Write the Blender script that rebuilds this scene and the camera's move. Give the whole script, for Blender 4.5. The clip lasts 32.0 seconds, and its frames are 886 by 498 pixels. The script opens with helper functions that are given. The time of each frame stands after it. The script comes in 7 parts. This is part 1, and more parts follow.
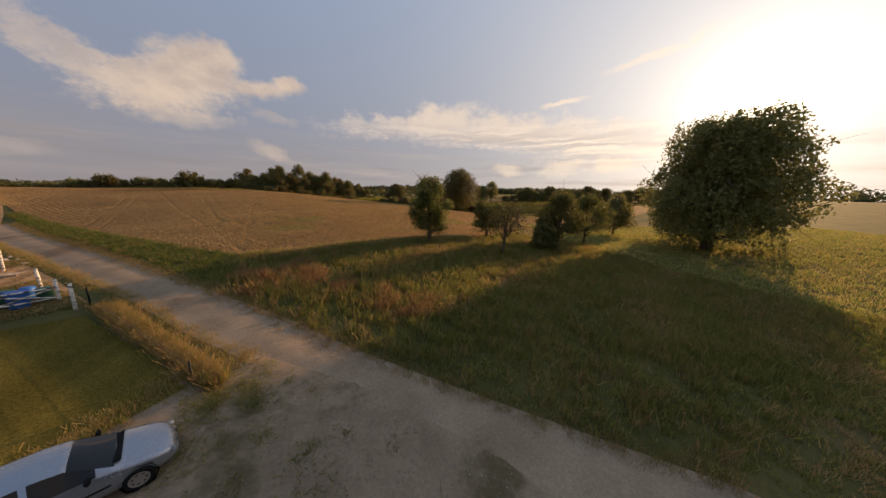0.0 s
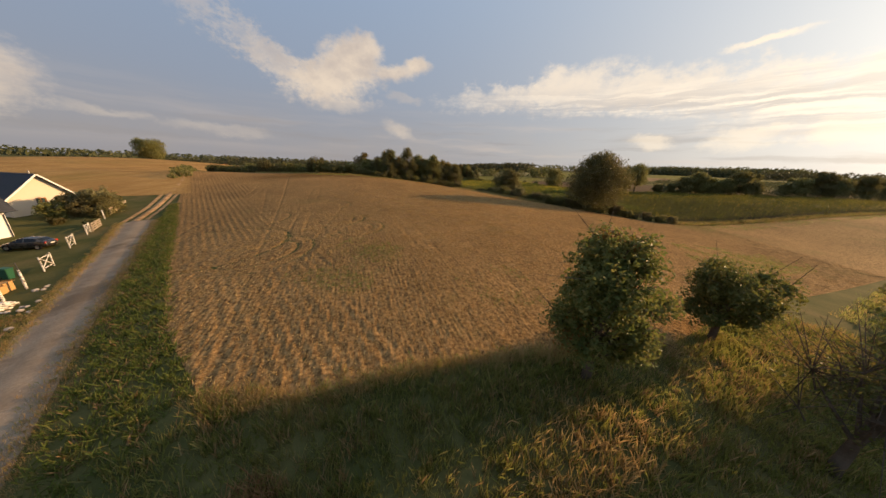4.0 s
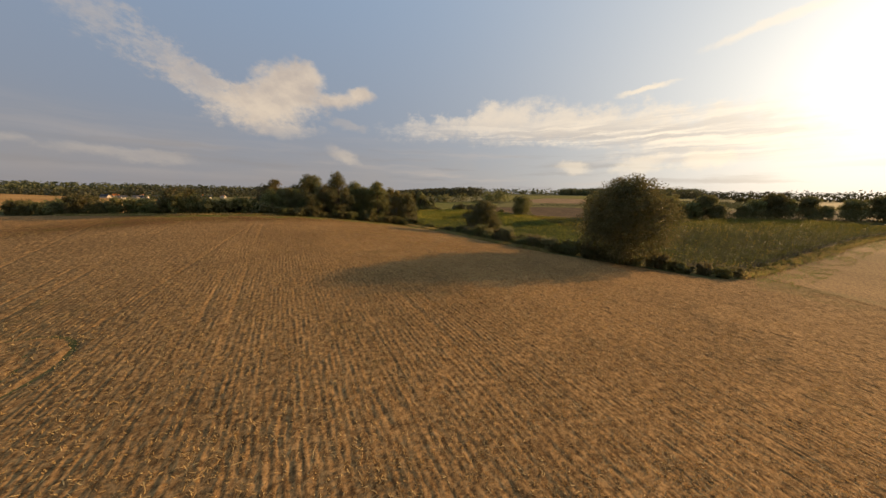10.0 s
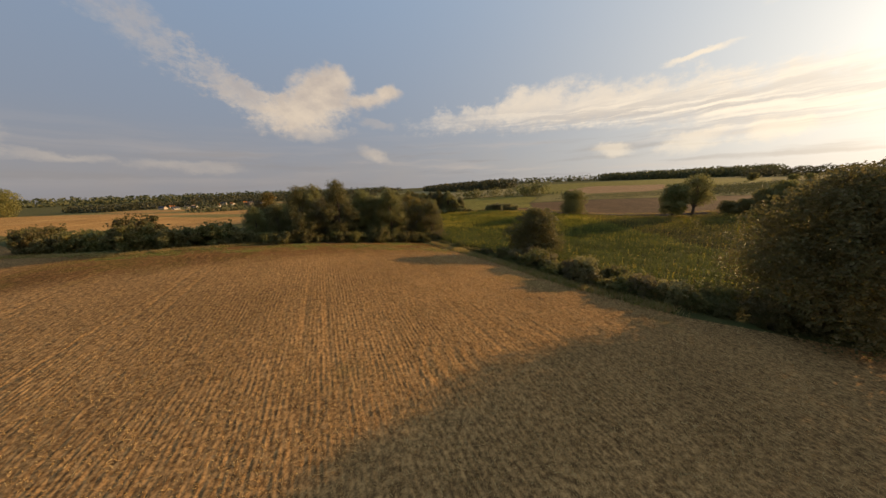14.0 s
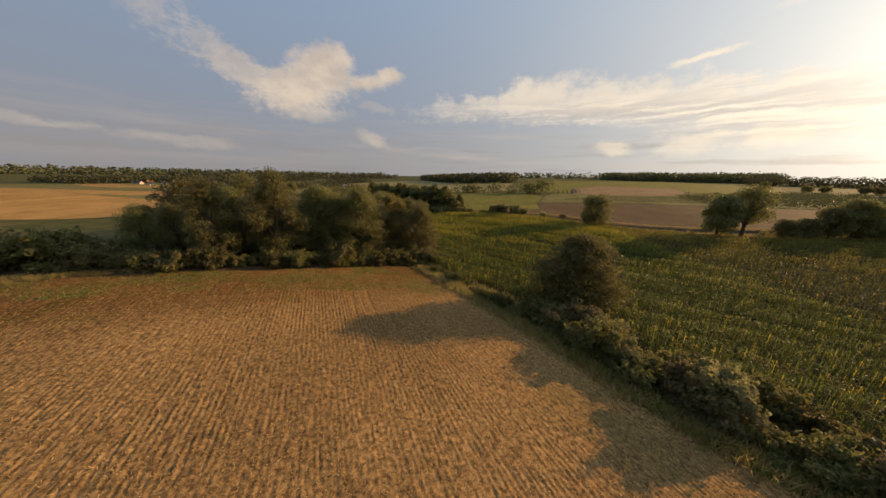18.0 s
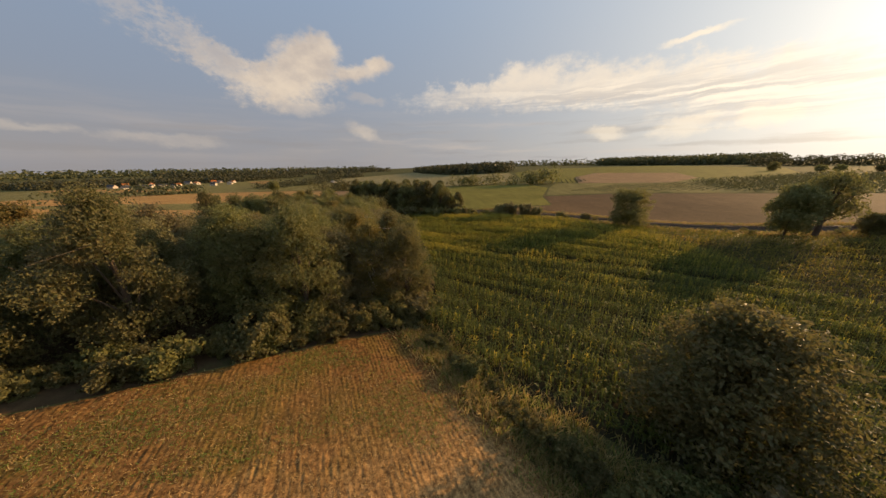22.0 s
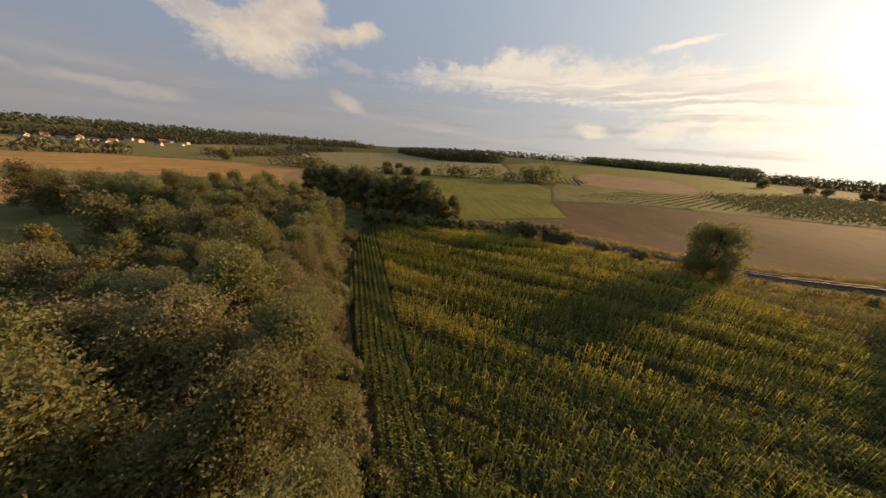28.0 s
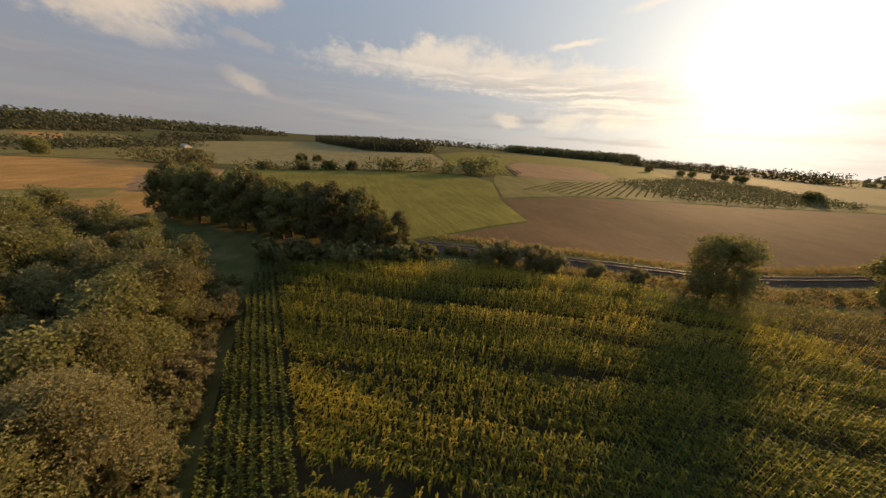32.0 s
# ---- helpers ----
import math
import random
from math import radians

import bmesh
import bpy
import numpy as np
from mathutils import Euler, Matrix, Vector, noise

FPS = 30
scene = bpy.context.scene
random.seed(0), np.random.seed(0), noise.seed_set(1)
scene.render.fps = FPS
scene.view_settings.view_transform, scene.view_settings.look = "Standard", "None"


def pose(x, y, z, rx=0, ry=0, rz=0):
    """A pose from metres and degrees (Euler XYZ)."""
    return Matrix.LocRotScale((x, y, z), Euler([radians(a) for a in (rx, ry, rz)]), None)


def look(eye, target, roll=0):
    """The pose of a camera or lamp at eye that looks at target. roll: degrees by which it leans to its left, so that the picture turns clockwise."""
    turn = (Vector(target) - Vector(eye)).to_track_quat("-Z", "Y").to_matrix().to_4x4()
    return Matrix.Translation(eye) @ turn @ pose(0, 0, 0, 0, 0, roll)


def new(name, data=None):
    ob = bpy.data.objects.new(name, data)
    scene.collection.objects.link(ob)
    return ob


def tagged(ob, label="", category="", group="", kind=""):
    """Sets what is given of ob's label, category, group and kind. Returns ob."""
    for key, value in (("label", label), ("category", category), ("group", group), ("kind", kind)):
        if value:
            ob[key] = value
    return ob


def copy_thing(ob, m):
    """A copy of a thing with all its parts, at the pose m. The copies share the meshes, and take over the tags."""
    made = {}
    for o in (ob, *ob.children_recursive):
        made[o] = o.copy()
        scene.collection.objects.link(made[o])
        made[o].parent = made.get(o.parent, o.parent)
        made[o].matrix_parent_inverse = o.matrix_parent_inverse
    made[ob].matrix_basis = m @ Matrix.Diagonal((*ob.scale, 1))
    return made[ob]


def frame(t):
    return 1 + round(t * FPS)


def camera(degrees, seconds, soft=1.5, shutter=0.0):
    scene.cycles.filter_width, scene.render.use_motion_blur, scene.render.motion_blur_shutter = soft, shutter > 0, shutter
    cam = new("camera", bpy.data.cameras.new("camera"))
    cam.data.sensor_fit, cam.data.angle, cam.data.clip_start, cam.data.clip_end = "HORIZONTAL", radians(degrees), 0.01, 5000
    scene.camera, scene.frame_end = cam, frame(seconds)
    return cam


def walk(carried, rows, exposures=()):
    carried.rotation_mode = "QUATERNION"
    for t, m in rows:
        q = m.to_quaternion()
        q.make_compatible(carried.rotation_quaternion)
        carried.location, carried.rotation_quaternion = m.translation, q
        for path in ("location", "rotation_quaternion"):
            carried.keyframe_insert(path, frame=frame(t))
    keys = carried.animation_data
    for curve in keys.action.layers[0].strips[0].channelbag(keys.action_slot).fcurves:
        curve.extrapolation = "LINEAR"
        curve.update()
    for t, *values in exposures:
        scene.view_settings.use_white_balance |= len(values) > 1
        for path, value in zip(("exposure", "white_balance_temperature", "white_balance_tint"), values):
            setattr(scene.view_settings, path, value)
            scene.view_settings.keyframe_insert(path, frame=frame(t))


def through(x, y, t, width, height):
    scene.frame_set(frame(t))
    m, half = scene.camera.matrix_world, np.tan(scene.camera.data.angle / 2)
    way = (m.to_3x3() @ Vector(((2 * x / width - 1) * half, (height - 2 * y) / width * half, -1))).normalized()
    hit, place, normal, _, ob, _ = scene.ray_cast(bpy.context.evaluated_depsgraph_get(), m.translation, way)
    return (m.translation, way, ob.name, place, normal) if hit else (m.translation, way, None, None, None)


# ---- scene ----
cam = camera(119.5, 32.0)
PATH = [
    (0, (-0.78, -0.74, 2.95), (2.460, 8.482, 0.867), 1.39),
    (0.5, (1.11, 1.43, 3.33), (2.418, 11.153, 1.372), 3.47),
    (1, (2.16, 3.80, 4.18), (1.932, 13.584, 2.107), 5.31),
    (1.5, (2.66, 6.29, 4.84), (1.578, 15.938, 2.450), 5.31),
    (2, (2.80, 8.78, 5.40), (1.421, 18.298, 2.670), 4.96),
    (2.5, (2.41, 11.38, 5.57), (1.055, 20.847, 2.647), 4.03),
    (3, (1.84, 13.94, 6.36), (0.761, 23.425, 3.389), 3.99),
    (3.5, (1.44, 16.61, 6.79), (0.608, 26.096, 3.742), 2.84),
    (5.5, (0.12, 26.86, 9.07), (0.298, 36.418, 6.125), 3.11),
    (6, (0.00, 30.00, 9.00), (0.333, 39.582, 6.158), 2.92),
    (6.5, (-0.21, 33.05, 9.12), (0.257, 42.631, 6.290), 2.78),
    (7, (-0.45, 36.10, 9.08), (0.151, 45.699, 6.333), 3.16),
    (7.5, (-0.78, 39.10, 8.90), (-0.069, 48.708, 6.235), 3.49),
    (8, (-1.00, 42.14, 8.94), (-0.186, 51.767, 6.344), 3.38),
    (8.5, (-1.31, 45.24, 8.86), (-0.354, 54.869, 6.345), 3.08),
    (9, (-1.46, 48.41, 8.91), (-0.451, 58.073, 6.527), 2.39),
    (9.5, (-1.52, 51.56, 9.01), (-0.422, 61.238, 6.762), 1.67),
    (10, (-1.13, 54.61, 9.34), (0.059, 64.300, 7.201), 1.17),
    (10.5, (-1.11, 57.67, 9.42), (0.130, 67.365, 7.325), 0.99),
    (11, (-1.02, 60.71, 9.70), (0.200, 70.411, 7.607), 0.71),
    (11.5, (-0.76, 63.69, 10.03), (0.354, 73.387, 7.876), 0.24),
    (12, (-0.46, 66.61, 10.52), (0.491, 76.319, 8.319), -0.30),
    (12.5, (-0.16, 69.46, 11.04), (0.594, 79.172, 8.763), -0.92),
    (13, (0.06, 72.34, 11.49), (0.579, 82.057, 9.178), -1.45),
    (13.5, (0.39, 75.15, 11.99), (0.644, 84.861, 9.641), -1.92),
    (14, (0.66, 77.98, 12.57), (0.663, 87.696, 10.191), -2.19),
    (14.5, (0.85, 80.82, 13.02), (0.609, 90.523, 10.611), -2.20),
    (16.5, (1.28, 91.80, 13.82), (0.878, 101.439, 11.186), 0.01),
    (17, (1.39, 94.49, 14.15), (1.185, 104.107, 11.424), 0.51),
    (17.5, (1.24, 97.14, 14.28), (1.269, 106.758, 11.529), 0.94),
    (18, (1.24, 99.81, 14.36), (1.451, 109.418, 11.614), 1.15),
    (18.5, (1.32, 102.41, 14.51), (1.625, 112.015, 11.750), 1.22),
    (19, (1.19, 104.99, 14.65), (1.616, 114.593, 11.893), 1.28),
    (19.5, (1.20, 107.51, 14.71), (1.671, 117.106, 11.920), 0.90),
    (20, (1.16, 110.06, 14.86), (1.730, 119.638, 12.038), 0.33),
    (20.5, (1.24, 112.52, 15.02), (1.882, 122.067, 12.117), -0.38),
    (21, (1.24, 115.04, 15.17), (1.899, 124.570, 12.212), -0.66),
    (21.5, (1.36, 117.53, 15.43), (1.896, 127.044, 12.401), -0.88),
    (22, (1.38, 120.08, 15.68), (1.721, 129.595, 12.624), -0.92),
    (22.5, (1.46, 122.64, 16.01), (1.584, 132.153, 12.926), -0.59),
    (23, (1.49, 125.29, 16.35), (1.462, 134.804, 13.271), 0.01),
    (23.5, (1.46, 127.91, 16.62), (1.379, 137.419, 13.517), 0.69),
    (24, (1.61, 130.50, 16.98), (1.510, 139.993, 13.827), 1.27),
    (24.5, (1.54, 133.10, 17.14), (1.480, 142.560, 13.901), 1.86),
    (25, (1.46, 135.75, 17.38), (1.454, 145.179, 14.057), 2.30),
    (25.5, (1.35, 138.38, 17.63), (1.436, 147.790, 14.257), 2.60),
    (27.5, (1.05, 149.40, 17.09), (2.006, 158.709, 13.560), 4.80),
    (28, (0.87, 152.20, 17.47), (1.997, 161.462, 13.888), 4.87),
    (28.5, (0.80, 155.03, 17.68), (2.075, 164.249, 14.028), 5.22),
    (29, (0.72, 157.85, 17.94), (2.187, 167.030, 14.250), 5.56),
    (29.5, (0.59, 160.62, 18.04), (2.320, 169.751, 14.343), 5.87),
    (30, (0.59, 163.39, 18.11), (2.695, 172.447, 14.434), 5.99),
    (30.5, (0.61, 166.19, 18.20), (3.169, 175.128, 14.521), 5.79),
    (31, (0.87, 169.03, 18.35), (3.860, 177.829, 14.651), 5.48),
    (31.5, (1.05, 171.91, 18.41), (4.369, 180.571, 14.671), 5.36),
    (32, (1.39, 174.80, 18.45), (4.876, 183.388, 14.695), 4.91),
]
walk(cam, [(t, look(eye, target, roll)) for t, eye, target, roll in PATH], [(0.0, 0.2, 7900, 17), (1.5, 0.34, 7800, 13), (3.2, 0.46, 7700, 11), (6.0, 0.34, 7700, 10), (9.0, 0.26, 7700, 10), (18.0, 0.28, 7700, 10), (21.0, 0.36, 7700, 10), (28.0, 0.35, 7700, 10), (31.0, 0.28, 7700, 10), (32.0, 0.27, 7700, 10)])

# ---- light ----
SUN_AZ, SUN_EL = radians(67.5), radians(13.2)
SUN_DIR = Vector((math.sin(SUN_AZ) * math.cos(SUN_EL), math.cos(SUN_AZ) * math.cos(SUN_EL), math.sin(SUN_EL)))
sun_data = bpy.data.lights.new("sun", "SUN")
sun_data.energy, sun_data.angle, sun_data.color = 4.8, radians(0.6), (1.0, 0.68, 0.38)
sun = new("sun", sun_data)
sun.matrix_world = look(SUN_DIR * 100, (0, 0, 0))


class Nodes:
    """Short hand for building node trees."""

    def __init__(self, tree):
        self.t = tree
        tree.nodes.clear()

    def n(self, kind, *links, **values):
        node = self.t.nodes.new(kind)
        for key, value in values.items():
            if key.startswith("i_"):
                node.inputs[int(key[2:])].default_value = value
            else:
                setattr(node, key, value)
        for slot, source in links:
            self.t.links.new(source, node.inputs[slot])
        return node

    def math(self, op, a, b=0.0, clamp=False):
        node = self.t.nodes.new("ShaderNodeMath")
        node.operation, node.use_clamp = op, clamp
        for i, v in enumerate((a, b)):
            if isinstance(v, (int, float)):
                node.inputs[i].default_value = v
            else:
                self.t.links.new(v, node.inputs[i])
        return node.outputs[0]

    def mix(self, fac, a, b, blend="MIX"):
        node = self.t.nodes.new("ShaderNodeMix")
        node.data_type, node.blend_type = "RGBA", blend
        for slot, v in ((0, fac), (6, a), (7, b)):
            if isinstance(v, (int, float)):
                node.inputs[slot].default_value = v
            elif isinstance(v, tuple):
                node.inputs[slot].default_value = (*v, 1.0)
            else:
                self.t.links.new(v, node.inputs[slot])
        return node.outputs[2]

    def ramp(self, value, lo, hi, smooth=True):
        node = self.t.nodes.new("ShaderNodeMapRange")
        node.interpolation_type = "SMOOTHSTEP" if smooth else "LINEAR"
        self.t.links.new(value, node.inputs[0])
        node.inputs[1].default_value, node.inputs[2].default_value = lo, hi
        return node.outputs[0]

    def noise(self, coord, scale, detail=4.0, rough=0.55, distort=0.0):
        node = self.n("ShaderNodeTexNoise", (0, coord))
        node.inputs["Scale"].default_value, node.inputs["Detail"].default_value = scale, detail
        node.inputs["Roughness"].default_value, node.inputs["Distortion"].default_value = rough, distort
        return node.outputs[0]


def sky_world():
    """A clear evening sky with drifting cloud banks, brightest round the low sun."""
    world = bpy.data.worlds.new("sky")
    scene.world = world
    world.use_nodes = True
    k = Nodes(world.node_tree)
    air = k.n("ShaderNodeTexSky", sky_type="NISHITA", sun_disc=False)
    air.sun_elevation, air.sun_rotation = SUN_EL, SUN_AZ
    air.air_density, air.dust_density, air.ozone_density = 1.0, 1.5, 1.0
    way = k.n("ShaderNodeTexCoord").outputs["Generated"]
    xyz = k.n("ShaderNodeSeparateXYZ", (0, way)).outputs
    deg = 57.2958
    az = k.math("MULTIPLY", k.math("ARCTAN2", xyz[0], xyz[1]), deg)
    el = k.math("MULTIPLY", k.math("ARCSINE", xyz[2]), deg)
    flat = k.n("ShaderNodeCombineXYZ", (0, k.math("MULTIPLY", az, 0.085)), (1, k.math("MULTIPLY", el, 0.12))).outputs[0]
    warp_a = k.math("SUBTRACT", k.noise(flat, 1.1, 5.0, 0.55), 0.5)
    shifted = k.n("ShaderNodeMapping", (0, flat))
    shifted.inputs["Location"].default_value = (7.3, 2.9, 1.7)
    warp_b = k.math("SUBTRACT", k.noise(shifted.outputs[0], 2.4, 6.0, 0.6), 0.5)
    fray = k.math("SUBTRACT", k.noise(shifted.outputs[0], 6.5, 5.0, 0.68), 0.5)
    cosang = k.n("ShaderNodeVectorMath", (0, way), operation="DOT_PRODUCT")
    cosang.inputs[1].default_value = SUN_DIR
    ang = k.math("MULTIPLY", k.math("ARCCOSINE", k.math("MINIMUM", cosang.outputs["Value"], 1.0)), deg)
    # banks: azimuth, elevation, half width, half height, tilt, density, raggedness
    puffs = ((-21.5, 17.2, 5.6, 3.6, 0.05, 1.0, 0.9), (-18.2, 19.2, 3.0, 1.8, -0.1, 0.9, 0.8), (-25.0, 13.6, 8.0, 3.6, 0.12, 0.95, 1.1), (-32.0, 14.2, 6.5, 3.0, -0.35, 0.5, 1.9),
             (-14.0, 15.9, 4.6, 1.5, 0.12, 0.95, 0.7), (-9.4, 17.3, 2.3, 1.4, 0.1, 1.0, 0.6), (-36.5, 16.8, 8.0, 2.6, -0.5, 0.3, 3.0), (-46.0, 22.5, 9.0, 3.4, -0.6, 0.17, 3.0),
             (-24.0, 10.4, 6.5, 1.6, 0.05, 0.5, 1.3), (-12.8, 6.4, 3.4, 1.3, -0.3, 0.5, 1.0), (-12.6, 12.0, 3.6, 0.8, -0.1, 0.35, 1.0), (33.0, 5.0, 3.4, 1.2, 0.0, 0.55, 1.2), (43.0, 5.2, 4.0, 1.6, 0.2, 0.5, 1.3), (51.0, 5.6, 4.5, 1.5, 0.1, 0.5, 1.3), (-42.0, 4.2, 7.0, 0.9, -0.06, 0.32, 0.9), (-54.0, 5.2, 5.0, 0.7, -0.08, 0.3, 0.9),
             (-64.5, 8.0, 6.5, 5.0, 0.0, 1.0, 0.9), (-67.0, 13.5, 3.5, 2.5, 0.0, 0.9, 0.9), (41.5, 16.6, 3.6, 0.55, 0.1, 0.8, 0.5), (55.0, 21.5, 7.0, 0.8, 0.2, 0.5, 0.8),
             (-120.0, 16.0, 34.0, 8.0, 0.1, 0.9, 1.0), (175.0, 20.0, 30.0, 7.0, 0.0, 0.8, 1.0), (105.0, 14.0, 26.0, 6.0, 0.0, 0.8, 1.0))
    veils = ((9.0, 13.0, 13.0, 2.4, 0.12, 0.42, 1.6), (19.0, 15.0, 9.0, 2.4, 0.06, 0.75, 1.0), (24.0, 12.8, 20.0, 3.4, 0.0, 0.7, 1.2), (38.0, 11.5, 17.0, 3.2, -0.04, 0.75, 1.0), (52.0, 9.0, 14.0, 4.0, 0.0, 0.6, 1.0))

    def spread(banks):
        clear_share = None
        for a, e, wa, we, tilt, dense, rag in banks:
            da, de = k.math("SUBTRACT", az, a), k.math("SUBTRACT", el, e)
            u = k.math("DIVIDE", k.math("ADD", da, k.math("MULTIPLY", warp_a, 6.5)), wa)
            v = k.math("DIVIDE", k.math("ADD", k.math("SUBTRACT", de, k.math("MULTIPLY", da, tilt)), k.math("MULTIPLY", warp_b, 3.4)), we)
            r = k.math("SQRT", k.math("ADD", k.math("MULTIPLY", u, u), k.math("MULTIPLY", v, v)))
            r = k.math("ADD", r, k.math("MULTIPLY", k.math("ADD", warp_b, k.math("MULTIPLY", fray, 0.9)), rag))
            gap = k.math("SUBTRACT", 1.0, k.math("MULTIPLY", k.ramp(r, 1.25, 0.35), dense))
            clear_share = gap if clear_share is None else k.math("MULTIPLY", clear_share, gap)
        return k.math("SUBTRACT", 1.0, clear_share)
    cumulus, bank = spread(puffs), spread(veils)
    low = k.n("ShaderNodeCombineXYZ", (0, k.math("MULTIPLY", az, 0.03)), (1, k.math("MULTIPLY", k.math("ADD", el, k.math("MULTIPLY", warp_b, 1.2)), 0.42))).outputs[0]
    rolls = k.noise(low, 2.2, 6.0, 0.62, 0.5)
    thin_low = k.noise(low, 0.9, 4.0, 0.55, 0.2)
    wisps = k.math("MULTIPLY", k.ramp(thin_low, 0.47, 0.66), k.math("MULTIPLY", k.ramp(el, 13.0, 3.0), k.ramp(el, 0.5, 3.5)))
    # clear air: blue overhead, slate low down, warm and bright towards the sun
    clear = k.mix(k.ramp(el, -2.0, 38.0, False), (0.185, 0.205, 0.262), (0.15, 0.265, 0.47))
    veil = k.math("MULTIPLY", k.ramp(el, 13.0, 2.0), k.math("ADD", 0.45, k.math("MULTIPLY", warp_a, 0.9)), True)
    clear = k.mix(veil, clear, (0.245, 0.235, 0.255))
    near = k.math("POWER", 2.718, k.math("MULTIPLY", ang, -0.034))
    clear = k.mix(k.math("MULTIPLY", near, 0.92), clear, (0.74, 0.81, 0.88))
    side = k.ramp(ang, 95.0, 40.0)
    clear = k.mix(k.math("MULTIPLY", wisps, k.math("ADD", 0.22, k.math("MULTIPLY", side, 0.25))), clear, (0.46, 0.41, 0.40))
    grey = k.math("MULTIPLY", k.ramp(k.noise(low, 1.4, 4.0, 0.5), 0.50, 0.68), k.math("MULTIPLY", k.ramp(el, 11.0, 5.0), 0.45))
    clear = k.mix(grey, clear, (0.21, 0.215, 0.25))
    lit = k.mix(k.ramp(k.math("ADD", warp_b, k.math("MULTIPLY", warp_a, 0.6)), -0.26, 0.24), (0.40, 0.365, 0.36), (0.60, 0.53, 0.465))
    lit = k.mix(k.ramp(ang, 78.0, 30.0), lit, (0.72, 0.65, 0.56))
    sheet = k.mix(k.ramp(rolls, 0.40, 0.62), (0.36, 0.34, 0.35), (0.86, 0.77, 0.66))
    sheet = k.mix(k.ramp(el, 8.0, 15.0), sheet, (0.66, 0.60, 0.54))
    col = k.mix(k.math("MULTIPLY", bank, 0.85), clear, sheet)
    col = k.mix(k.math("MULTIPLY", cumulus, 0.92), col, lit)
    glow = k.math("ADD", k.math("MULTIPLY", k.math("POWER", 2.718, k.math("MULTIPLY", ang, -0.36)), 2.4), k.math("MULTIPLY", k.math("POWER", 2.718, k.math("MULTIPLY", ang, -0.055)), 0.33))
    warm = k.n("ShaderNodeVectorMath", operation="SCALE")
    warm.inputs[0].default_value = (1.0, 0.92, 0.76)
    k.t.links.new(glow, warm.inputs["Scale"])
    col = k.mix(1.0, col, warm.outputs[0], "ADD")
    thin = k.n("ShaderNodeVectorMath", (0, air.outputs[0]), operation="SCALE")
    thin.inputs["Scale"].default_value = 0.003
    col = k.mix(1.0, col, thin.outputs[0], "ADD")
    bg = k.n("ShaderNodeBackground", (0, col), i_1=1.0)
    k.n("ShaderNodeOutputWorld", (0, bg.outputs[0]))


sky_world()

# ---- materials ----


def base_mat(name, rough=0.9):
    m = bpy.data.materials.new(name)
    m.use_nodes = True
    k = Nodes(m.node_tree)
    geo = k.n("ShaderNodeNewGeometry")
    bsdf = k.n("ShaderNodeBsdfPrincipled")
    bsdf.inputs["Roughness"].default_value = rough
    bsdf.inputs["Specular IOR Level"].default_value = 0.02 if rough > 0.84 else 0.25
    k.n("ShaderNodeOutputMaterial", (0, bsdf.outputs[0]))
    return m, k, geo.outputs["Position"], bsdf


def blotchy(name, a, b, scale, fine, rough=0.9, bump=0.0, c=None):
    """Two colours in patches of 1 / scale metres, with grain of 1 / fine metres and an optional third colour in stains."""
    m, k, pos, bsdf = base_mat(name, rough)
    col = k.mix(k.ramp(k.noise(pos, scale, 5.0), 0.3, 0.7), a, b)
    grain = k.noise(pos, fine, 3.0, 0.7)
    if c:
        col = k.mix(k.ramp(k.noise(pos, scale * 0.37, 6.0, 0.65), 0.52, 0.68), col, c)
    col = k.mix(0.55, col, k.mix(grain, (0.25, 0.25, 0.25), (1.6, 1.6, 1.6)), "MULTIPLY")
    k.t.links.new(col, bsdf.inputs["Base Color"])
    if bump:
        bmp = k.n("ShaderNodeBump", (2, grain))
        bmp.inputs["Strength"].default_value, bmp.inputs["Distance"].default_value = 1.0, bump
        k.t.links.new(bmp.outputs[0], bsdf.inputs["Normal"])
    return m


def plain(name, colour, rough=0.5, metal=0.0, vary=0.12, scale=3.0):
    m, k, pos, bsdf = base_mat(name, rough)
    col = k.mix(k.noise(pos, scale, 4.0), tuple(v * (1 - vary) for v in colour), tuple(v * (1 + vary) for v in colour))
    k.t.links.new(col, bsdf.inputs["Base Color"])
    bsdf.inputs["Metallic"].default_value = metal
    return m


def leafy(name, a, b, c, through=0.35, patch=0.5):
    """Foliage: colour by clump and by place, some light let through."""
    m, k, pos, bsdf = base_mat(name, 0.55)
    geo = k.n("ShaderNodeNewGeometry")
    info = k.n("ShaderNodeObjectInfo")
    col = k.mix(k.ramp(k.noise(pos, patch, 3.0), 0.35, 0.65), a, b)
    col = k.mix(k.ramp(geo.outputs["Random Per Island"], 0.55, 1.0), col, c)
    hsv = k.n("ShaderNodeHueSaturation", (4, col))
    k.t.links.new(k.math("ADD", 0.485, k.math("MULTIPLY", info.outputs["Random"], 0.03)), hsv.inputs[0])
    k.t.links.new(k.math("ADD", 0.75, k.math("MULTIPLY", info.outputs["Random"], 0.5)), hsv.inputs[2])
    k.t.links.new(hsv.outputs[0], bsdf.inputs["Base Color"])
    tr = k.n("ShaderNodeBsdfTranslucent", (0, hsv.outputs[0]))
    both = k.n("ShaderNodeMixShader", (1, bsdf.outputs[0]), (2, tr.outputs[0]), i_0=through)
    out = next(n for n in k.t.nodes if n.bl_idname == "ShaderNodeOutputMaterial")
    k.t.links.new(both.outputs[0], out.inputs[0])
    return m


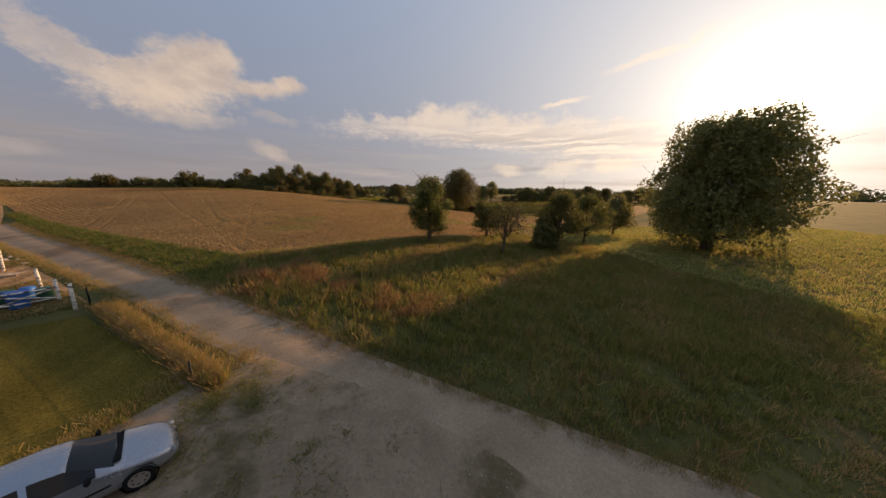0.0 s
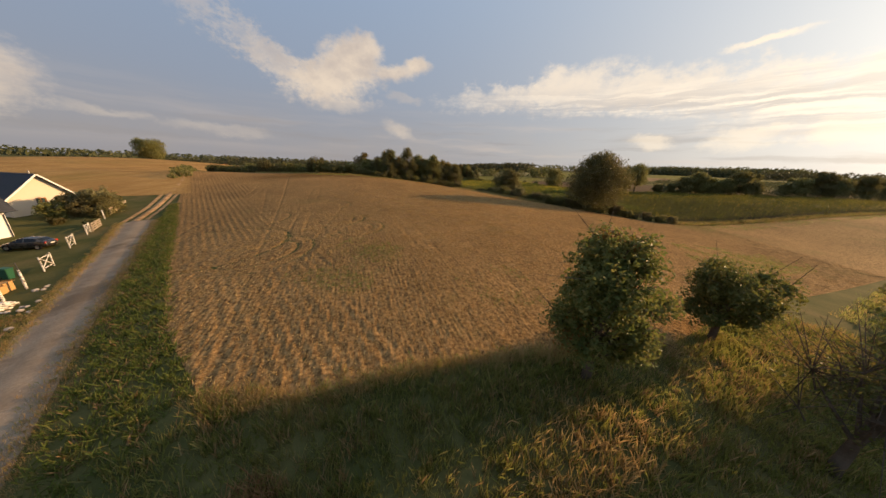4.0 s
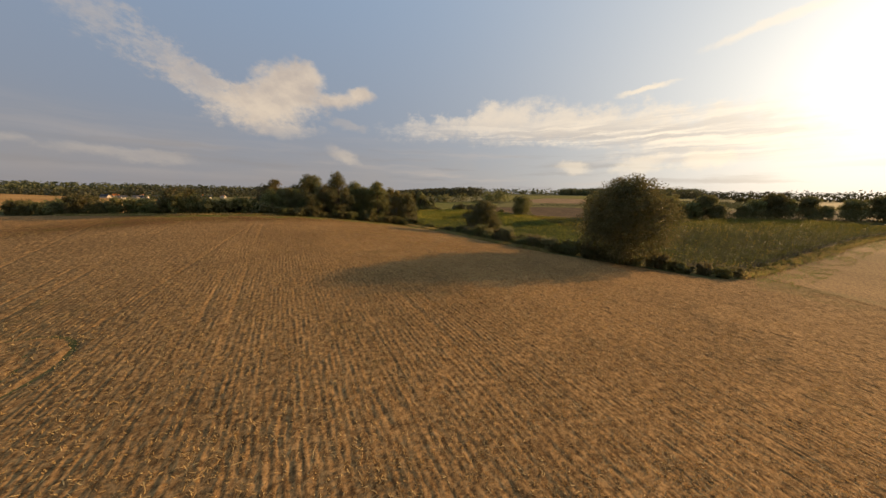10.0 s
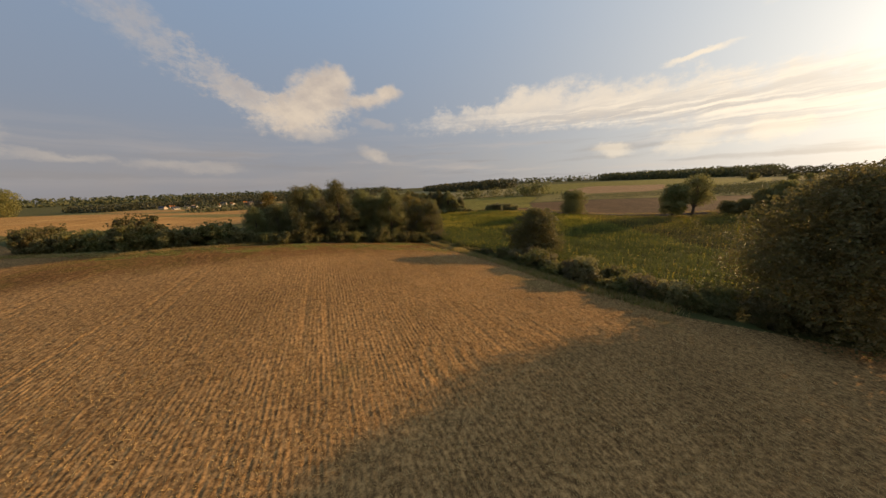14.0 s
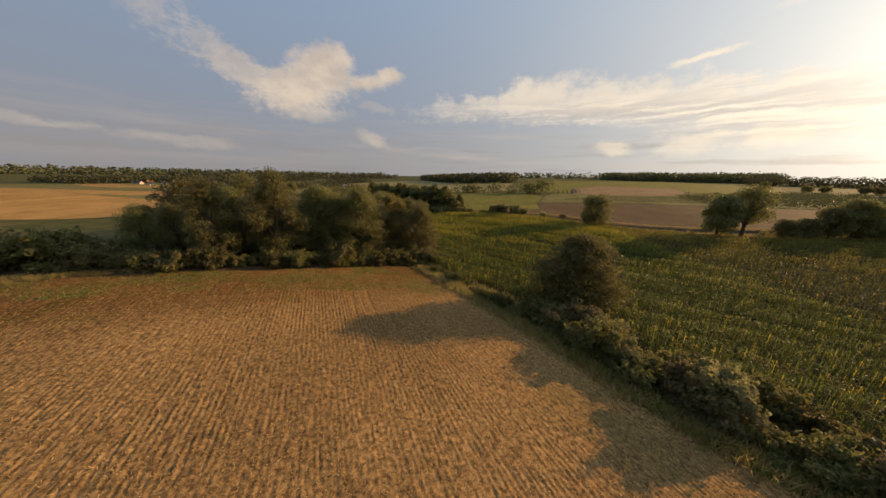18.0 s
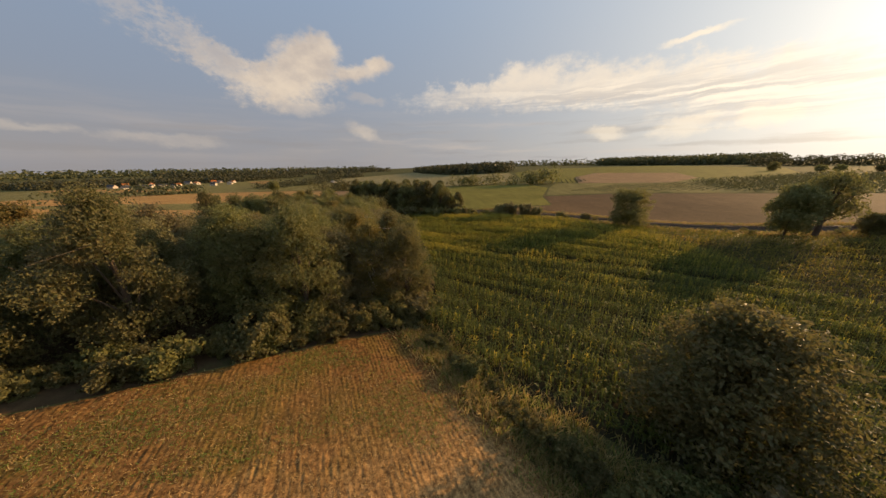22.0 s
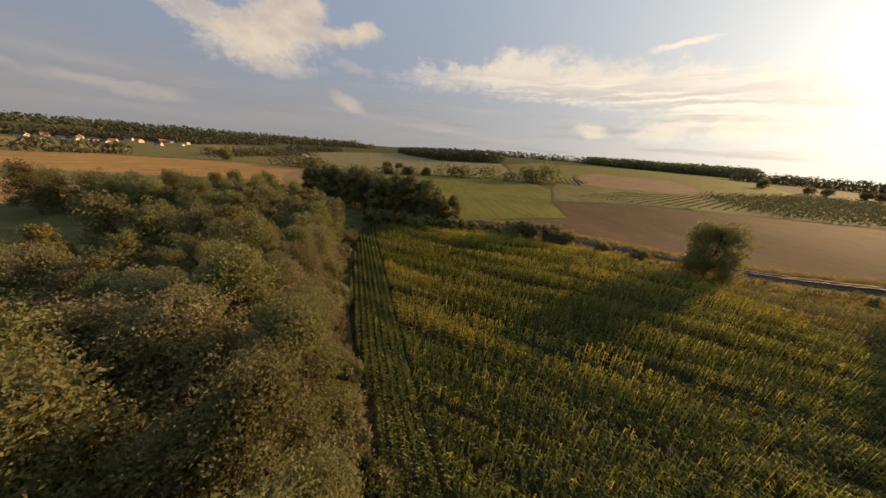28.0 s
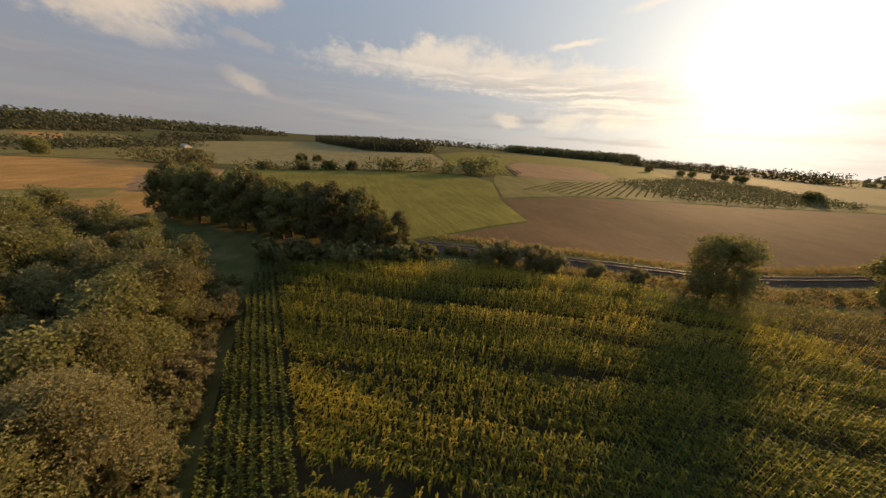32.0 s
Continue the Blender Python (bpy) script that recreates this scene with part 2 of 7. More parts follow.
def streaky(name, a, b, turn, across, along, rough=0.9, c=None, cs=0.1, bump=0.0, grit=7.0):
    """Colour in streaks along one heading (degrees), as tilled or sown rows leave it, with stains of a third colour."""
    m, k, pos, bsdf = base_mat(name, rough)
    mp = k.n("ShaderNodeMapping", (0, pos))
    mp.inputs["Rotation"].default_value = (0, 0, radians(-turn))
    mp.inputs["Scale"].default_value = (across, along, 1.0)
    streak = k.noise(mp.outputs[0], 1.0, 4.0, 0.65)
    grain = k.ramp(k.noise(pos, grit, 5.0, 0.75), 0.34, 0.66)
    col = k.mix(k.ramp(streak, 0.32, 0.68), a, b)
    big = k.noise(pos, 0.07, 5.0, 0.6)
    col = k.mix(0.5, col, k.mix(k.ramp(big, 0.3, 0.7), (0.72, 0.72, 0.72), (1.22, 1.2, 1.15)), "MULTIPLY")
    if c:
        col = k.mix(k.math("MULTIPLY", k.ramp(k.noise(pos, cs, 6.0, 0.7), 0.54, 0.70), 0.65), col, c)
    col = k.mix(0.75, col, k.mix(grain, (0.42, 0.40, 0.38), (1.5, 1.46, 1.42)), "MULTIPLY")
    k.t.links.new(col, bsdf.inputs["Base Color"])
    if bump:
        bmp = k.n("ShaderNodeBump", (2, k.math("ADD", grain, streak)))
        bmp.inputs["Strength"].default_value, bmp.inputs["Distance"].default_value = 1.0, bump
        k.t.links.new(bmp.outputs[0], bsdf.inputs["Normal"])
    return m


M_GRASS = blotchy("rough grass", (0.075, 0.078, 0.026), (0.125, 0.108, 0.04), 0.25, 6.0, bump=0.05, c=(0.16, 0.12, 0.052))


def stubble_mat():
    """Straw and soil: pale cut straw on the rows, darker earth between them, clods and chaff, weedy and bare stretches."""
    m, k, pos, bsdf = base_mat("stubble", 0.9)
    mp = k.n("ShaderNodeMapping", (0, pos))
    mp.inputs["Rotation"].default_value = (0, 0, radians(-24.2))
    uw = k.n("ShaderNodeSeparateXYZ", (0, mp.outputs[0])).outputs
    wob = k.math("SUBTRACT", k.noise(pos, 0.5, 3.0), 0.5)
    row = k.math("SINE", k.math("MULTIPLY", k.math("ADD", uw[0], k.math("MULTIPLY", wob, 0.16)), 2 * math.pi / 0.33))
    clod = k.noise(pos, 3.6, 4.0, 0.7)
    chaff = k.noise(pos, 15.0, 3.0, 0.75)
    clear_rows = k.ramp(k.noise(pos, 0.11, 4.0, 0.6), 0.38, 0.62)
    height = k.math("ADD", k.math("MULTIPLY", k.math("MULTIPLY", row, clear_rows), 0.032), k.math("ADD", k.math("MULTIPLY", clod, 0.75), k.math("MULTIPLY", chaff, 0.45)))
    straw = k.ramp(height, 0.44, 0.80)
    col = k.mix(straw, (0.115, 0.062, 0.026), (0.50, 0.285, 0.112))
    big = k.noise(pos, 0.07, 5.0, 0.6)
    col = k.mix(0.6, col, k.mix(k.ramp(big, 0.3, 0.7), (0.74, 0.72, 0.70), (1.22, 1.18, 1.12)), "MULTIPLY")
    col = k.mix(k.math("MULTIPLY", k.ramp(k.noise(pos, 0.05, 6.0, 0.7), 0.56, 0.70), 0.5), col, (0.165, 0.13, 0.042))
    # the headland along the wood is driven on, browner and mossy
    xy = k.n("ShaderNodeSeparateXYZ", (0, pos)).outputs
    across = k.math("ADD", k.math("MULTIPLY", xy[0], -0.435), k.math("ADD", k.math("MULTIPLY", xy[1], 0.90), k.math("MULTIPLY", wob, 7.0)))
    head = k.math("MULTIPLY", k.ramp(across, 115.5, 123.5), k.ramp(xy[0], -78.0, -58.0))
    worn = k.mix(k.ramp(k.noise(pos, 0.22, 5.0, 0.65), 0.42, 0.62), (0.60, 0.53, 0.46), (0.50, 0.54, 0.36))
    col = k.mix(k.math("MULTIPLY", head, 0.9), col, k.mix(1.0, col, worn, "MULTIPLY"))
    k.t.links.new(col, bsdf.inputs["Base Color"])
    bmp = k.n("ShaderNodeBump", (2, height))
    bmp.inputs["Strength"].default_value, bmp.inputs["Distance"].default_value = 1.0, 0.085
    k.t.links.new(bmp.outputs[0], bsdf.inputs["Normal"])
    return m


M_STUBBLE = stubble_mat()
M_ROAD = blotchy("pale gravel", (0.285, 0.205, 0.136), (0.36, 0.265, 0.178), 0.6, 9.0, bump=0.04, c=(0.21, 0.146, 0.094))
M_LAWN = streaky("mown lawn", (0.105, 0.082, 0.018), (0.15, 0.114, 0.026), 46.0, 0.5, 0.1, bump=0.02, grit=14.0)
M_SOIL = streaky("brown soil", (0.115, 0.073, 0.038), (0.15, 0.098, 0.054), -70.0, 1.2, 0.12, bump=0.05)
M_YARD = streaky("sandy yard", (0.34, 0.19, 0.085), (0.60, 0.36, 0.18), 60.0, 1.1, 0.25, c=(0.27, 0.155, 0.062), cs=0.3, bump=0.05, grit=5.0)
M_PARK = blotchy("stony parking soil", (0.235, 0.168, 0.11), (0.315, 0.23, 0.154), 0.7, 7.0, bump=0.06, c=(0.13, 0.10, 0.056))
M_LITTER = blotchy("leaf litter", (0.075, 0.048, 0.026), (0.115, 0.072, 0.036), 0.6, 9.0, bump=0.05, c=(0.06, 0.058, 0.022))
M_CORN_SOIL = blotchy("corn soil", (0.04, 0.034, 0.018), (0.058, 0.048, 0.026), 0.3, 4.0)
M_FAR_GOLD = streaky("far stubble", (0.34, 0.188, 0.065), (0.43, 0.25, 0.092), -15.0, 0.25, 0.015, c=(0.23, 0.165, 0.052), cs=0.02)
M_FAR_PALE = streaky("far ripe crop", (0.23, 0.19, 0.085), (0.28, 0.23, 0.11), 10.0, 0.2, 0.02, c=(0.17, 0.15, 0.06), cs=0.012)
M_FAR_GREEN = streaky("far green crop", (0.15, 0.135, 0.034), (0.21, 0.185, 0.048), -25.0, 0.9, 0.06, c=(0.23, 0.19, 0.06), cs=0.03)
M_FAR_OLIVE = streaky("far pasture", (0.16, 0.14, 0.05), (0.22, 0.185, 0.07), 30.0, 0.2, 0.03, c=(0.27, 0.20, 0.08), cs=0.02)
M_LEAF = leafy("wood leaves", (0.15, 0.152, 0.052), (0.20, 0.184, 0.068), (0.25, 0.215, 0.088), 0.5)
M_LEAF_GREY = leafy("willow leaves", (0.19, 0.17, 0.075), (0.235, 0.20, 0.092), (0.285, 0.235, 0.112), 0.5)
M_LEAF_BIRCH = leafy("yellowing birch leaves", (0.19, 0.17, 0.052), (0.24, 0.195, 0.062), (0.32, 0.225, 0.07), 0.5)
M_LEAF_ORCHARD = leafy("orchard leaves", (0.105, 0.125, 0.034), (0.16, 0.165, 0.048), (0.23, 0.195, 0.065), 0.5)
M_LEAF_RED = leafy("reddening leaves", (0.20, 0.075, 0.02), (0.16, 0.09, 0.025), (0.30, 0.11, 0.025))
M_LEAF_FAR = leafy("far wood leaves", (0.07, 0.075, 0.034), (0.09, 0.092, 0.04), (0.115, 0.108, 0.048), 0.35, 0.05)
M_HEDGE = leafy("hedge leaves", (0.12, 0.125, 0.04), (0.18, 0.16, 0.054), (0.26, 0.205, 0.08), 0.48)
M_BARK = blotchy("bark", (0.09, 0.065, 0.045), (0.13, 0.10, 0.075), 2.0, 14.0, bump=0.02)
M_CORN = leafy("corn leaves", (0.14, 0.152, 0.024), (0.205, 0.20, 0.033), (0.33, 0.27, 0.055), 0.7, 0.10)
# greener, darker copy of the corn leaves; self-shade of near rows is in its colour
M_CORN_SHADE = leafy("shade-toned green corn leaves", (0.08, 0.096, 0.02), (0.118, 0.128, 0.028), (0.18, 0.168, 0.042), 0.55, 0.10)
M_CORN_DRY = leafy("yellowing corn leaves", (0.36, 0.285, 0.042), (0.45, 0.335, 0.053), (0.50, 0.36, 0.08), 0.65, 0.3)
M_BLADE = leafy("grass blades", (0.17, 0.195, 0.046), (0.25, 0.245, 0.066), (0.37, 0.315, 0.11), 0.65, 0.3)
M_BLADE_DRY = leafy("straw coloured blades", (0.42, 0.285, 0.12), (0.33, 0.225, 0.09), (0.50, 0.36, 0.17), 0.5, 0.5)
M_BLADE_LUSH = leafy("lush verge weeds", (0.13, 0.19, 0.04), (0.19, 0.24, 0.05), (0.28, 0.26, 0.075), 0.55, 0.6)
M_STRAW = leafy("cut straw", (0.40, 0.235, 0.095), (0.30, 0.17, 0.065), (0.50, 0.32, 0.14), 0.3, 0.4)
M_WEED = leafy("rusty dock stalks", (0.30, 0.165, 0.07), (0.38, 0.235, 0.10), (0.46, 0.31, 0.15), 0.4, 0.8)

M_FAR_PINK = streaky("harrowed soil", (0.25, 0.155, 0.08), (0.31, 0.20, 0.105), -15.0, 0.4, 0.03)


def glassy(name, colour, rough=0.06):
    m = plain(name, colour, rough, 0.0, 0.05)
    m.node_tree.nodes["Principled BSDF"].inputs["Specular IOR Level"].default_value = 0.9
    return m


def lacquer(name, colour, metal=0.0, dust=0.25):
    """Car paint: glossy, with a dull film of road dust."""
    m, k, pos, bsdf = base_mat(name, 0.25)
    film = k.math("MULTIPLY", k.ramp(k.noise(pos, 1.3, 5.0, 0.65), 0.35, 0.75), dust)
    k.t.links.new(k.mix(film, colour, (0.30, 0.26, 0.20)), bsdf.inputs["Base Color"])
    k.t.links.new(k.math("ADD", 0.2, film), bsdf.inputs["Roughness"])
    bsdf.inputs["Metallic"].default_value = metal
    bsdf.inputs["Coat Weight"].default_value = 0.7
    bsdf.inputs["Coat Roughness"].default_value = 0.06
    return m


def birch_bark():
    m, k, pos, bsdf = base_mat("birch bark", 0.8)
    mp = k.n("ShaderNodeMapping", (0, pos))
    mp.inputs["Scale"].default_value = (4.0, 4.0, 11.0)
    col = k.mix(k.ramp(k.noise(mp.outputs[0], 1.0, 3.0, 0.6), 0.50, 0.60), (0.72, 0.66, 0.58), (0.10, 0.085, 0.075))
    k.t.links.new(col, bsdf.inputs["Base Color"])
    return m


def roof_mat(name, a, b):
    m, k, pos, bsdf = base_mat(name, 0.7)
    col = k.mix(k.ramp(k.noise(pos, 6.0, 4.0, 0.7), 0.3, 0.7), a, b)
    col = k.mix(k.math("MULTIPLY", k.ramp(k.noise(pos, 0.6, 5.0, 0.65), 0.45, 0.75), 0.4), col, tuple(v * 0.55 for v in a))
    k.t.links.new(col, bsdf.inputs["Base Color"])
    return m


M_GLASS = glassy("window glass", (0.05, 0.07, 0.07))
M_SKY_GLASS = glassy("roof window glass", (0.10, 0.13, 0.16), 0.1)
M_CAR_GLASS = glassy("tinted car glass", (0.012, 0.014, 0.016), 0.04)
M_CAR_GLASS.node_tree.nodes["Principled BSDF"].inputs["Specular IOR Level"].default_value = 0.3
M_CREAM = plain("cream render", (0.82, 0.67, 0.47), 0.9, 0.0, 0.03, 1.2)
M_WHITE = plain("white render", (0.80, 0.78, 0.75), 0.9, 0.0, 0.03, 1.2)
M_BEIGE = plain("beige render", (0.62, 0.54, 0.44), 0.9, 0.0, 0.05, 1.2)
M_TILE_ORANGE = roof_mat("orange clay tiles", (0.58, 0.17, 0.035), (0.70, 0.23, 0.055))
M_SLATE = roof_mat("anthracite tiles", (0.040, 0.042, 0.048), (0.060, 0.062, 0.070))
M_BRICK = blotchy("chimney brick", (0.20, 0.11, 0.08), (0.28, 0.16, 0.11), 3.0, 14.0, bump=0.01)
M_CONCRETE = blotchy("concrete slabs", (0.48, 0.42, 0.34), (0.58, 0.52, 0.43), 0.8, 10.0, bump=0.006, c=(0.36, 0.30, 0.23))
M_STEEL = plain("dull steel", (0.55, 0.55, 0.55), 0.35, 0.9)
M_DARK_METAL = plain("dark painted metal", (0.035, 0.035, 0.038), 0.5)
M_WOOD_BROWN = streaky("dark brown timber", (0.13, 0.065, 0.03), (0.19, 0.095, 0.045), 0.0, 12.0, 2.0)
M_WOOD_ORANGE = streaky("honey brown timber", (0.42, 0.17, 0.045), (0.52, 0.23, 0.065), 0.0, 12.0, 2.0)
M_WOOD_GREY = streaky("weathered boards", (0.32, 0.26, 0.20), (0.44, 0.37, 0.29), 0.0, 9.0, 1.5)
M_BIRCH = birch_bark()
M_SILVER = lacquer("silver paint", (0.33, 0.35, 0.39), 0.6, 0.12)
M_BLUE_PAINT = lacquer("bright blue paint", (0.008, 0.055, 0.24))
M_NAVY_PAINT = lacquer("navy paint", (0.010, 0.020, 0.070))
M_BLACK_PAINT = lacquer("dark grey paint", (0.020, 0.019, 0.018))
M_TYRE = plain("black rubber", (0.018, 0.018, 0.018), 0.85)
M_LAMP_CLEAR = glassy("headlight glass", (0.30, 0.31, 0.32), 0.2)
M_LAMP_RED = glassy("red lamp glass", (0.45, 0.03, 0.02))
M_BIN_YELLOW = plain("yellow plastic", (0.72, 0.46, 0.02), 0.45)
M_BIN_BLUE = plain("blue plastic", (0.02, 0.12, 0.40), 0.45)
M_BIN_GREEN = plain("green plastic", (0.02, 0.09, 0.05), 0.45)
M_SACK = blotchy("grey sacking", (0.55, 0.50, 0.45), (0.66, 0.61, 0.55), 2.0, 9.0, bump=0.02)
M_CARD = plain("cardboard", (0.48, 0.28, 0.12), 0.9)
M_STONE = blotchy("pale stone", (0.44, 0.35, 0.28), (0.56, 0.46, 0.37), 3.0, 14.0, bump=0.01)
M_STONE_GREY = blotchy("grey stone", (0.16, 0.135, 0.11), (0.25, 0.215, 0.175), 3.0, 14.0)
M_FLOWER = leafy("yellow flowers", (0.55, 0.38, 0.03), (0.30, 0.28, 0.05), (0.70, 0.48, 0.03))
M_BALLAST = blotchy("ballast", (0.085, 0.064, 0.046), (0.125, 0.096, 0.07), 0.8, 7.0, bump=0.05)
M_RAIL = plain("worn rail", (0.20, 0.15, 0.12), 0.6, 0.0)

# ---- ground ----
SWELLS = [(1.37, 0.51, -1.90, -1.54, -3.16, 2.16),
          (-0.27, -0.47, -2.03, 4.16, -3.14, -1.11),
          (2.13, -1.07, 0.97, 0.24, 1.24, -3.01),
          (2.26, 2.23, 3.20, 1.59, -0.85, -0.49),
          (-1.17, 0.21, 1.59, -1.21, -2.63, 0.55),
          (-1.94, 2.27, -1.88, -1.37, 3.37, -2.30)]


def smooth(a, b, v):
    v = np.clip((v - a) / (b - a), 0.0, 1.0)
    return v * v * (3 - 2 * v)


def ground(x, y):
    """The height of the ground: broad swells near by, a plain that falls away to one side and hills to the other."""
    x, y = np.asarray(x, float), np.asarray(y, float)
    z = np.full(np.broadcast(x, y).shape, -3.0)
    for j, row in enumerate(SWELLS):
        for i, c in enumerate(row):
            z = z + c * np.exp(-((x + 120 - 40 * i) ** 2 + (y - 40 * j) ** 2) / 1800.0)
    far = np.maximum(np.hypot(x, y - 120) - 130, 0)
    az = np.degrees(np.arctan2(x, y - 60))
    side = smooth(-20, 20, az) * smooth(150, 110, np.abs(az))
    z = z + side * 16 * (1 - np.exp(-far / 900)) - (1 - side) * 14 * (1 - np.exp(-far / 500))
    z = z + 11 * np.exp(-((x + 270) ** 2 + (y - 210) ** 2) / 2 / 80 ** 2)
    return z


def gz(x, y):
    return float(ground(x, y))


def mesh_of(name, verts, faces, mats=(), smooth_faces=False, index=None):
    me = bpy.data.meshes.new(name)
    me.from_pydata(np.asarray(verts).tolist(), [], faces if isinstance(faces, list) else np.asarray(faces).tolist())
    for m in mats:
        me.materials.append(m)
    if smooth_faces:
        me.polygons.foreach_set("use_smooth", np.ones(len(me.polygons), bool))
    if index is not None:
        me.polygons.foreach_set("material_index", np.asarray(index, np.int32))
    me.update()
    return me


def lines(lo, hi, step, far, grow):
    v, s = [lo], step
    mid = list(np.arange(lo, hi + 0.1, step))
    left, right = [lo], [hi]
    while left[-1] > -far:
        s *= grow
        left.append(left[-1] - s)
    s = step
    while right[-1] < far:
        s *= grow
        right.append(right[-1] + s)
    return np.array(left[:0:-1] + mid + right[1:])


gx, gy = lines(-90, 110, 2.0, 4200, 1.16), lines(-30, 240, 2.0, 4200, 1.16)
X, Y = np.meshgrid(gx, gy)
V = np.stack([X, Y, ground(X, Y)], -1).reshape(-1, 3)
nx, ny = len(gx), len(gy)
I = np.arange(nx * ny).reshape(ny, nx)
Q = np.stack([I[:-1, :-1], I[:-1, 1:], I[1:, 1:], I[1:, :-1]], -1).reshape(-1, 4)
tagged(new("ground", mesh_of("ground", V, Q, [M_GRASS], True)), "dry rolling grassland reaching to the horizon", "ground", kind="structure")


def inside(poly, x, y):
    x, y = np.asarray(x, float), np.asarray(y, float)
    hit = np.zeros(x.shape, bool)
    for (ax, ay), (bx, by) in zip(poly, poly[1:] + poly[:1]):
        cross = ((ay > y) != (by > y)) & (x < (bx - ax) * (y - ay) / (by - ay + 1e-12) + ax)
        hit ^= cross
    return hit


def patch(name, poly, mat, label, step=1.5, turn=0.0, lift=0.04, relief=None, along=None):
    """A piece of land laid over the ground inside an outline, on a grid turned by some degrees."""
    c, s = math.cos(radians(turn)), math.sin(radians(turn))
    P = np.array(poly)
    U, W = P[:, 0] * c + P[:, 1] * s, -P[:, 0] * s + P[:, 1] * c
    us, ws = np.arange(U.min(), U.max() + step, step), np.arange(W.min(), W.max() + (along or step), along or step)
    u, w = np.meshgrid(us, ws)
    x, y = u * c - w * s, u * s + w * c
    z = ground(x, y) + lift + (relief(u, w) if relief else 0.0)
    I = np.arange(u.size).reshape(u.shape)
    Q = np.stack([I[:-1, :-1], I[:-1, 1:], I[1:, 1:], I[1:, :-1]], -1).reshape(-1, 4)
    keep = inside(poly, x.ravel(), y.ravel())[Q].any(1)
    Q = Q[keep]
    used, inv = np.unique(Q, return_inverse=True)
    V = np.stack([x, y, z], -1).reshape(-1, 3)[used]
    # draw the outermost points in to the outline
    out = np.nonzero(~inside(poly, V[:, 0], V[:, 1]))[0]
    best, spot = np.full(len(out), 1e9), np.zeros((len(out), 2))
    for p, q in zip(P, np.roll(P, -1, 0)):
        r = V[out, :2] - p
        f = np.clip((r @ (q - p)) / ((q - p) @ (q - p)), 0, 1)[:, None]
        near = p + f * (q - p)
        dist = np.hypot(*(V[out, :2] - near).T)
        hit = dist < best
        best[hit], spot[hit] = dist[hit], near[hit]
    V[out, :2] = spot
    V[out, 2] = ground(spot[:, 0], spot[:, 1]) + lift * 0.5
    ob = new(name, mesh_of(name, V, inv.reshape(-1, 4), [mat], True))
    return tagged(ob, label, name.replace("_", " "), kind="structure")


def strip(name, left, right, mat, label, n=160, m=8, lift=0.05, bulge=None):
    """A band between two edge lines, such as a road."""
    def along(line, t):
        P = np.array(line)
        d = np.r_[0, np.cumsum(np.hypot(*np.diff(P, axis=0).T))]
        d /= d[-1]
        return np.stack([np.interp(t, d, P[:, 0]), np.interp(t, d, P[:, 1])], -1)
    t = np.linspace(0, 1, n)
    A, B = along(left, t), along(right, t)
    f = np.linspace(0, 1, m)[None, :, None]
    XY = A[:, None] * (1 - f) + B[:, None] * f
    z = ground(XY[..., 0], XY[..., 1]) + lift + (bulge(f[..., 0]) if bulge else 0)
    V = np.concatenate([XY, z[..., None]], -1).reshape(-1, 3)
    I = np.arange(n * m).reshape(n, m)
    Q = np.stack([I[:-1, :-1], I[:-1, 1:], I[1:, 1:], I[1:, :-1]], -1).reshape(-1, 4)
    ob = new(name, mesh_of(name, V, Q, [mat], True))
    return tagged(ob, label, "road", kind="structure")


FIELD = [(-10.5, 27.6), (-17.6, 32.2), (-30, 43.1), (-60, 71), (-100, 112.5), (-158, 168), (-120, 152), (-86, 129), (-57, 123.5), (-43, 126.5), (-33, 130.0), (-22.6, 134.7), (-15, 139.2), (-8.7, 143.0),
         (-3, 146), (8, 130), (13, 122), (16.5, 115.5), (20.5, 110.5), (27, 104), (38, 99), (52, 93), (60, 93.6), (70, 97), (70, 62), (51, 53.5), (30, 44), (15, 34.5), (6.5, 32), (-1, 30), (-8, 27)]
FIELD_EAST = [(69.5, 97), (90, 103.5), (141, 117.5), (200, 131), (260, 147), (260, 112), (150, 92), (100, 74), (69.5, 62)]
WOOD_EDGE = [(-2, 146.5), (0.2, 150), (0.0, 157), (-4.4, 170), (-7.0, 178), (-10.2, 188), (-12.0, 200), (-14.5, 222)]
CORN = [(-0.5, 147.5)] + [(x + 1.0, y) for x, y in WOOD_EDGE[1:]] + [(2, 220), (20, 213.5), (43, 200.5), (54, 194), (76, 188.5), (90, 181.5), (110, 176.5), (150, 168), (230, 152),
        (200, 133.5), (141, 120), (90, 106), (62, 97), (46, 106), (34, 111), (26, 117.5), (20, 125.5), (13, 133.5), (7, 138.5)]


def head_row(y):
    """Where the straight headland rows along the wood meet the slanting rows of the maize."""
    return 0.0 - 0.23 * (np.asarray(y, float) - 174.2)


ROAD_L = [(7, -4), (2.5, 4.6), (-1.5, 9.2), (-5.6, 12.0), (-9.7, 15.5), (-14.3, 20.1), (-21.5, 26.5), (-32.4, 36.5), (-41, 44.5), (-55, 57.2)]
ROAD_R = [(17, -5), (10.3, 2.4), (3, 8.4), (-1, 11.8), (-4.2, 15), (-12, 22), (-19.9, 29.5), (-29, 38.2), (-42, 50.6), (-51.5, 60)]


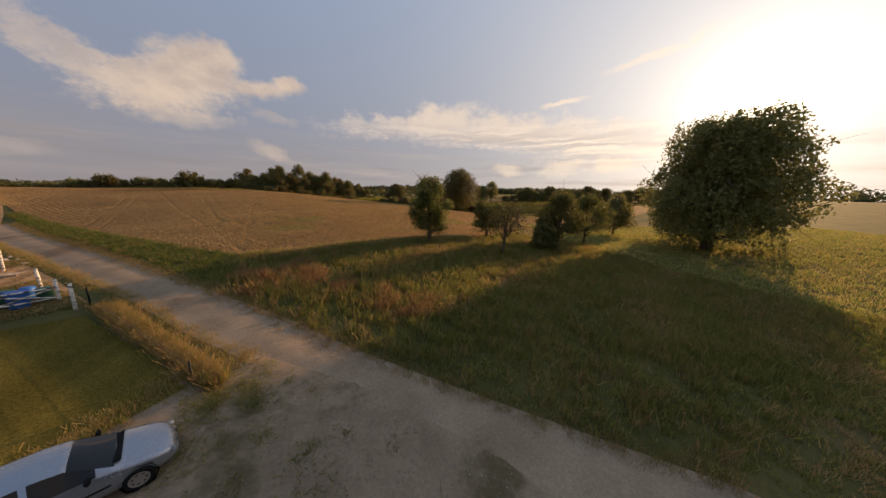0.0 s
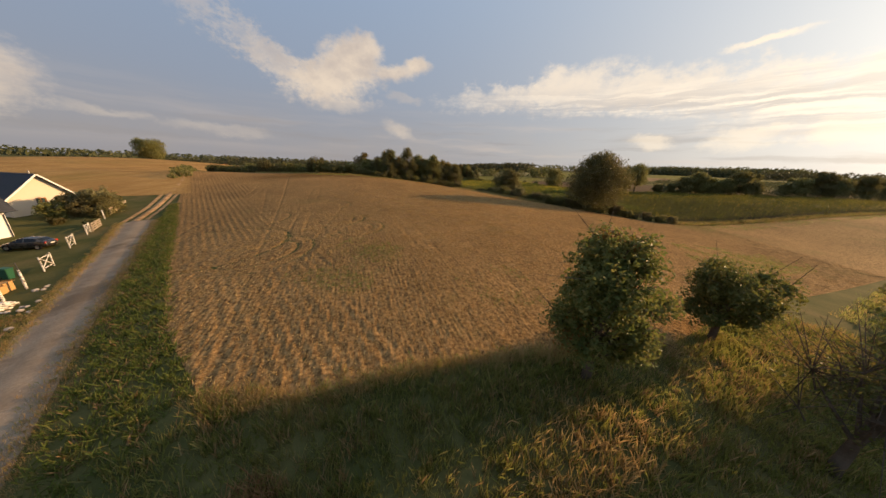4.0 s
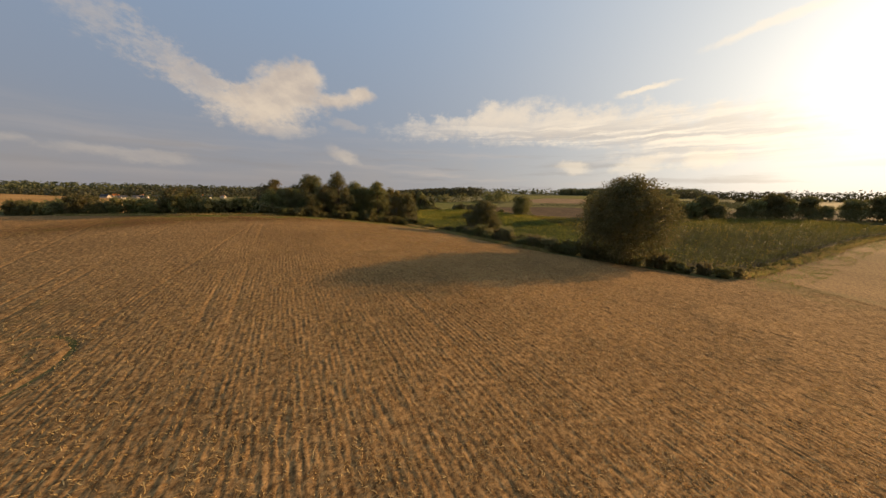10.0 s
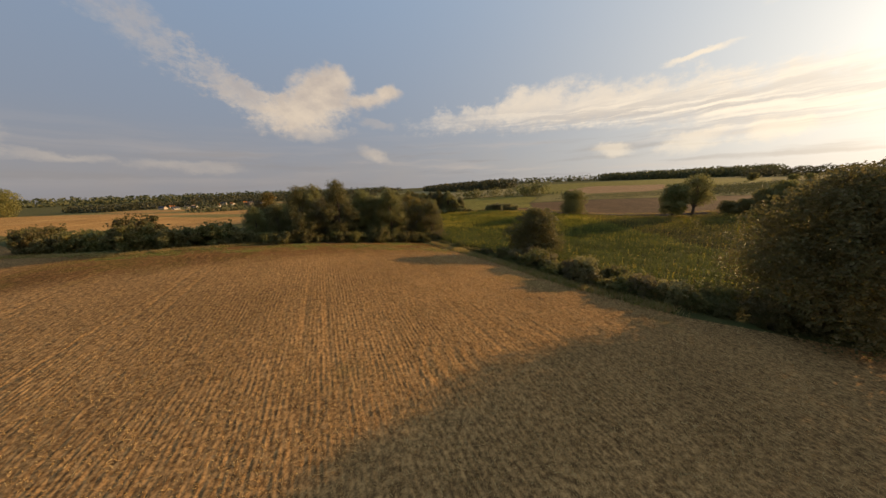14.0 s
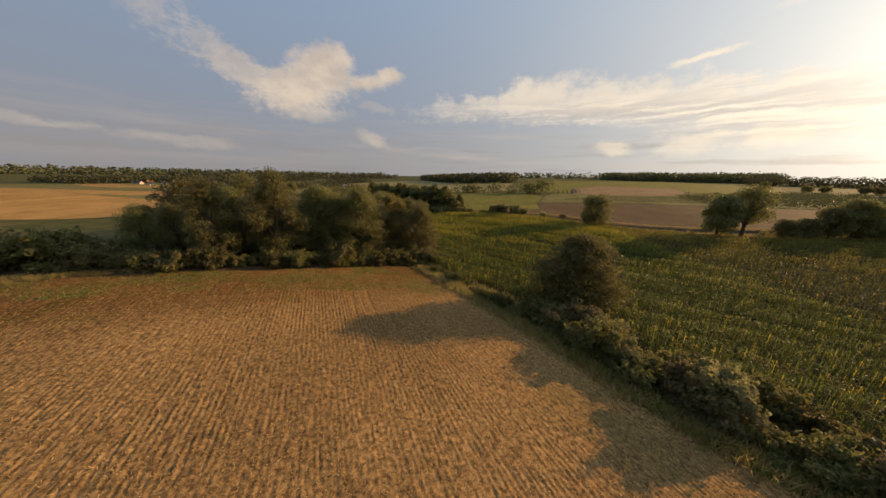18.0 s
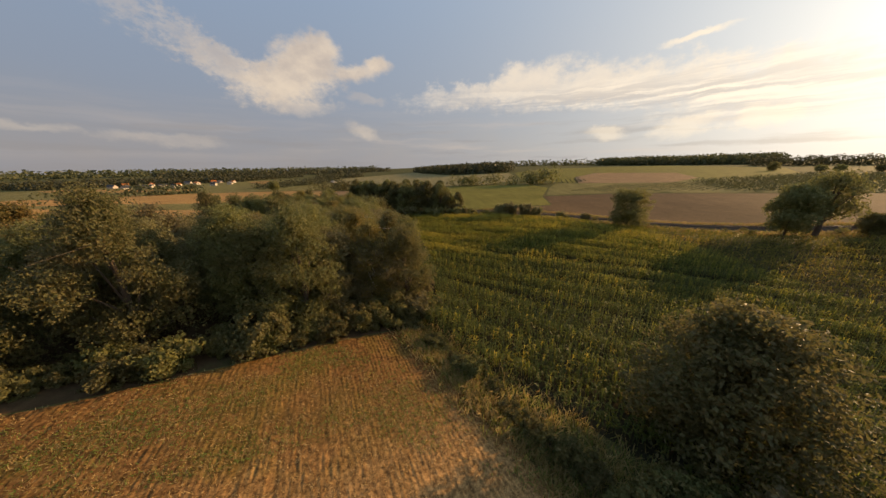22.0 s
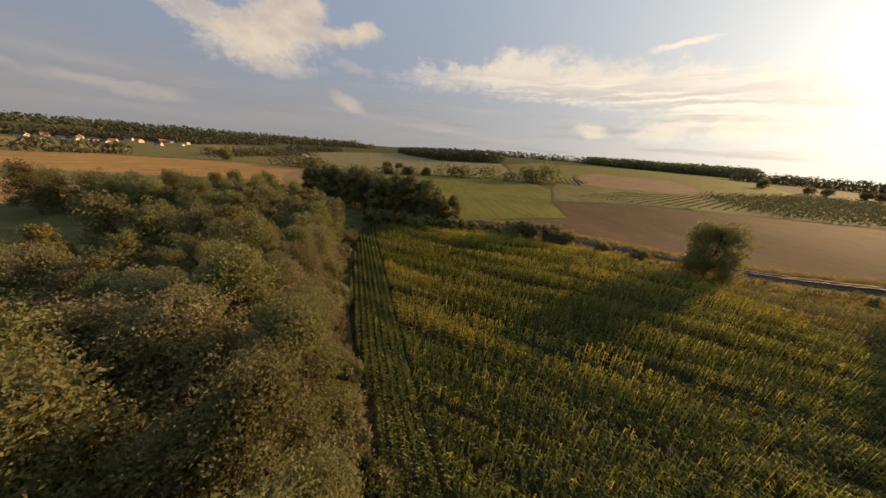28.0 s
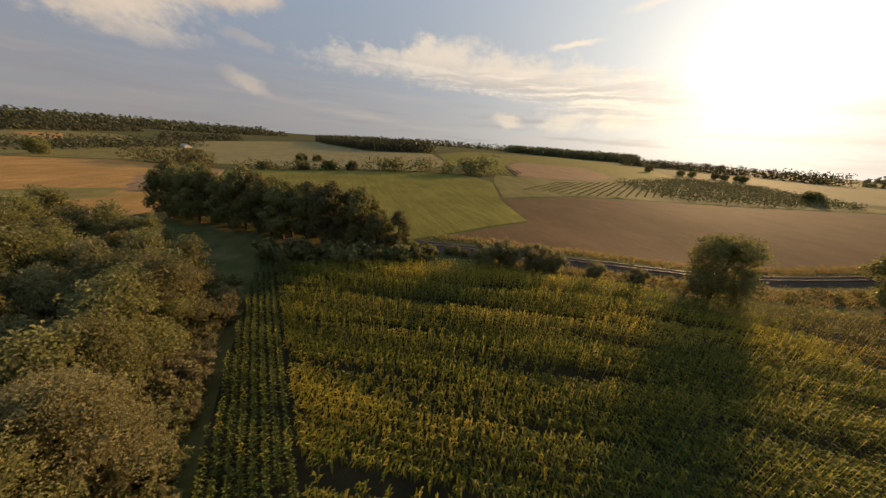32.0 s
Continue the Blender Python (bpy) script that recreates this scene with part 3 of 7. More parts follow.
def row_phase(u, w, x, y):
    """Across-row distance of the tillage: straight rows inside, rows along the track on the headland, turning loops."""
    f = u.copy()
    edge = (x + 16.5) * 0.69 + (y - 32) * 0.724
    head = edge < 11 + 1.5 * np.sin(x * 0.3)
    f = np.where(head, edge * 0.4, f)
    foot = (y - 30.5) - 0.35 * np.clip(x, 0, 60)
    f = np.where((foot < 7) & ~head, foot * 0.4, f)
    for cx, cy, r in ((-13.2, 53.0, 4.2), (-20.5, 44.0, 6.5), (-25.5, 68.2, 5.2), (-18.0, 57.5, 4.6), (5, 96, 7.0), (-38, 121, 6.0)):
        d = np.hypot(x - cx, y - cy)
        f = np.where(d < r, d * 0.3, f)
    return f


def field_relief(turn):
    c, s = math.cos(radians(turn)), math.sin(radians(turn))

    def relief(u, w):
        x, y = u * c - w * s, u * s + w * c
        f = row_phase(u, w, x, y)
        rng = np.random.default_rng(3)
        rough = rng.normal(size=u.shape)
        swell = np.sin(x * 0.23 + 1.3 * np.sin(y * 0.11)) * np.sin(y * 0.19 + 0.7 * np.sin(x * 0.13))
        table = rng.normal(size=(977, 991))
        clump = np.clip(0.75 + 0.7 * table[(np.floor(w / 0.42 + 3.0 * np.sin(np.floor(u / 0.33) * 2.3))).astype(int) % 977, np.floor(f / 0.33 + 0.5).astype(int) % 991], 0.0, 1.5)
        turned = np.abs(f - u) > 1e-9
        z = np.where(turned, 0.034, 0.013) * (0.75 + 0.45 * swell) * clump * np.cos(2 * math.pi * f / 0.33 + 0.5 * swell) + 0.020 * rough
        for u0 in (2.0, 16.4, -12.4, -27.0, -41.5, 31.0, 45.5):
            for side in (-0.95, 0.95):
                rut = np.exp(-((u - u0 - side - 0.5 * np.sin(w * 0.05)) / 0.21) ** 2)
                z = z * (1 - 0.7 * rut) - 0.038 * rut * (0.6 + 0.6 * np.sin(w * 0.21 + u0))
        for u0, lean in ((8.0, 0.16), (-3.0, -0.12), (-20.0, 0.35)):
            rut = np.exp(-((u - u0 - lean * (w - 70)) / 0.2) ** 2)
            z = z * (1 - 0.7 * rut) - 0.042 * rut
        # lighter tracks that cross the rows
        for x0, y0, hx_, hy_ in ((-7.7, 55.2, 0.577, 0.816), (-6.4, 55.8, 0.549, 0.836), (1.7, 54.7, 0.695, 0.719), (2.9, 54.9, 0.781, 0.625), (-40.5, 71.5, 0.572, -0.82), (-17.8, 45.1, 0.92, 0.38)):
            side_ = (x - x0) * hy_ - (y - y0) * hx_
            rut = np.exp(-(side_ / 0.2) ** 2) * (np.abs((x - x0) * hx_ + (y - y0) * hy_) < 17)
            z = z * (1 - 0.85 * rut) - 0.02 * rut
        for x0, y0, r, wide in ((-26.5, 46.0, 7.0, 0.32), (-20.5, 44.0, 4.0, 0.3), (-20.5, 44.0, 5.6, 0.3), (-18.0, 57.5, 2.6, 0.3), (-18.0, 57.5, 4.2, 0.34), (-25.5, 68.2, 3.2, 0.3), (-25.5, 68.2, 4.8, 0.34), (-13.2, 53.0, 2.4, 0.3), (-13.2, 53.0, 3.8, 0.3), (-33.0, 58.0, 6.0, 0.3)):
            ring = np.exp(-((np.hypot(x - x0, y - y0) - r) / wide) ** 2) * (x > x0 - 2)
            z = z * (1 - 0.8 * ring) - 0.08 * ring
        return z
    return relief


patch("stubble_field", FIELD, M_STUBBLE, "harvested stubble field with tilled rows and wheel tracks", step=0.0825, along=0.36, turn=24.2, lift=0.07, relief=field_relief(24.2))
patch("stubble_field_east", FIELD_EAST, M_STUBBLE, "far side of the harvested stubble field", step=1.2, turn=24.0, lift=0.05)
patch("wood_floor", [(-57, 123.7), (-43, 126.7), (-33, 130.2), (-22.6, 134.9), (-15, 139.4), (-8.7, 143.2), (-3, 146.2), (-1.5, 150), (-2, 158), (-7, 172), (-12, 188), (-14, 200), (-17, 220), (-45, 238), (-70, 220), (-42, 190), (-56, 172), (-58, 146)], M_LITTER, "dark leaf litter and soil under the small wood", step=1.0, lift=0.05)
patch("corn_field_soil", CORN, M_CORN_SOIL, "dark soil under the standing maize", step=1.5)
strip("road", ROAD_L, ROAD_R, M_ROAD, "pale dusty gravel track between gardens and meadow", n=260, m=14,
      bulge=lambda f: 0.05 * np.cos((f - 0.5) * 2 * math.pi) * np.cos((f - 0.5) * math.pi) - 0.03)
strip("farm_track", [(-55, 57.2), (-62, 66.5), (-84, 92), (-110, 118), (-160, 166)], [(-52.5, 59.5), (-59.5, 68.5), (-81, 94.5), (-107, 121), (-157, 169)], M_YARD,
      "rutted earth track climbing beside the field", n=140, m=10, bulge=lambda f: 0.09 * np.cos((f - 0.5) * 4 * math.pi) * (np.abs(f - 0.5) < 0.4))
patch("lawn", [(-15.4, 18.6), (-7.2, 11.0), (-9.5, 8.6), (-17, 4.5), (-30, 6), (-40, 12), (-24, 16.6)], M_LAWN, "short mown garden lawn with mowing stripes", step=0.5, lift=0.05)
patch("yard", [(-16.5, 20.5), (-22.5, 26.5), (-29.5, 33), (-41, 31), (-40, 23), (-25, 17.6)], M_YARD, "bare sandy yard in front of the house", step=0.5, lift=0.05)
patch("parking", [(-8.2, 12.2), (-5.6, 12.6), (-1.0, 9.6), (3.6, 5.0), (8, -3), (-6, -6), (-14, 2), (-10.3, 8.0)], M_PARK, "stony parking spot with trodden grass", step=0.5, lift=0.035)
patch("brown_field", [(24, 229), (46, 217), (70, 208), (100, 200.5), (130, 192.5), (165, 184), (260, 161), (330, 215), (210, 250), (118, 276), (67, 273), (58, 240)], M_SOIL, "bare brown tilled field beyond the railway", step=4.0)

# ---- leaves, blades and stalks ----
RNG = np.random.default_rng(7)


def unit(v):
    return v / (np.linalg.norm(v, axis=-1, keepdims=True) + 1e-9)


def leaf_cloud(rng, centres, radii, count, size, squash=0.85):
    """Small folded leaf sprays over the shells of several round lumps."""
    weight = np.array(radii) ** 2
    which = rng.choice(len(radii), count, p=weight / weight.sum())
    d = unit(rng.normal(size=(count, 3)))
    r = np.array(radii)[which] * (0.62 + 0.48 * rng.random(count) ** 0.7)
    pos = np.array(centres)[which] + d * r[:, None] * (1, 1, squash)
    nrm = unit(d + rng.normal(size=(count, 3)) * 0.45)
    a = unit(np.cross(nrm, rng.normal(size=(count, 3))))
    b = np.cross(nrm, a)
    s = size * (0.55 + 0.9 * rng.random((count, 1)))
    v = np.stack([pos - a * s, pos - b * s * 0.6 + nrm * s * 0.25, pos + a * s, pos + b * s * 0.6 + nrm * s * 0.25], 1)
    return v.reshape(-1, 3), np.arange(count * 4).reshape(-1, 4)


def clump_cloud(rng, centres, radii, count, size, per=15, clump=0.42):
    """Foliage in clumps: small tufts of leaves set over the shells of the lumps."""
    weight = np.array(radii) ** 2
    n = count // per
    which = rng.choice(len(radii), n, p=weight / weight.sum())
    d = unit(rng.normal(size=(n, 3)) + (0, 0, 0.25))
    r = np.array(radii)[which] * (0.70 + 0.40 * rng.random(n))
    tips = np.array(centres)[which] + d * r[:, None] * (1, 1, 0.9)
    return leaf_cloud(rng, tips, clump * (0.6 + 0.7 * rng.random(n)), n * per, size)


def blades(rng, x, y, n, height, width, lean=0.35, spread=0.12):
    """Tufts of n thin blades at the given places."""
    m = len(x)
    X = np.repeat(x, n) + rng.normal(size=m * n) * spread
    Y = np.repeat(y, n) + rng.normal(size=m * n) * spread
    h = np.repeat(np.broadcast_to(height, m), n) * (0.55 + 0.7 * rng.random(m * n))
    a = rng.random(m * n) * 2 * math.pi
    z = ground(X, Y)
    side = np.stack([np.cos(a), np.sin(a), 0 * a], -1) * width
    tip = np.stack([rng.normal(size=m * n) * lean * h, rng.normal(size=m * n) * lean * h, h], -1)
    P = np.stack([X, Y, z], -1)
    V = np.stack([P - side, P + side, P + tip * (0.6, 0.6, 0.62) + side * 0.7, P + tip], 1)
    V[:, 3, 2] -= 0.1 * h
    return V.reshape(-1, 3), np.arange(m * n * 4).reshape(-1, 4)[:, [0, 1, 2, 3]]


def stuff(name, V, F, mats, label, index=None):
    return tagged(new(name, mesh_of(name, V, F, mats, index=index)), label, name.replace("_", " "), kind="stuff")


def scatter(rng, poly, count):
    P = np.array(poly)
    x = rng.uniform(P[:, 0].min(), P[:, 0].max(), count * 4)
    y = rng.uniform(P[:, 1].min(), P[:, 1].max(), count * 4)
    ok = np.nonzero(inside(poly, x, y))[0][:count]
    return x[ok], y[ok]


def along_line(line, step, rng, jitter):
    P = np.array(line, float)
    d = np.r_[0, np.cumsum(np.hypot(*np.diff(P, axis=0).T))]
    t = np.arange(0, d[-1], step)
    x, y = np.interp(t, d, P[:, 0]), np.interp(t, d, P[:, 1])
    return x + rng.normal(size=len(t)) * jitter, y + rng.normal(size=len(t)) * jitter


def stubble_stalks():
    """Short cut stalks and straw litter on the crests of the rows, where the way leads low over the field."""
    rng = np.random.default_rng(15)
    n = 230000
    y = 26 + 112 * rng.random(n)
    x = 1 + rng.normal(size=n) * 17
    t = radians(24.2)
    u, w = x * math.cos(t) + y * math.sin(t), -x * math.sin(t) + y * math.cos(t)
    f = row_phase(u, w, x, y)
    straight = np.abs(f - u) < 1e-9
    u = np.where(straight, np.round(u / 0.33) * 0.33 + rng.normal(size=n) * 0.055, u)
    x, y = u * math.cos(t) - w * math.sin(t), u * math.sin(t) + w * math.cos(t)
    ok = inside(FIELD, x, y) & (rng.random(n) < 0.62 + 0.38 * np.sin(x * 0.9) * np.sin(y * 1.1 + x * 0.3))
    x, y = x[ok], y[ok]
    V, F = blades(rng, x, y, 2, 0.11, 0.019, 1.1, 0.06)
    V[:, 2] += 0.07
    stuff("stubble_stalks", V, F, [M_STRAW], "short cut straw standing in rows")


stubble_stalks()


def field_weeds():
    """Low green volunteer growth in the corner of the field, in the hollow and along the margins."""
    rng = np.random.default_rng(19)
    spots = (([(-60, 123), (-43, 126.3), (-33, 129.8), (-22.6, 134.5), (-15, 139), (-8.7, 142.8), (-3, 145.6), (8, 129.6), (4.5, 130.5), (-4, 133), (-10, 130.5), (-22, 127), (-36, 122), (-58, 119)], 15000, 0.3),
             ([(36, 58), (46, 57), (58, 61), (64, 68), (52, 70), (40, 68)], 4500, 0.1), ([(14, 47), (24, 47), (26, 54), (17, 55)], 1600, 0.3), ([(34, 45.5), (46, 52), (44, 55), (34, 50)], 1800, 0.2),
             ([(58, 88), (70, 91), (110, 104), (150, 116), (150, 119), (90, 102.5), (60, 93)], 5200, 0.0), ([(-14, 38), (-6, 36), (-4, 46), (-12, 49)], 1500, 0.5), ([(2, 36), (10, 38), (6, 44), (0, 42)], 900, 0.5))
    xs, ys = [], []
    for poly, count, bare in spots:
        x, y = scatter(rng, poly, count)
        keep = np.sin(x * 0.42 + 1.7 * np.sin(y * 0.31)) * np.sin(y * 0.55 + 1.1 * np.sin(x * 0.27)) + 0.45 * rng.normal(size=len(x)) > bare - 0.15
        xs.append(x[keep]), ys.append(y[keep])
    x, y = np.concatenate(xs), np.concatenate(ys)
    V, F = blades(rng, x, y, 5, 0.13, 0.022, 0.9, 0.16)
    V[:, 2] += 0.06
    stuff("field_weeds", V, F, [M_BLADE_LUSH, M_BLADE_DRY], "low green weeds coming up through the stubble", np.repeat(rng.random(len(x)) < 0.25, 5).astype(np.int32))


field_weeds()


# ---- maize ----


def corn_plants(x, y, heading, leaves, height, rng, reach=1.0):
    """Maize: each plant a fan of arching leaves on a stalk, with a tassel."""
    m = len(x)
    z = ground(x, y)
    q = 0.463 * x + 0.886 * y
    h = height * (0.84 + 0.22 * rng.random(m) + 0.13 * np.sin(q * 1.3 + 1.5 * np.sin(x * 0.11)) + 0.07 * np.sin(x * 0.5 + y * 0.31))
    V, F, base = [], [], 0
    for i in range(leaves):
        f = 0.38 + 0.55 * (i + 0.5) / leaves
        a = heading + math.pi / 2 + (i % 2) * math.pi + rng.normal(size=m) * 0.7
        out = np.stack([np.cos(a), np.sin(a), 0 * a], -1)
        acr = np.stack([-np.sin(a), np.cos(a), 0 * a], -1)
        ln = reach * (0.72 - 0.25 * f) * (0.8 + 0.4 * rng.random(m))[:, None]
        wd = 0.06
        p0 = np.stack([x, y, z + h * f], -1)
        p1 = p0 + out * ln * 0.55 + np.array([0, 0, 1]) * ln * (0.25 + 0.25 * rng.random((m, 1)))
        p2 = p0 + out * ln * 1.05 + np.array([0, 0, 1]) * ln * (-0.15 + 0.4 * rng.random((m, 1)))
        V.append(np.stack([p0 - acr * wd * 0.7, p0 + acr * wd * 0.7, p1 + acr * wd, p1 - acr * wd, p2], 1))
    n = leaves
    V = np.stack(V, 1).reshape(-1, 3)
    I = np.arange(m * n)[:, None] * 5
    quads, tris = (I + np.array([0, 1, 2, 3])).tolist(), (I + np.array([3, 2, 4])).tolist()
    a = rng.random(m) * 3.1
    st = np.stack([np.cos(a), np.sin(a), 0 * a], -1) * 0.014
    b = np.stack([x, y, z], -1)
    top = b + np.stack([0 * x, 0 * x, h * 0.98], -1)
    S = np.stack([b - st, b + st, top + st * 1.6, top - st * 1.6], 1).reshape(-1, 3)
    J = len(V) + np.arange(m)[:, None] * 4 + np.arange(4)
    return np.concatenate([V, S]), quads + tris + J.tolist(), m * n


def corn_rows():
    rng = np.random.default_rng(5)
    d, p = np.array([0.886, -0.463]), np.array([0.463, 0.886])
    dist_edge = lambda x, y: x - np.interp(y, [q[1] for q in WOOD_EDGE], [q[0] for q in WOOD_EDGE])
    sets = {"near": ([], []), "far": ([], [])}
    for r in np.arange(60, 290, 0.75):
        for key, step in (("near", 0.27), ("far", 0.62)):
            s = np.arange(-140, 200, step) + step * rng.random()
            s = s + rng.normal(size=len(s)) * 0.06
            x, y = p[0] * r + d[0] * s, p[1] * r + d[1] * s + rng.normal(size=len(s)) * 0.05
            near = (x < 62) & (y > 108)
            ok = inside(CORN, x, y) & (near if key == "near" else ~near) & (x < 190)
            ok &= (y < 147) | (x > head_row(y) + 0.7)
            # thin spots and the machine lanes
            lane = np.abs(((r + 3.0) % 21.0) - 0.4) < 0.45
            thin = np.sin(r * 2.1 + 1.2 * np.sin(s * 0.07 + r * 0.4)) + 0.7 * np.sin(r * 0.9 + s * 0.11)
            ok &= rng.random(len(x)) > np.where(lane, 0.8, np.clip(0.06 + 0.8 * (thin - 0.55), 0.04, 0.85))
            sets[key][0].append(x[ok])
            sets[key][1].append(y[ok])
    out = []
    for key, leaves in (("near", 6), ("far", 4)):
        x, y = np.concatenate(sets[key][0]), np.concatenate(sets[key][1])
        out.append((x, y, math.atan2(-0.463, 0.886), leaves))
    hx, hy = [], []
    for i in range(11):
        ay = np.arange(147.0, 222.0, 0.22) + rng.normal(size=341) * 0.05
        ax = head_row(ay) - 0.74 * i + rng.normal(size=len(ay)) * 0.05
        ok = inside(CORN, ax, ay) & (dist_edge(ax, ay) > 1.5) & (rng.random(len(ax)) > 0.14)
        hx.append(ax[ok]), hy.append(ay[ok])
    out.append((np.concatenate(hx), np.concatenate(hy), math.pi / 2, 6))
    for (x, y, heading, leaves), name, label in zip(out, ("maize_crop", "maize_crop_far", "maize_headland_rows"),
                                                    ("ripening green and yellow maize in dense rows", "maize standing farther across the field", "straight maize rows along the edge of the wood")):
        V, F, _ = corn_plants(x, y, heading, leaves, 2.15, rng, {"maize_headland_rows": 0.66, "maize_crop_far": 1.25}.get(name, 0.78))
        # dry stretches run along the rows
        q, w = p[0] * x + p[1] * y, d[0] * x + d[1] * y
        dry = (np.sin(q * 0.55 + 1.7 * np.sin(w * 0.05)) + 0.9 * np.sin(q * 0.21 + w * 0.045 + 2.0) + 0.6 * rng.normal(size=len(x)) + np.clip((y - 186) * 0.035, -1.1, 0.5)) > 0.75
        dry |= rng.random(len(x)) < 0.07
        if name == "maize_headland_rows":
            dry = rng.random(len(x)) < 0.04
        # the plants near the stubble take the greener leaf copy, darkened for row shade
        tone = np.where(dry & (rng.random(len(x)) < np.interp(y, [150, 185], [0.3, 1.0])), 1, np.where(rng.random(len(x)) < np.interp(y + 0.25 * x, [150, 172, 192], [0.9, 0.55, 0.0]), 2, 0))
        # the headland rows wear the shade-darkened leaves throughout, but for a few dry plants
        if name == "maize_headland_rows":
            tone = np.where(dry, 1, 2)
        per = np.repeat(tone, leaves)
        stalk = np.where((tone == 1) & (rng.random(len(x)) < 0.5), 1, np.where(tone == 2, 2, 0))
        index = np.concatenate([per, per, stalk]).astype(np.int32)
        stuff(name, V, F, [M_CORN, M_CORN_DRY, M_CORN_SHADE], label, index)


corn_rows()

# ---- meadow ----
MEADOW = [(17, -5), (10.6, 2.6), (3.3, 8.7), (-0.7, 12.1), (-11.6, 22.3), (-10.2, 26.6), (-1, 29.6), (6.5, 31.6), (15, 34), (30, 43.5), (51, 53), (70, 61), (90, 40), (80, 5), (40, -12)]
VERGE = [(-11.7, 22.4), (-19.6, 29.8), (-28.7, 38.5), (-41.5, 50.8), (-51, 60.2), (-60, 69.5), (-59, 70.5), (-29.8, 43.3), (-17.4, 32.3), (-10.5, 27.4)]


def meadow():
    rng = np.random.default_rng(9)
    x, y = scatter(rng, [(17, -5), (10.6, 2.6), (3.3, 8.7), (-0.7, 12.1), (-11.6, 22.3), (-10.2, 26.6), (-1, 29.6), (6.5, 31.6), (15, 34), (30, 43.5), (42, 40), (42, 5), (30, -8)], 15000)
    tall = 0.42 + 0.35 * np.clip(np.sin(x * 0.31 + 1.1 * np.sin(y * 0.23)) + 0.6 * rng.normal(size=len(x)), -0.6, 1.3) * 0.6
    edge = np.interp(x, [q[0] for q in ROAD_R[::-1]], [q[1] for q in ROAD_R[::-1]])
    tall = tall * np.clip(0.35 + 0.16 * (y - edge), 0.35, 1.0)
    dry = (np.sin(x * 0.45 + 2.0 * np.sin(y * 0.4)) + np.sin(y * 0.6 - 0.3 * x) + 0.8 * rng.normal(size=len(x))) > 1.1
    V, F = blades(rng, x, y, 8, tall, 0.022)
    stuff("meadow_grass", V, F, [M_BLADE, M_BLADE_DRY], "tall unmown meadow grass with seed heads", np.repeat(dry, 8).astype(np.int32))
    cx, cy = scatter(rng, [(10.6, 2.6), (-0.7, 12.1), (-11.6, 22.3), (-10.2, 26.6), (6.5, 31.6), (15, 34), (30, 43), (42, 40), (40, 5)], 1900)
    x = np.repeat(cx, 5) + rng.normal(size=len(cx) * 5) * 0.45
    y = np.repeat(cy, 5) + rng.normal(size=len(cx) * 5) * 0.3
    V, F = blades(rng, x, y, 7, 0.75, 0.016, 0.22, 0.12)
    stuff("seeding_grass", V, F, [M_BLADE_DRY, M_BLADE], "tall seeding grass tufts catching the sun", np.repeat(rng.random(len(x)) < 0.76, 7).astype(np.int32))
    x, y = scatter(rng, [(40, 45), (42, 5), (80, 0), (110, 30), (90, 62), (60, 56)], 15000)
    V, F = blades(rng, x, y, 7, 0.42, 0.022, spread=0.3)
    stuff("far_meadow_grass", V, F, [M_BLADE, M_BLADE_DRY], "meadow grass beyond the fruit trees", np.repeat(rng.random(len(x)) < 0.35, 7).astype(np.int32))
    x, y = scatter(rng, VERGE, 6500)
    V, F = blades(rng, x, y, 9, 0.34, 0.032, 0.6, 0.15)
    stuff("verge_weeds", V, F, [M_BLADE_LUSH, M_BLADE_DRY], "lush green weeds on the verge", np.repeat(rng.random(len(x)) < 0.08, 9).astype(np.int32))
    for line, step, jit, name, label, h in (
            ([(-15.0, 19.3), (-12.0, 16.3), (-9.2, 13.6), (-6.3, 10.8)], 0.008, 0.17, "dry_border_grass", "straw-coloured uncut grass along the lawn", 0.6),
            ([(-10.5, 27.4), (-6, 27.6), (0, 30.2), (7, 32.2), (16, 35)], 0.03, 0.35, "field_margin_grass", "pale dry grass at the field margin", 0.55),
            ([(-86, 128), (-57, 122.5), (-43, 126.5), (-33, 132)], 0.05, 0.6, "hedge_foot_grass", "dry grass at the foot of the hedgerow", 0.6),
            (ROAD_L[3:], 0.035, 0.28, "track_edge_grass", "low weeds along the edge of the track", 0.22), (ROAD_R[1:], 0.03, 0.32, "track_side_grass", "ragged grass along the meadow side of the track", 0.2),
            ([(-5.6, 12.2), (-8.0, 11.4), (-9.8, 8.6), (-17, 4.5)], 0.02, 0.35, "lawn_edge_grass", "dry weeds where lawn and track meet", 0.3)):
        x, y = along_line(line, step, rng, jit)
        V, F = blades(rng, x, y, 14, h, 0.0065, 0.24)
        stuff(name, V, F, [M_BLADE_DRY, M_BLADE], label, np.repeat(rng.random(len(x)) < 0.3, 14).astype(np.int32))
    cx, cy = scatter(rng, [(-7.3, 11.2), (-3.6, 10.6), (0.2, 7.2), (2.2, 3.4), (2, -2), (-5, -4), (-8.5, 4), (-6.2, 9.0)], 90)
    ex, ey = scatter(rng, [(-7.4, 11.6), (-4.6, 11.6), (-4.2, 9.4), (-6.6, 9.0)], 45)
    cx, cy = np.r_[cx, ex], np.r_[cy, ey]
    wide = 0.12 + 0.3 * rng.random(len(cx))
    x = np.repeat(cx, 26) + rng.normal(size=len(cx) * 26) * np.repeat(wide, 26)
    y = np.repeat(cy, 26) + rng.normal(size=len(cx) * 26) * np.repeat(wide, 26)
    V, F = blades(rng, x, y, 6, 0.12, 0.011, 0.9, 0.06)
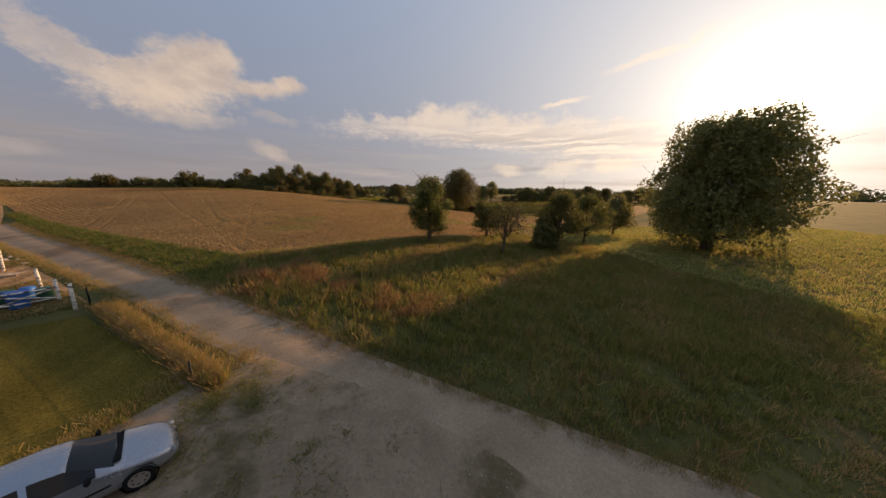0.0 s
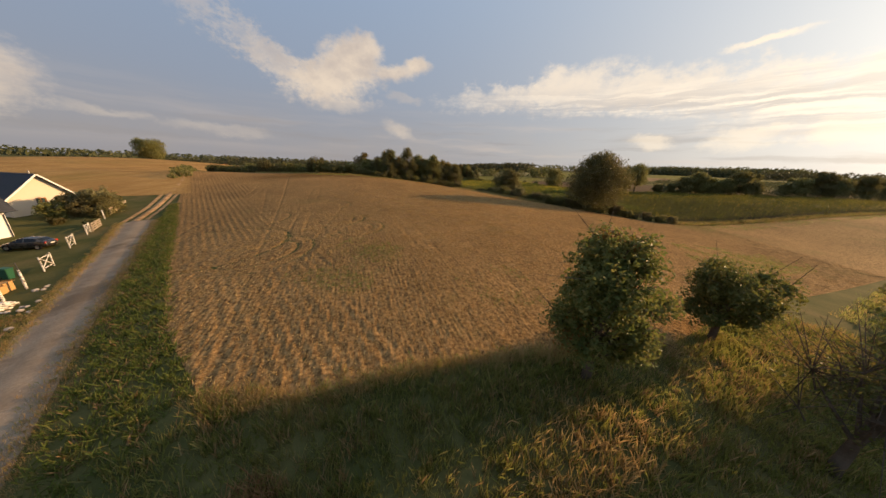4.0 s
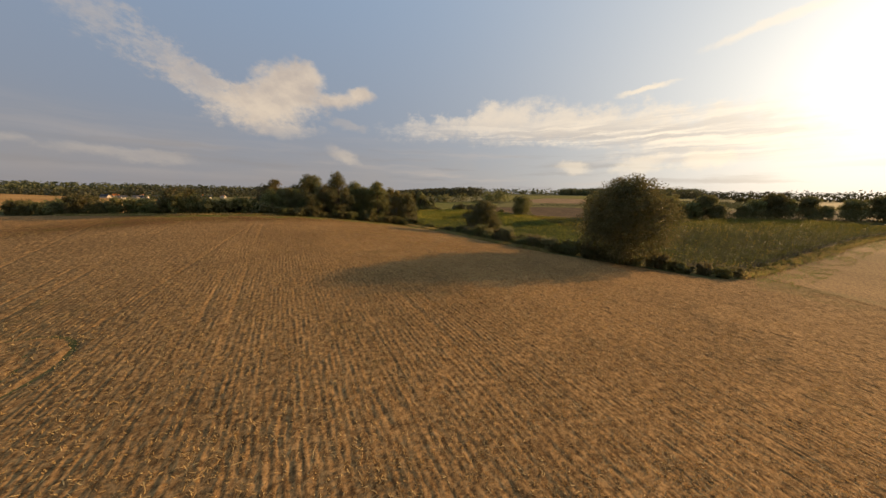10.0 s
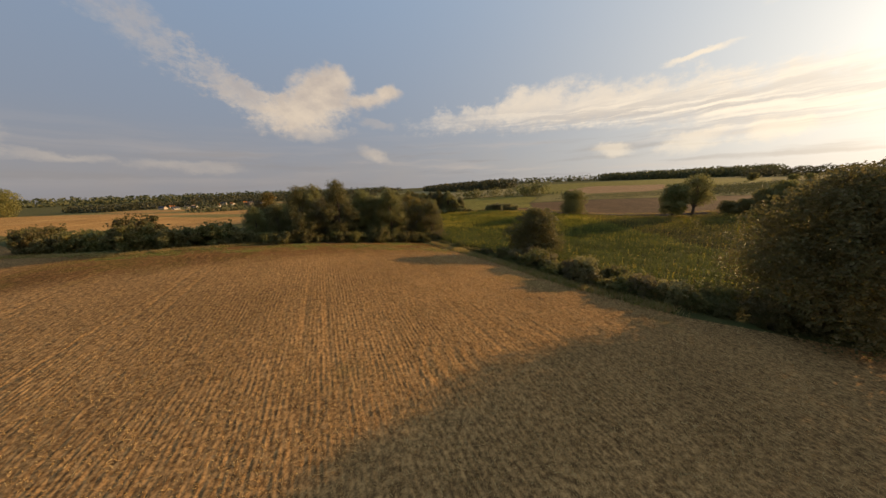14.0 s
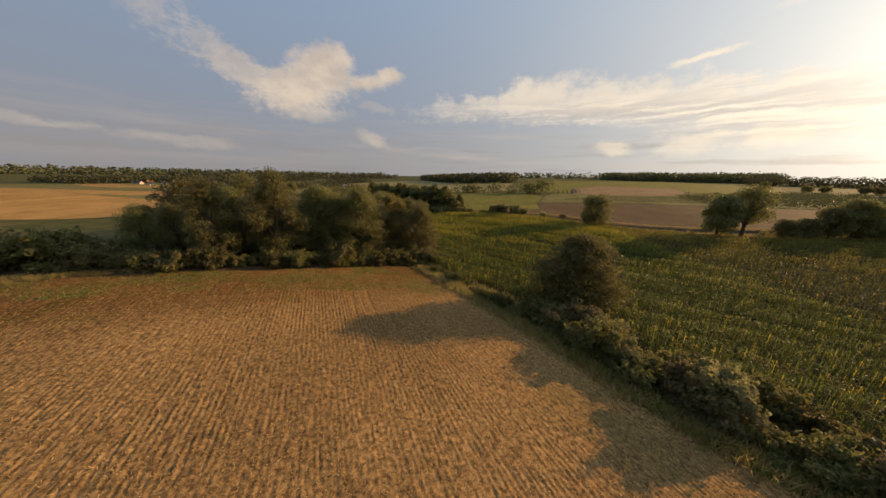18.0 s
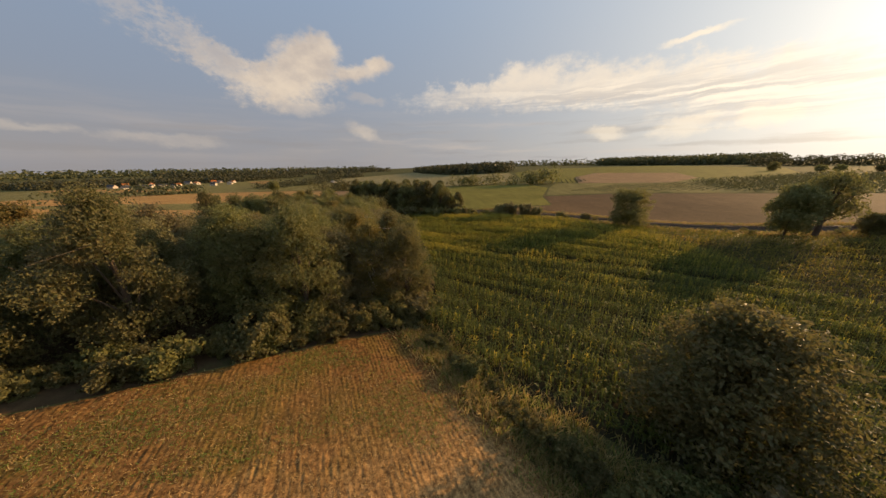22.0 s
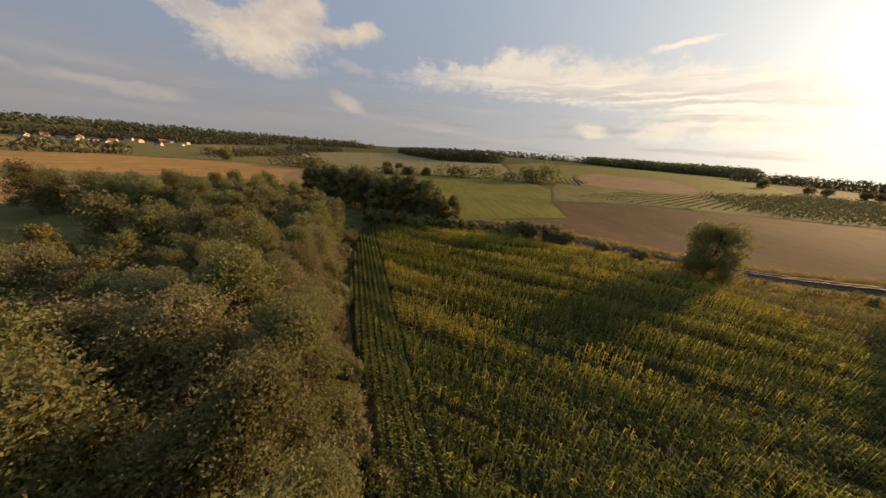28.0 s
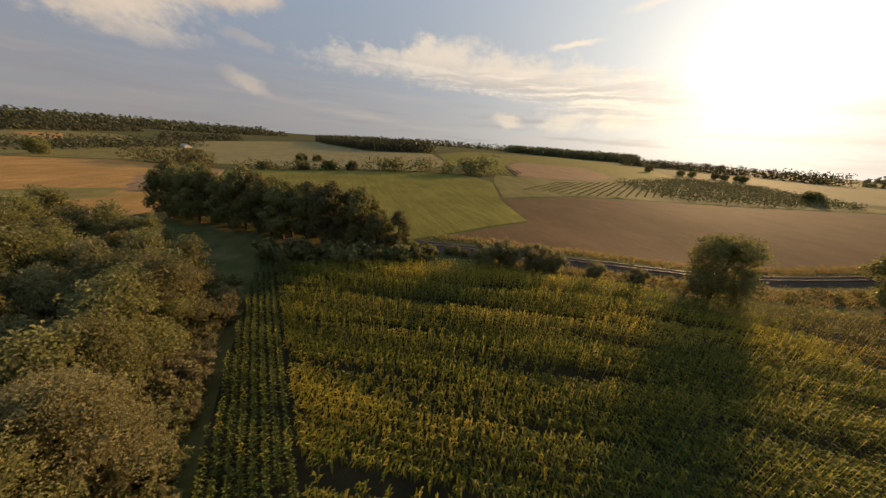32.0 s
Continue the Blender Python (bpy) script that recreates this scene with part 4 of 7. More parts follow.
    stuff("trodden_weeds", V, F, [M_BLADE, M_BLADE_DRY], "patches of low trodden weeds between stones", np.repeat(rng.random(len(x)) < 0.22, 6).astype(np.int32))
    x, y = scatter(rng, [(-41, 31), (-29.5, 33), (-27.5, 31.2), (-31, 28.5), (-41, 27)], 2500)
    x2, y2 = scatter(rng, [(-16.2, 20.0), (-23, 26), (-26, 19), (-23.5, 17.4)], 1600)
    x, y = np.r_[x, x2], np.r_[y, y2]
    V, F = blades(rng, x, y, 7, 0.2, 0.03, 0.7, 0.14)
    stuff("yard_grass", V, F, [M_BLADE, M_BLADE_DRY], "patchy grass in the front yards", np.repeat(rng.random(len(x)) < 0.4, 7).astype(np.int32))


meadow()

# ---- trees ----


def limb(path, radii, sides=6):
    V, F = [], []
    for i, (p, r) in enumerate(zip(path, radii)):
        t = Vector(path[min(i + 1, len(path) - 1)]) - Vector(path[max(i - 1, 0)])
        u = t.orthogonal().normalized()
        w = t.cross(u).normalized()
        for s in range(sides):
            a = 2 * math.pi * s / sides
            V.append(tuple(Vector(p) + (u * math.cos(a) + w * math.sin(a)) * r))
    for i in range(len(path) - 1):
        for s in range(sides):
            F.append((i * sides + s, i * sides + (s + 1) % sides, (i + 1) * sides + (s + 1) % sides, (i + 1) * sides + s))
    return V, F


def joined(parts):
    V, F = [], []
    for v, f in parts:
        o = len(V)
        V += [tuple(p) for p in v]
        F += [tuple(i + o for i in q) for q in f]
    return V, F


def thicken(rng, LV, LF, cs, rs):
    """Larger sprays deep inside each lump, which close the crown."""
    rs = np.array(rs)
    IV, IF = leaf_cloud(rng, cs, rs * 0.55, len(rs) * 190, min(float(rs.mean()) * 0.165, 0.15))
    return np.concatenate([LV, IV]), np.concatenate([LF, IF + len(LV)])


def tree_meshes(seed, height, width, bare=0.25, lumps=14, leaves=2600, size=0.3, trunk=0.22, lean=0.0, top=0.7, twigs=0, lump=0.12, clumps=0.0, thick=True):
    """A trunk with limbs and a lumpy crown; bare: the share of the height below the crown; top: how much the crown narrows upwards."""
    rng = np.random.default_rng(seed)
    cs, rs = [], []
    for i in range(lumps):
        f = (i + 0.5) / lumps
        h = height * (bare + (1 - bare) * (0.10 + 0.80 * f))
        span = width * 0.5 * math.sin(math.pi * min(1.0, 0.25 + top * f)) ** 0.7
        a = i * 2.4 + rng.random()
        r = width * (lump + 0.11 * rng.random())
        d = max(span - r * 0.8, 0) * (0.35 + 0.7 * rng.random() ** 0.6)
        cs.append((d * math.cos(a) + lean * h, d * math.sin(a), min(h + rng.normal() * height * 0.03, height - r * 0.8)))
        rs.append(r)
    stem = [(0, 0, -0.4), (lean * height * 0.15 + 0.1, 0.05, height * 0.22), (lean * height * 0.45, -0.1, height * 0.55), (lean * height * 0.8, 0, height * 0.85)]
    limbs = [limb(stem, [trunk * 1.3, trunk, trunk * 0.6, trunk * 0.15])]
    for c in cs[::2]:
        z0 = max(height * bare * 0.8, c[2] * 0.45)
        limbs.append(limb([(lean * z0, 0, z0), (c[0] * 0.5, c[1] * 0.5, (z0 + c[2]) * 0.5), c], [trunk * 0.5, trunk * 0.3, trunk * 0.06], 5))
    for i in range(twigs):
        c = cs[rng.integers(len(cs))]
        e = np.array(c) + unit(rng.normal(size=3) + (0, 0, 0.5)) * width * (0.28 + 0.15 * rng.random())
        limbs.append(limb([tuple(np.array(c) * 0.8), c, tuple(e)], [trunk * 0.2, trunk * 0.12, 0.008], 4))
    LV, LF = (clump_cloud(rng, cs, rs, leaves, size, clump=clumps) if clumps else leaf_cloud(rng, cs, rs, leaves, size))
    return joined(limbs), (thicken(rng, LV, LF, cs, rs) if thick else (LV, LF))


def make_tree(name, x, y, seed, height, width, label, category="tree", group="", leaf=None, bark=None, **kw):
    root = new(name)
    root.location = (x, y, gz(x, y))
    tagged(root, label, category, group)
    (TV, TF), (LV, LF) = tree_meshes(seed, height, width, **kw)
    for part_name, V, F, m, sm in (("trunk", TV, TF, bark or M_BARK, True), ("crown", LV, LF, leaf or M_LEAF, False)):
        ob = new(part_name, mesh_of(part_name, V, F, [m], sm))
        ob.parent = root
    return root


def place(proto, x, y, spin=0.0, scale=1.0, tall=1.0, label=""):
    m = Matrix.Translation((x, y, gz(x, y) - 0.05)) @ Matrix.Rotation(spin, 4, "Z")
    keep = proto.scale.copy()
    proto.scale = (scale, scale, scale * tall)
    ob = copy_thing(proto, m)
    proto.scale = keep
    if label:
        tagged(ob, label)
    return ob


ORCHARD = "orchard trees in the meadow"
make_tree("fruit_tree", 8.4, 31.0, 11, 8.3, 5.9, "old fruit tree with a red-leaved top", group=ORCHARD, leaf=M_LEAF_ORCHARD, bare=0.16, lumps=24, leaves=13000, size=0.09, clumps=0.32, top=0.62, twigs=40)
red = bpy.data.objects["fruit_tree"]
LV, LF = leaf_cloud(np.random.default_rng(77), [(0.3, 0.2, 7.4), (-0.4, 0.4, 7.9), (0.5, -0.4, 7.8), (-1.6, -0.6, 3.2)], [0.75, 0.5, 0.5, 1.0], 420, 0.1)
tip = new("red_leaves", mesh_of("red_leaves", LV, LF, [M_LEAF_RED]))
tip.parent = red
tagged(tip, "reddish autumn leaves")
make_tree("fruit_tree", 17.6, 28.0, 12, 6.4, 6.6, "gnarled half-bare fruit tree leaning over tall grass", group=ORCHARD, leaf=M_LEAF_ORCHARD, bare=0.34, lumps=16, leaves=1700, size=0.09, trunk=0.2, lean=0.08, twigs=170, thick=False)
make_tree("fruit_tree", 19.7, 36.4, 13, 6.2, 6.0, "round-headed fruit tree on a short trunk", group=ORCHARD, leaf=M_LEAF_ORCHARD, bare=0.25, lumps=20, leaves=11000, size=0.09, clumps=0.32, top=0.55, twigs=30)
make_tree("fruit_tree", 31.2, 33.0, 41, 9.6, 8.4, "tall dense fruit tree in shade", group=ORCHARD, leaf=M_LEAF_ORCHARD, bare=0.2, lumps=22, leaves=10000, size=0.11, clumps=0.4, twigs=20)
make_tree("fruit_tree", 42.5, 38.0, 42, 10.0, 10.0, "broad shaded tree with a forked trunk", group=ORCHARD, leaf=M_LEAF_ORCHARD, bare=0.2, lumps=22, leaves=10000, size=0.11, clumps=0.4, twigs=20)
make_tree("elder_bush", 26.8, 31.4, 43, 4.4, 5.0, "dark bush growing under the fruit trees", "bush", leaf=M_LEAF_ORCHARD, bare=0.0, lumps=14, leaves=4000, size=0.12)
make_tree("large_tree", 64.5, 29.3, 14, 23.5, 24, "huge spreading tree standing alone in the meadow", leaf=M_LEAF, bare=0.08, lumps=46, leaves=60000, size=0.25, clumps=1.15, trunk=0.8, top=0.6, twigs=60)
make_tree("meadow_tree", 66, 50, 44, 11, 10, "smaller tree beside the huge meadow tree", leaf=M_LEAF, bare=0.1, lumps=20, leaves=5000, size=0.22)
make_tree("meadow_tree", 74, 40, 45, 13, 12, "round tree at the end of the meadow", leaf=M_LEAF, bare=0.1, lumps=20, leaves=5000, size=0.24)
make_tree("field_tree", 20.4, 132.8, 15, 10.6, 12.2, "broad dark tree in the hedge between the fields", leaf=M_LEAF, bare=0.0, lumps=34, leaves=24000, size=0.14, clumps=0.55, top=0.72)
make_tree("field_tree", 41.6, 102.4, 16, 16.6, 19.5, "large dense tree group at the corner of the stubble field", leaf=M_LEAF, bare=0.0, lumps=48, leaves=52000, size=0.15, clumps=0.7, top=0.7)
make_tree("lone_tree", 59.6, 194.2, 17, 12.0, 11.8, "lone round tree beside the railway", leaf=M_LEAF, bare=0.06, lumps=30, leaves=12000, size=0.18, clumps=0.6, top=0.6)
make_tree("oak_tree", -261, 232, 18, 16.5, 22, "broad oak on the skyline beside the track", leaf=M_LEAF, bare=0.1, lumps=26, leaves=11000, size=0.4, top=0.55, trunk=0.5)

# the small wood
WOOD = [(-41, 131.5), (-28, 137), (-22, 139), (-15, 142.5), (-8, 146), (-2.8, 148.8), (-1.4, 152), (-2.0, 158), (-7.4, 172), (-13, 187), (-15, 200), (-17, 218), (-24, 224), (-45, 238), (-64, 229), (-78, 219), (-78, 211), (-62, 213), (-45, 208), (-41, 194), (-43, 182), (-56, 172), (-50, 148)]
kinds = [("wood_tree", M_LEAF, 13.2, 8.6, "dark green broad-leaved tree of the small wood"), ("wood_tree", M_LEAF, 12.0, 9.2, "rounded oak of the small wood"),
         ("willow_tree", M_LEAF_GREY, 11.5, 9.0, "grey-green willow of the small wood"), ("birch_tree", M_LEAF_BIRCH, 12.5, 6.6, "yellowing birch of the small wood")]
near_kinds, far_kinds = [], []
for j, (nm, lf, h, wd, lb) in enumerate(kinds):
    near_kinds.append(make_tree(nm, -20 + j * 4.5, 147.5 + j * 1.2, 50 + j, h, wd, lb, group="trees of the wood", leaf=lf, bark=M_BIRCH if j == 3 else None, bare=0.03, lumps=24, lump=0.125, leaves=19000, size=0.085, twigs=6, clumps=0.40))
    far_kinds.append(make_tree(nm, -40 + j * 4.5, 190 + j * 1.2, 60 + j, h * 0.95, wd * 1.05, lb, group="trees of the wood", leaf=lf, bare=0.05, lumps=18, lump=0.15, leaves=5200, size=0.155, clumps=0.6))
spots = [(x + RNG.normal() * 0.9, y + RNG.normal() * 0.9) for y in np.arange(132, 240, 4.9) for x in np.arange(-86, 2, 4.9)]
for i, (x, y) in enumerate(q for q in spots if inside(WOOD, q[0], q[1])):
    close = (y < 152 and x > -45) or (x > -27 and y < 192)
    pick = RNG.choice(4, p=(0.42, 0.33, 0.18, 0.07)) if y < 150 or y > 172 else RNG.choice(4, p=(0.25, 0.2, 0.51, 0.04))
    low = 0.7 if x < -33 and y < 150 else 0.84 if y > 208 else 0.74 if y > 166 and x < -19 else 0.88 if y > 158 and x < -19 else 1.0
    place((near_kinds if close else far_kinds)[pick], x, y, RNG.random() * 6.3, (0.88 + 0.18 * RNG.random()) * low, 0.94 + 0.12 * RNG.random())

for i, (x, y) in enumerate(((-14.2, 186.5), (-15.4, 191.5), (-16.4, 197.0), (-17.2, 203.0), (-18.0, 209.0), (-12.5, 181.0))):
    place(near_kinds[(0, 2, 1, 0, 2, 2)[i]], x, y, 1.3 * i, 0.86, 1.0)

# shrubs and hedges
shrubs = [make_tree("hedge_bush", -10 + 3 * i, 149, 70 + i, 2.2 + 0.4 * i, 4.2, "dense leafy shrub of the hedge", "bush", "hedge shrubs", leaf=(M_HEDGE, M_LEAF, M_HEDGE, M_LEAF_GREY)[i], bare=-0.12, lumps=22, leaves=1700, size=0.11, trunk=0.05, top=0.5, clumps=0.3) for i in range(4)]
coarse = [make_tree("hedge_bush", -62 + 6 * i, 131 + i, 80 + i, 2.2 + 0.4 * i, 4.2, "leafy shrub of the field hedge", "bush", "hedge shrubs", leaf=(M_HEDGE, M_LEAF, M_HEDGE, M_LEAF_GREY)[i], bare=-0.12, lumps=16, leaves=600, size=0.27, trunk=0.05, top=0.5) for i in range(4)]


def hedge(line, step, lo, hi, jitter=0.5, picks=(0, 1, 2, 3), fine=False):
    x, y = along_line(line, step, RNG, jitter)
    for a, b in zip(x, y):
        place((shrubs if fine else coarse)[picks[RNG.integers(len(picks))]], a, b, RNG.random() * 6.3, lo + (hi - lo) * RNG.random(), 0.85 + 0.3 * RNG.random())


def hedge_belt(name, line, step, lo, hi, jitter, label, leaf=None, each=130, size=0.34):
    """A far hedge or thicket whose bushes have grown together."""
    rng = np.random.default_rng(len(label) + int(abs(line[0][0])))
    x, y = along_line(line, step, rng, jitter)
    s = lo + (hi - lo) * rng.random(len(x))
    z = ground(x, y)
    cs = [np.stack([x + rng.normal(size=len(x)) * s * 0.6, y + rng.normal(size=len(x)) * s * 0.6, z + s * f], -1) for f in (0.5, 1.1, 1.7)]
    V, F = leaf_cloud(rng, np.concatenate(cs), np.concatenate([s * 1.25, s * 1.15, s * 0.8]), len(x) * each, size, 0.8)
    V[:, 2] = np.maximum(V[:, 2], ground(V[:, 0], V[:, 1]) - 0.1)
    return stuff(name, V, F, [leaf or M_HEDGE], label)


hedge([(-1.5, 147.0), (4, 139), (9.5, 131.5), (14, 124.5), (18, 118)], 1.3, 0.35, 0.7, 0.4, (0, 2, 0, 1), True)
hedge([(13, 128), (16, 123), (20, 117), (25, 110.5), (33, 105.5)], 1.3, 0.75, 1.2, 0.8, (0, 2, 1, 3), True)
hedge([(15.5, 129), (19, 124), (24, 117), (29, 111)], 1.8, 0.75, 1.15, 0.8, (0, 2, 3, 0), True)
hedge([(33, 104), (48, 97.0), (56, 94.6), (61, 95.6)], 1.7, 0.5, 0.9, 0.7, (0, 1, 2, 3), True)
hedge_belt("margin_thicket", [(62, 95.8), (90, 104.8), (141, 118.8), (200, 132)], 0.9, 0.25, 0.5, 0.5, "low weedy thicket along the edge of the maize", None, 40, 0.2)
hedge([(-42, 129.5), (-33, 132.3), (-22.6, 137.2), (-15, 141.4), (-8.5, 145.2)], 1.8, 0.6, 1.3, 0.7, (0, 1, 2), True)
hedge([(-1.2, 150), (-1.4, 158), (-6.0, 172), (-11.4, 187), (-13.2, 200), (-15.6, 218)], 1.9, 0.6, 1.25, 0.6, (0, 1, 3, 3), True)
hedge([(-1.6, 154), (-4.4, 168), (-9.4, 182), (-12.4, 196), (-14.4, 212)], 3.0, 0.4, 0.7, 0.4, (3, 0, 3), True)
for sx_, sy_ in ((-9.5, 145.0), (-6.5, 146.3), (-4.0, 147.4), (-8.0, 147.5), (-5.0, 149.5), (-2.6, 149.0), (-0.8, 148.6), (0.2, 150.6)):
    place(shrubs[0], sx_, sy_, sx_, 1.15, 1.1)
place(shrubs[1], -14.6, 141.2, 1.0, 1.3, 1.1, "round shrub standing in front of the wood")
hedge([(-44, 129.5), (-58, 127.5), (-72, 131), (-88, 134), (-112, 152), (-150, 172)], 3.7, 1.3, 2.1, 1.6, (0, 1, 2), True)
hedge_belt("field_hedge", [(-60, 133), (-80, 138), (-100, 150), (-140, 172)], 3.0, 1.1, 2.0, 2.5, "overgrown hedge between two stubble fields", M_LEAF)
hedge_belt("track_hedge", [(-88, 96), (-104, 114), (-130, 140), (-158, 166)], 4.0, 0.5, 1.2, 1.2, "low bushes beside the farm track")
hedge([(18, 221), (27, 217)], 2.2, 0.5, 0.8, 0.4, (0, 2))
for x, y, s in ((25.5, 213, 1.4), (29, 211.2, 1.55), (33.5, 209.5, 1.45), (37.5, 208.2, 1.2), (44, 204.5, 0.9), (50.5, 201, 0.95)):
    place(shrubs[3], x, y, x, s, 1.0, "grey-green willow bush beside the railway")
hedge([(-12, 226), (2, 221), (10, 219.5), (17, 218.5)], 2.4, 1.0, 1.7, 0.8, (0, 1, 2))
hedge_belt("railside_bushes", [(46, 206.5), (58, 200.5), (75, 194.5), (95, 188.5), (130, 180.5), (160, 173), (200, 164)], 2.2, 0.35, 0.8, 1.0, "low bushes along the railway bank", None, 70, 0.22)
spinney = make_tree("spinney_tree", -10, 238, 31, 13.0, 7.5, "dark tree of the spinney by the railway", group="trees of the spinney", bare=0.02, lumps=24, leaves=3200, size=0.25)
for i in range(15):
    f = i / 14
    for r in range(2):
        place(spinney, -38 + 48 * f + RNG.normal() * 0.8, 255 - 32 * f + r * 5 + RNG.normal() * 0.8, RNG.random() * 6, (0.85 + 0.25 * RNG.random()) * (0.8 if i > 12 else 1.0))
make_tree("young_conifer", -8.5, 219.5, 32, 6.0, 3.0, "young conical tree at the corner of the maize", bare=0.0, lumps=12, leaves=1800, size=0.12, top=0.95)
big = make_tree("rail_tree", 94.5, 183.0, 33, 15.0, 11, "dark spreading tree by the railway", group="large trees by the railway", bare=0.1, lumps=30, leaves=6000, size=0.3, top=0.6)
make_tree("rail_tree", 102.5, 182.5, 34, 17.5, 12.5, "tall open-crowned tree by the railway", group="large trees by the railway", bare=0.3, lumps=22, leaves=4200, size=0.28, top=0.55, trunk=0.5, twigs=40)
for x, y, s, h in ((114, 191.5, 0.62, 0.75), (120.5, 191, 0.6, 0.8), (127, 190, 0.85, 0.85), (133.5, 189, 0.95, 0.95), (140, 188, 0.85, 0.8), (147, 187, 0.85, 0.8), (153, 186, 1.0, 0.95), (160, 185, 0.8, 0.75), (174, 183, 0.7, 0.8), (182, 184, 0.9, 0.85), (189, 181, 1.0, 1.0), (197, 181, 0.95, 0.85), (207, 178, 0.9, 1.0), (216, 176, 0.7, 0.8), (226, 172, 1.0, 0.8),
                (236, 168, 1.05, 0.9), (246, 166, 1.0, 0.95), (258, 160, 1.1, 0.8), (270, 156, 1.1, 1.0), (284, 150, 1.0, 0.9), (298, 145, 1.2, 0.85), (315, 138, 1.1, 1.0), (178, 205, 0.8, 0.85), (340, 132, 1.2, 0.9)):
    place(big, x, y - 11 + 0.03 * (x - 128), x, s, h)
hedge_belt("railside_thicket", [(116, 182), (150, 176), (200, 166), (260, 152), (340, 131)], 2.4, 1.4, 2.8, 1.6, "dense thicket under the trees by the railway", M_LEAF)

import functools

# ---- far land ----
EYE = (1.4, 175.0)


def away(az, dist):
    return (EYE[0] + dist * math.sin(radians(az)), EYE[1] + dist * math.cos(radians(az)))


FAR = dict(step=12.0, lift=0.25)
patch("gold_field", [(-86, 229), (-60, 240), (-42, 262), (-45, 279), (-47, 300), (-62, 366), (-130, 408), (-300, 400), (-420, 330), (-330, 240), (-220, 190), (-160, 176), (-100, 205)], M_FAR_GOLD,
      "golden stubble field beyond the small wood", step=6.0, lift=0.16)
patch("hill_stubble_field", [(-66, 80), (-100, 114), (-158, 168), (-190, 190), (-260, 215), (-360, 200), (-330, 90), (-200, 70), (-100, 62)], M_FAR_GOLD, "golden stubble on the hill behind the houses", step=5.0, lift=0.12)
patch("pink_soil_strip", [(-44, 284), (-48, 300), (-62, 364), (-92, 384), (-84, 330), (-66, 290)], M_FAR_PINK, "freshly harrowed pinkish strip of land", step=5.0, lift=0.24)
patch("weedy_strip", [(-100, 250), (-60, 280), (-70, 300), (-170, 270), (-200, 240)], M_FAR_OLIVE, "weedy green strip in the stubble", step=6.0, lift=0.2)
patch("green_hill_field", [(11, 229), (24, 231), (57, 241), (66, 272), (90, 320), (86, 345), (53, 362), (-52, 369), (-61, 366), (-46, 300), (-43, 276), (-34, 262), (-10, 250)], M_FAR_GREEN,
      "green maize field on the slope beyond the spinney", step=4.0, lift=0.2)
patch("ripe_field", [(-80, 402), (53, 368), (100, 420), (140, 600), (40, 630), (-70, 1150), (-222, 919), (-242, 720), (-120, 520)], M_FAR_PALE, "pale ripening field beyond the hedge", **FAR)
patch("pasture", [(-132, 413), (-82, 402), (-122, 522), (-245, 722), (-400, 900), (-640, 800), (-700, 500), (-422, 335), (-302, 404)], M_FAR_OLIVE, "olive pasture on the plain", **FAR)
patch("straw_strip", [(-290, 620), (-250, 560), (-330, 640), (-430, 760), (-400, 790)], M_FAR_GOLD, "narrow straw-coloured field strip", step=8.0, lift=0.5)
patch("straw_strip_west", [(-330, 500), (-300, 470), (-480, 480), (-620, 560), (-600, 600)], M_FAR_GOLD, "long straw-coloured field on the plain", step=8.0, lift=0.5)
patch("vineyard_ground", [(70, 276), (118, 280), (206, 254), (330, 219), (350, 300), (300, 420), (205, 335), (112, 354), (92, 322)], M_FAR_OLIVE, "yellowish grass between the vine rows", step=6.0, lift=0.22)
patch("pink_fallow", [(130, 350), (200, 334), (262, 372), (330, 470), (250, 520), (170, 430)], M_FAR_PINK, "bare pinkish fallow land", step=8.0, lift=0.42)
patch("green_upland", [(205, 337), (375, 375), (570, 533), (700, 900), (300, 800), (150, 600), (102, 420), (128, 352), (170, 432), (250, 522), (330, 472), (262, 374)], M_FAR_GREEN, "smooth green upland field", **FAR)
patch("grain_upland", [(352, 262), (400, 310), (488, 372), (822, 509), (1100, 600), (1300, 200), (700, 130), (420, 190)], M_FAR_PALE, "wide pale grain field under the far wood", **FAR)
patch("scrub_ground", [(174, 264), (208, 252), (330, 220), (350, 258), (420, 330), (375, 372), (212, 336)], M_FAR_OLIVE, "dry grass under the scrub", step=8.0, lift=0.36)


def far_wood(name, poly, height, spacing, label, size=1.5, each=42, leaf=None):
    """A stretch of distant wood: many lumpy crowns grown together."""
    rng = np.random.default_rng(len(label) * 7 + int(height))
    P = np.array(poly)
    x, y = np.meshgrid(np.arange(P[:, 0].min(), P[:, 0].max(), spacing), np.arange(P[:, 1].min(), P[:, 1].max(), spacing))
    x, y = x.ravel() + rng.normal(size=x.size) * spacing * 0.3, y.ravel() + rng.normal(size=y.size) * spacing * 0.3
    ok = inside(poly, x, y)
    x, y = x[ok], y[ok]
    h = height * (0.75 + 0.35 * rng.random(len(x)))
    z = ground(x, y)
    r = spacing * (0.62 + 0.25 * rng.random(len(x)))
    cs = np.concatenate([np.stack([x, y, z + h - r * 0.8], -1), np.stack([x, y, z + h * 0.42], -1)])
    V, F = leaf_cloud(rng, cs, np.r_[r, r * 1.15], len(x) * each, size, 0.95)
    V[:, 2] = np.maximum(V[:, 2], ground(V[:, 0], V[:, 1]) - 0.5)
    return stuff(name, V, F, [leaf or M_LEAF_FAR], label)


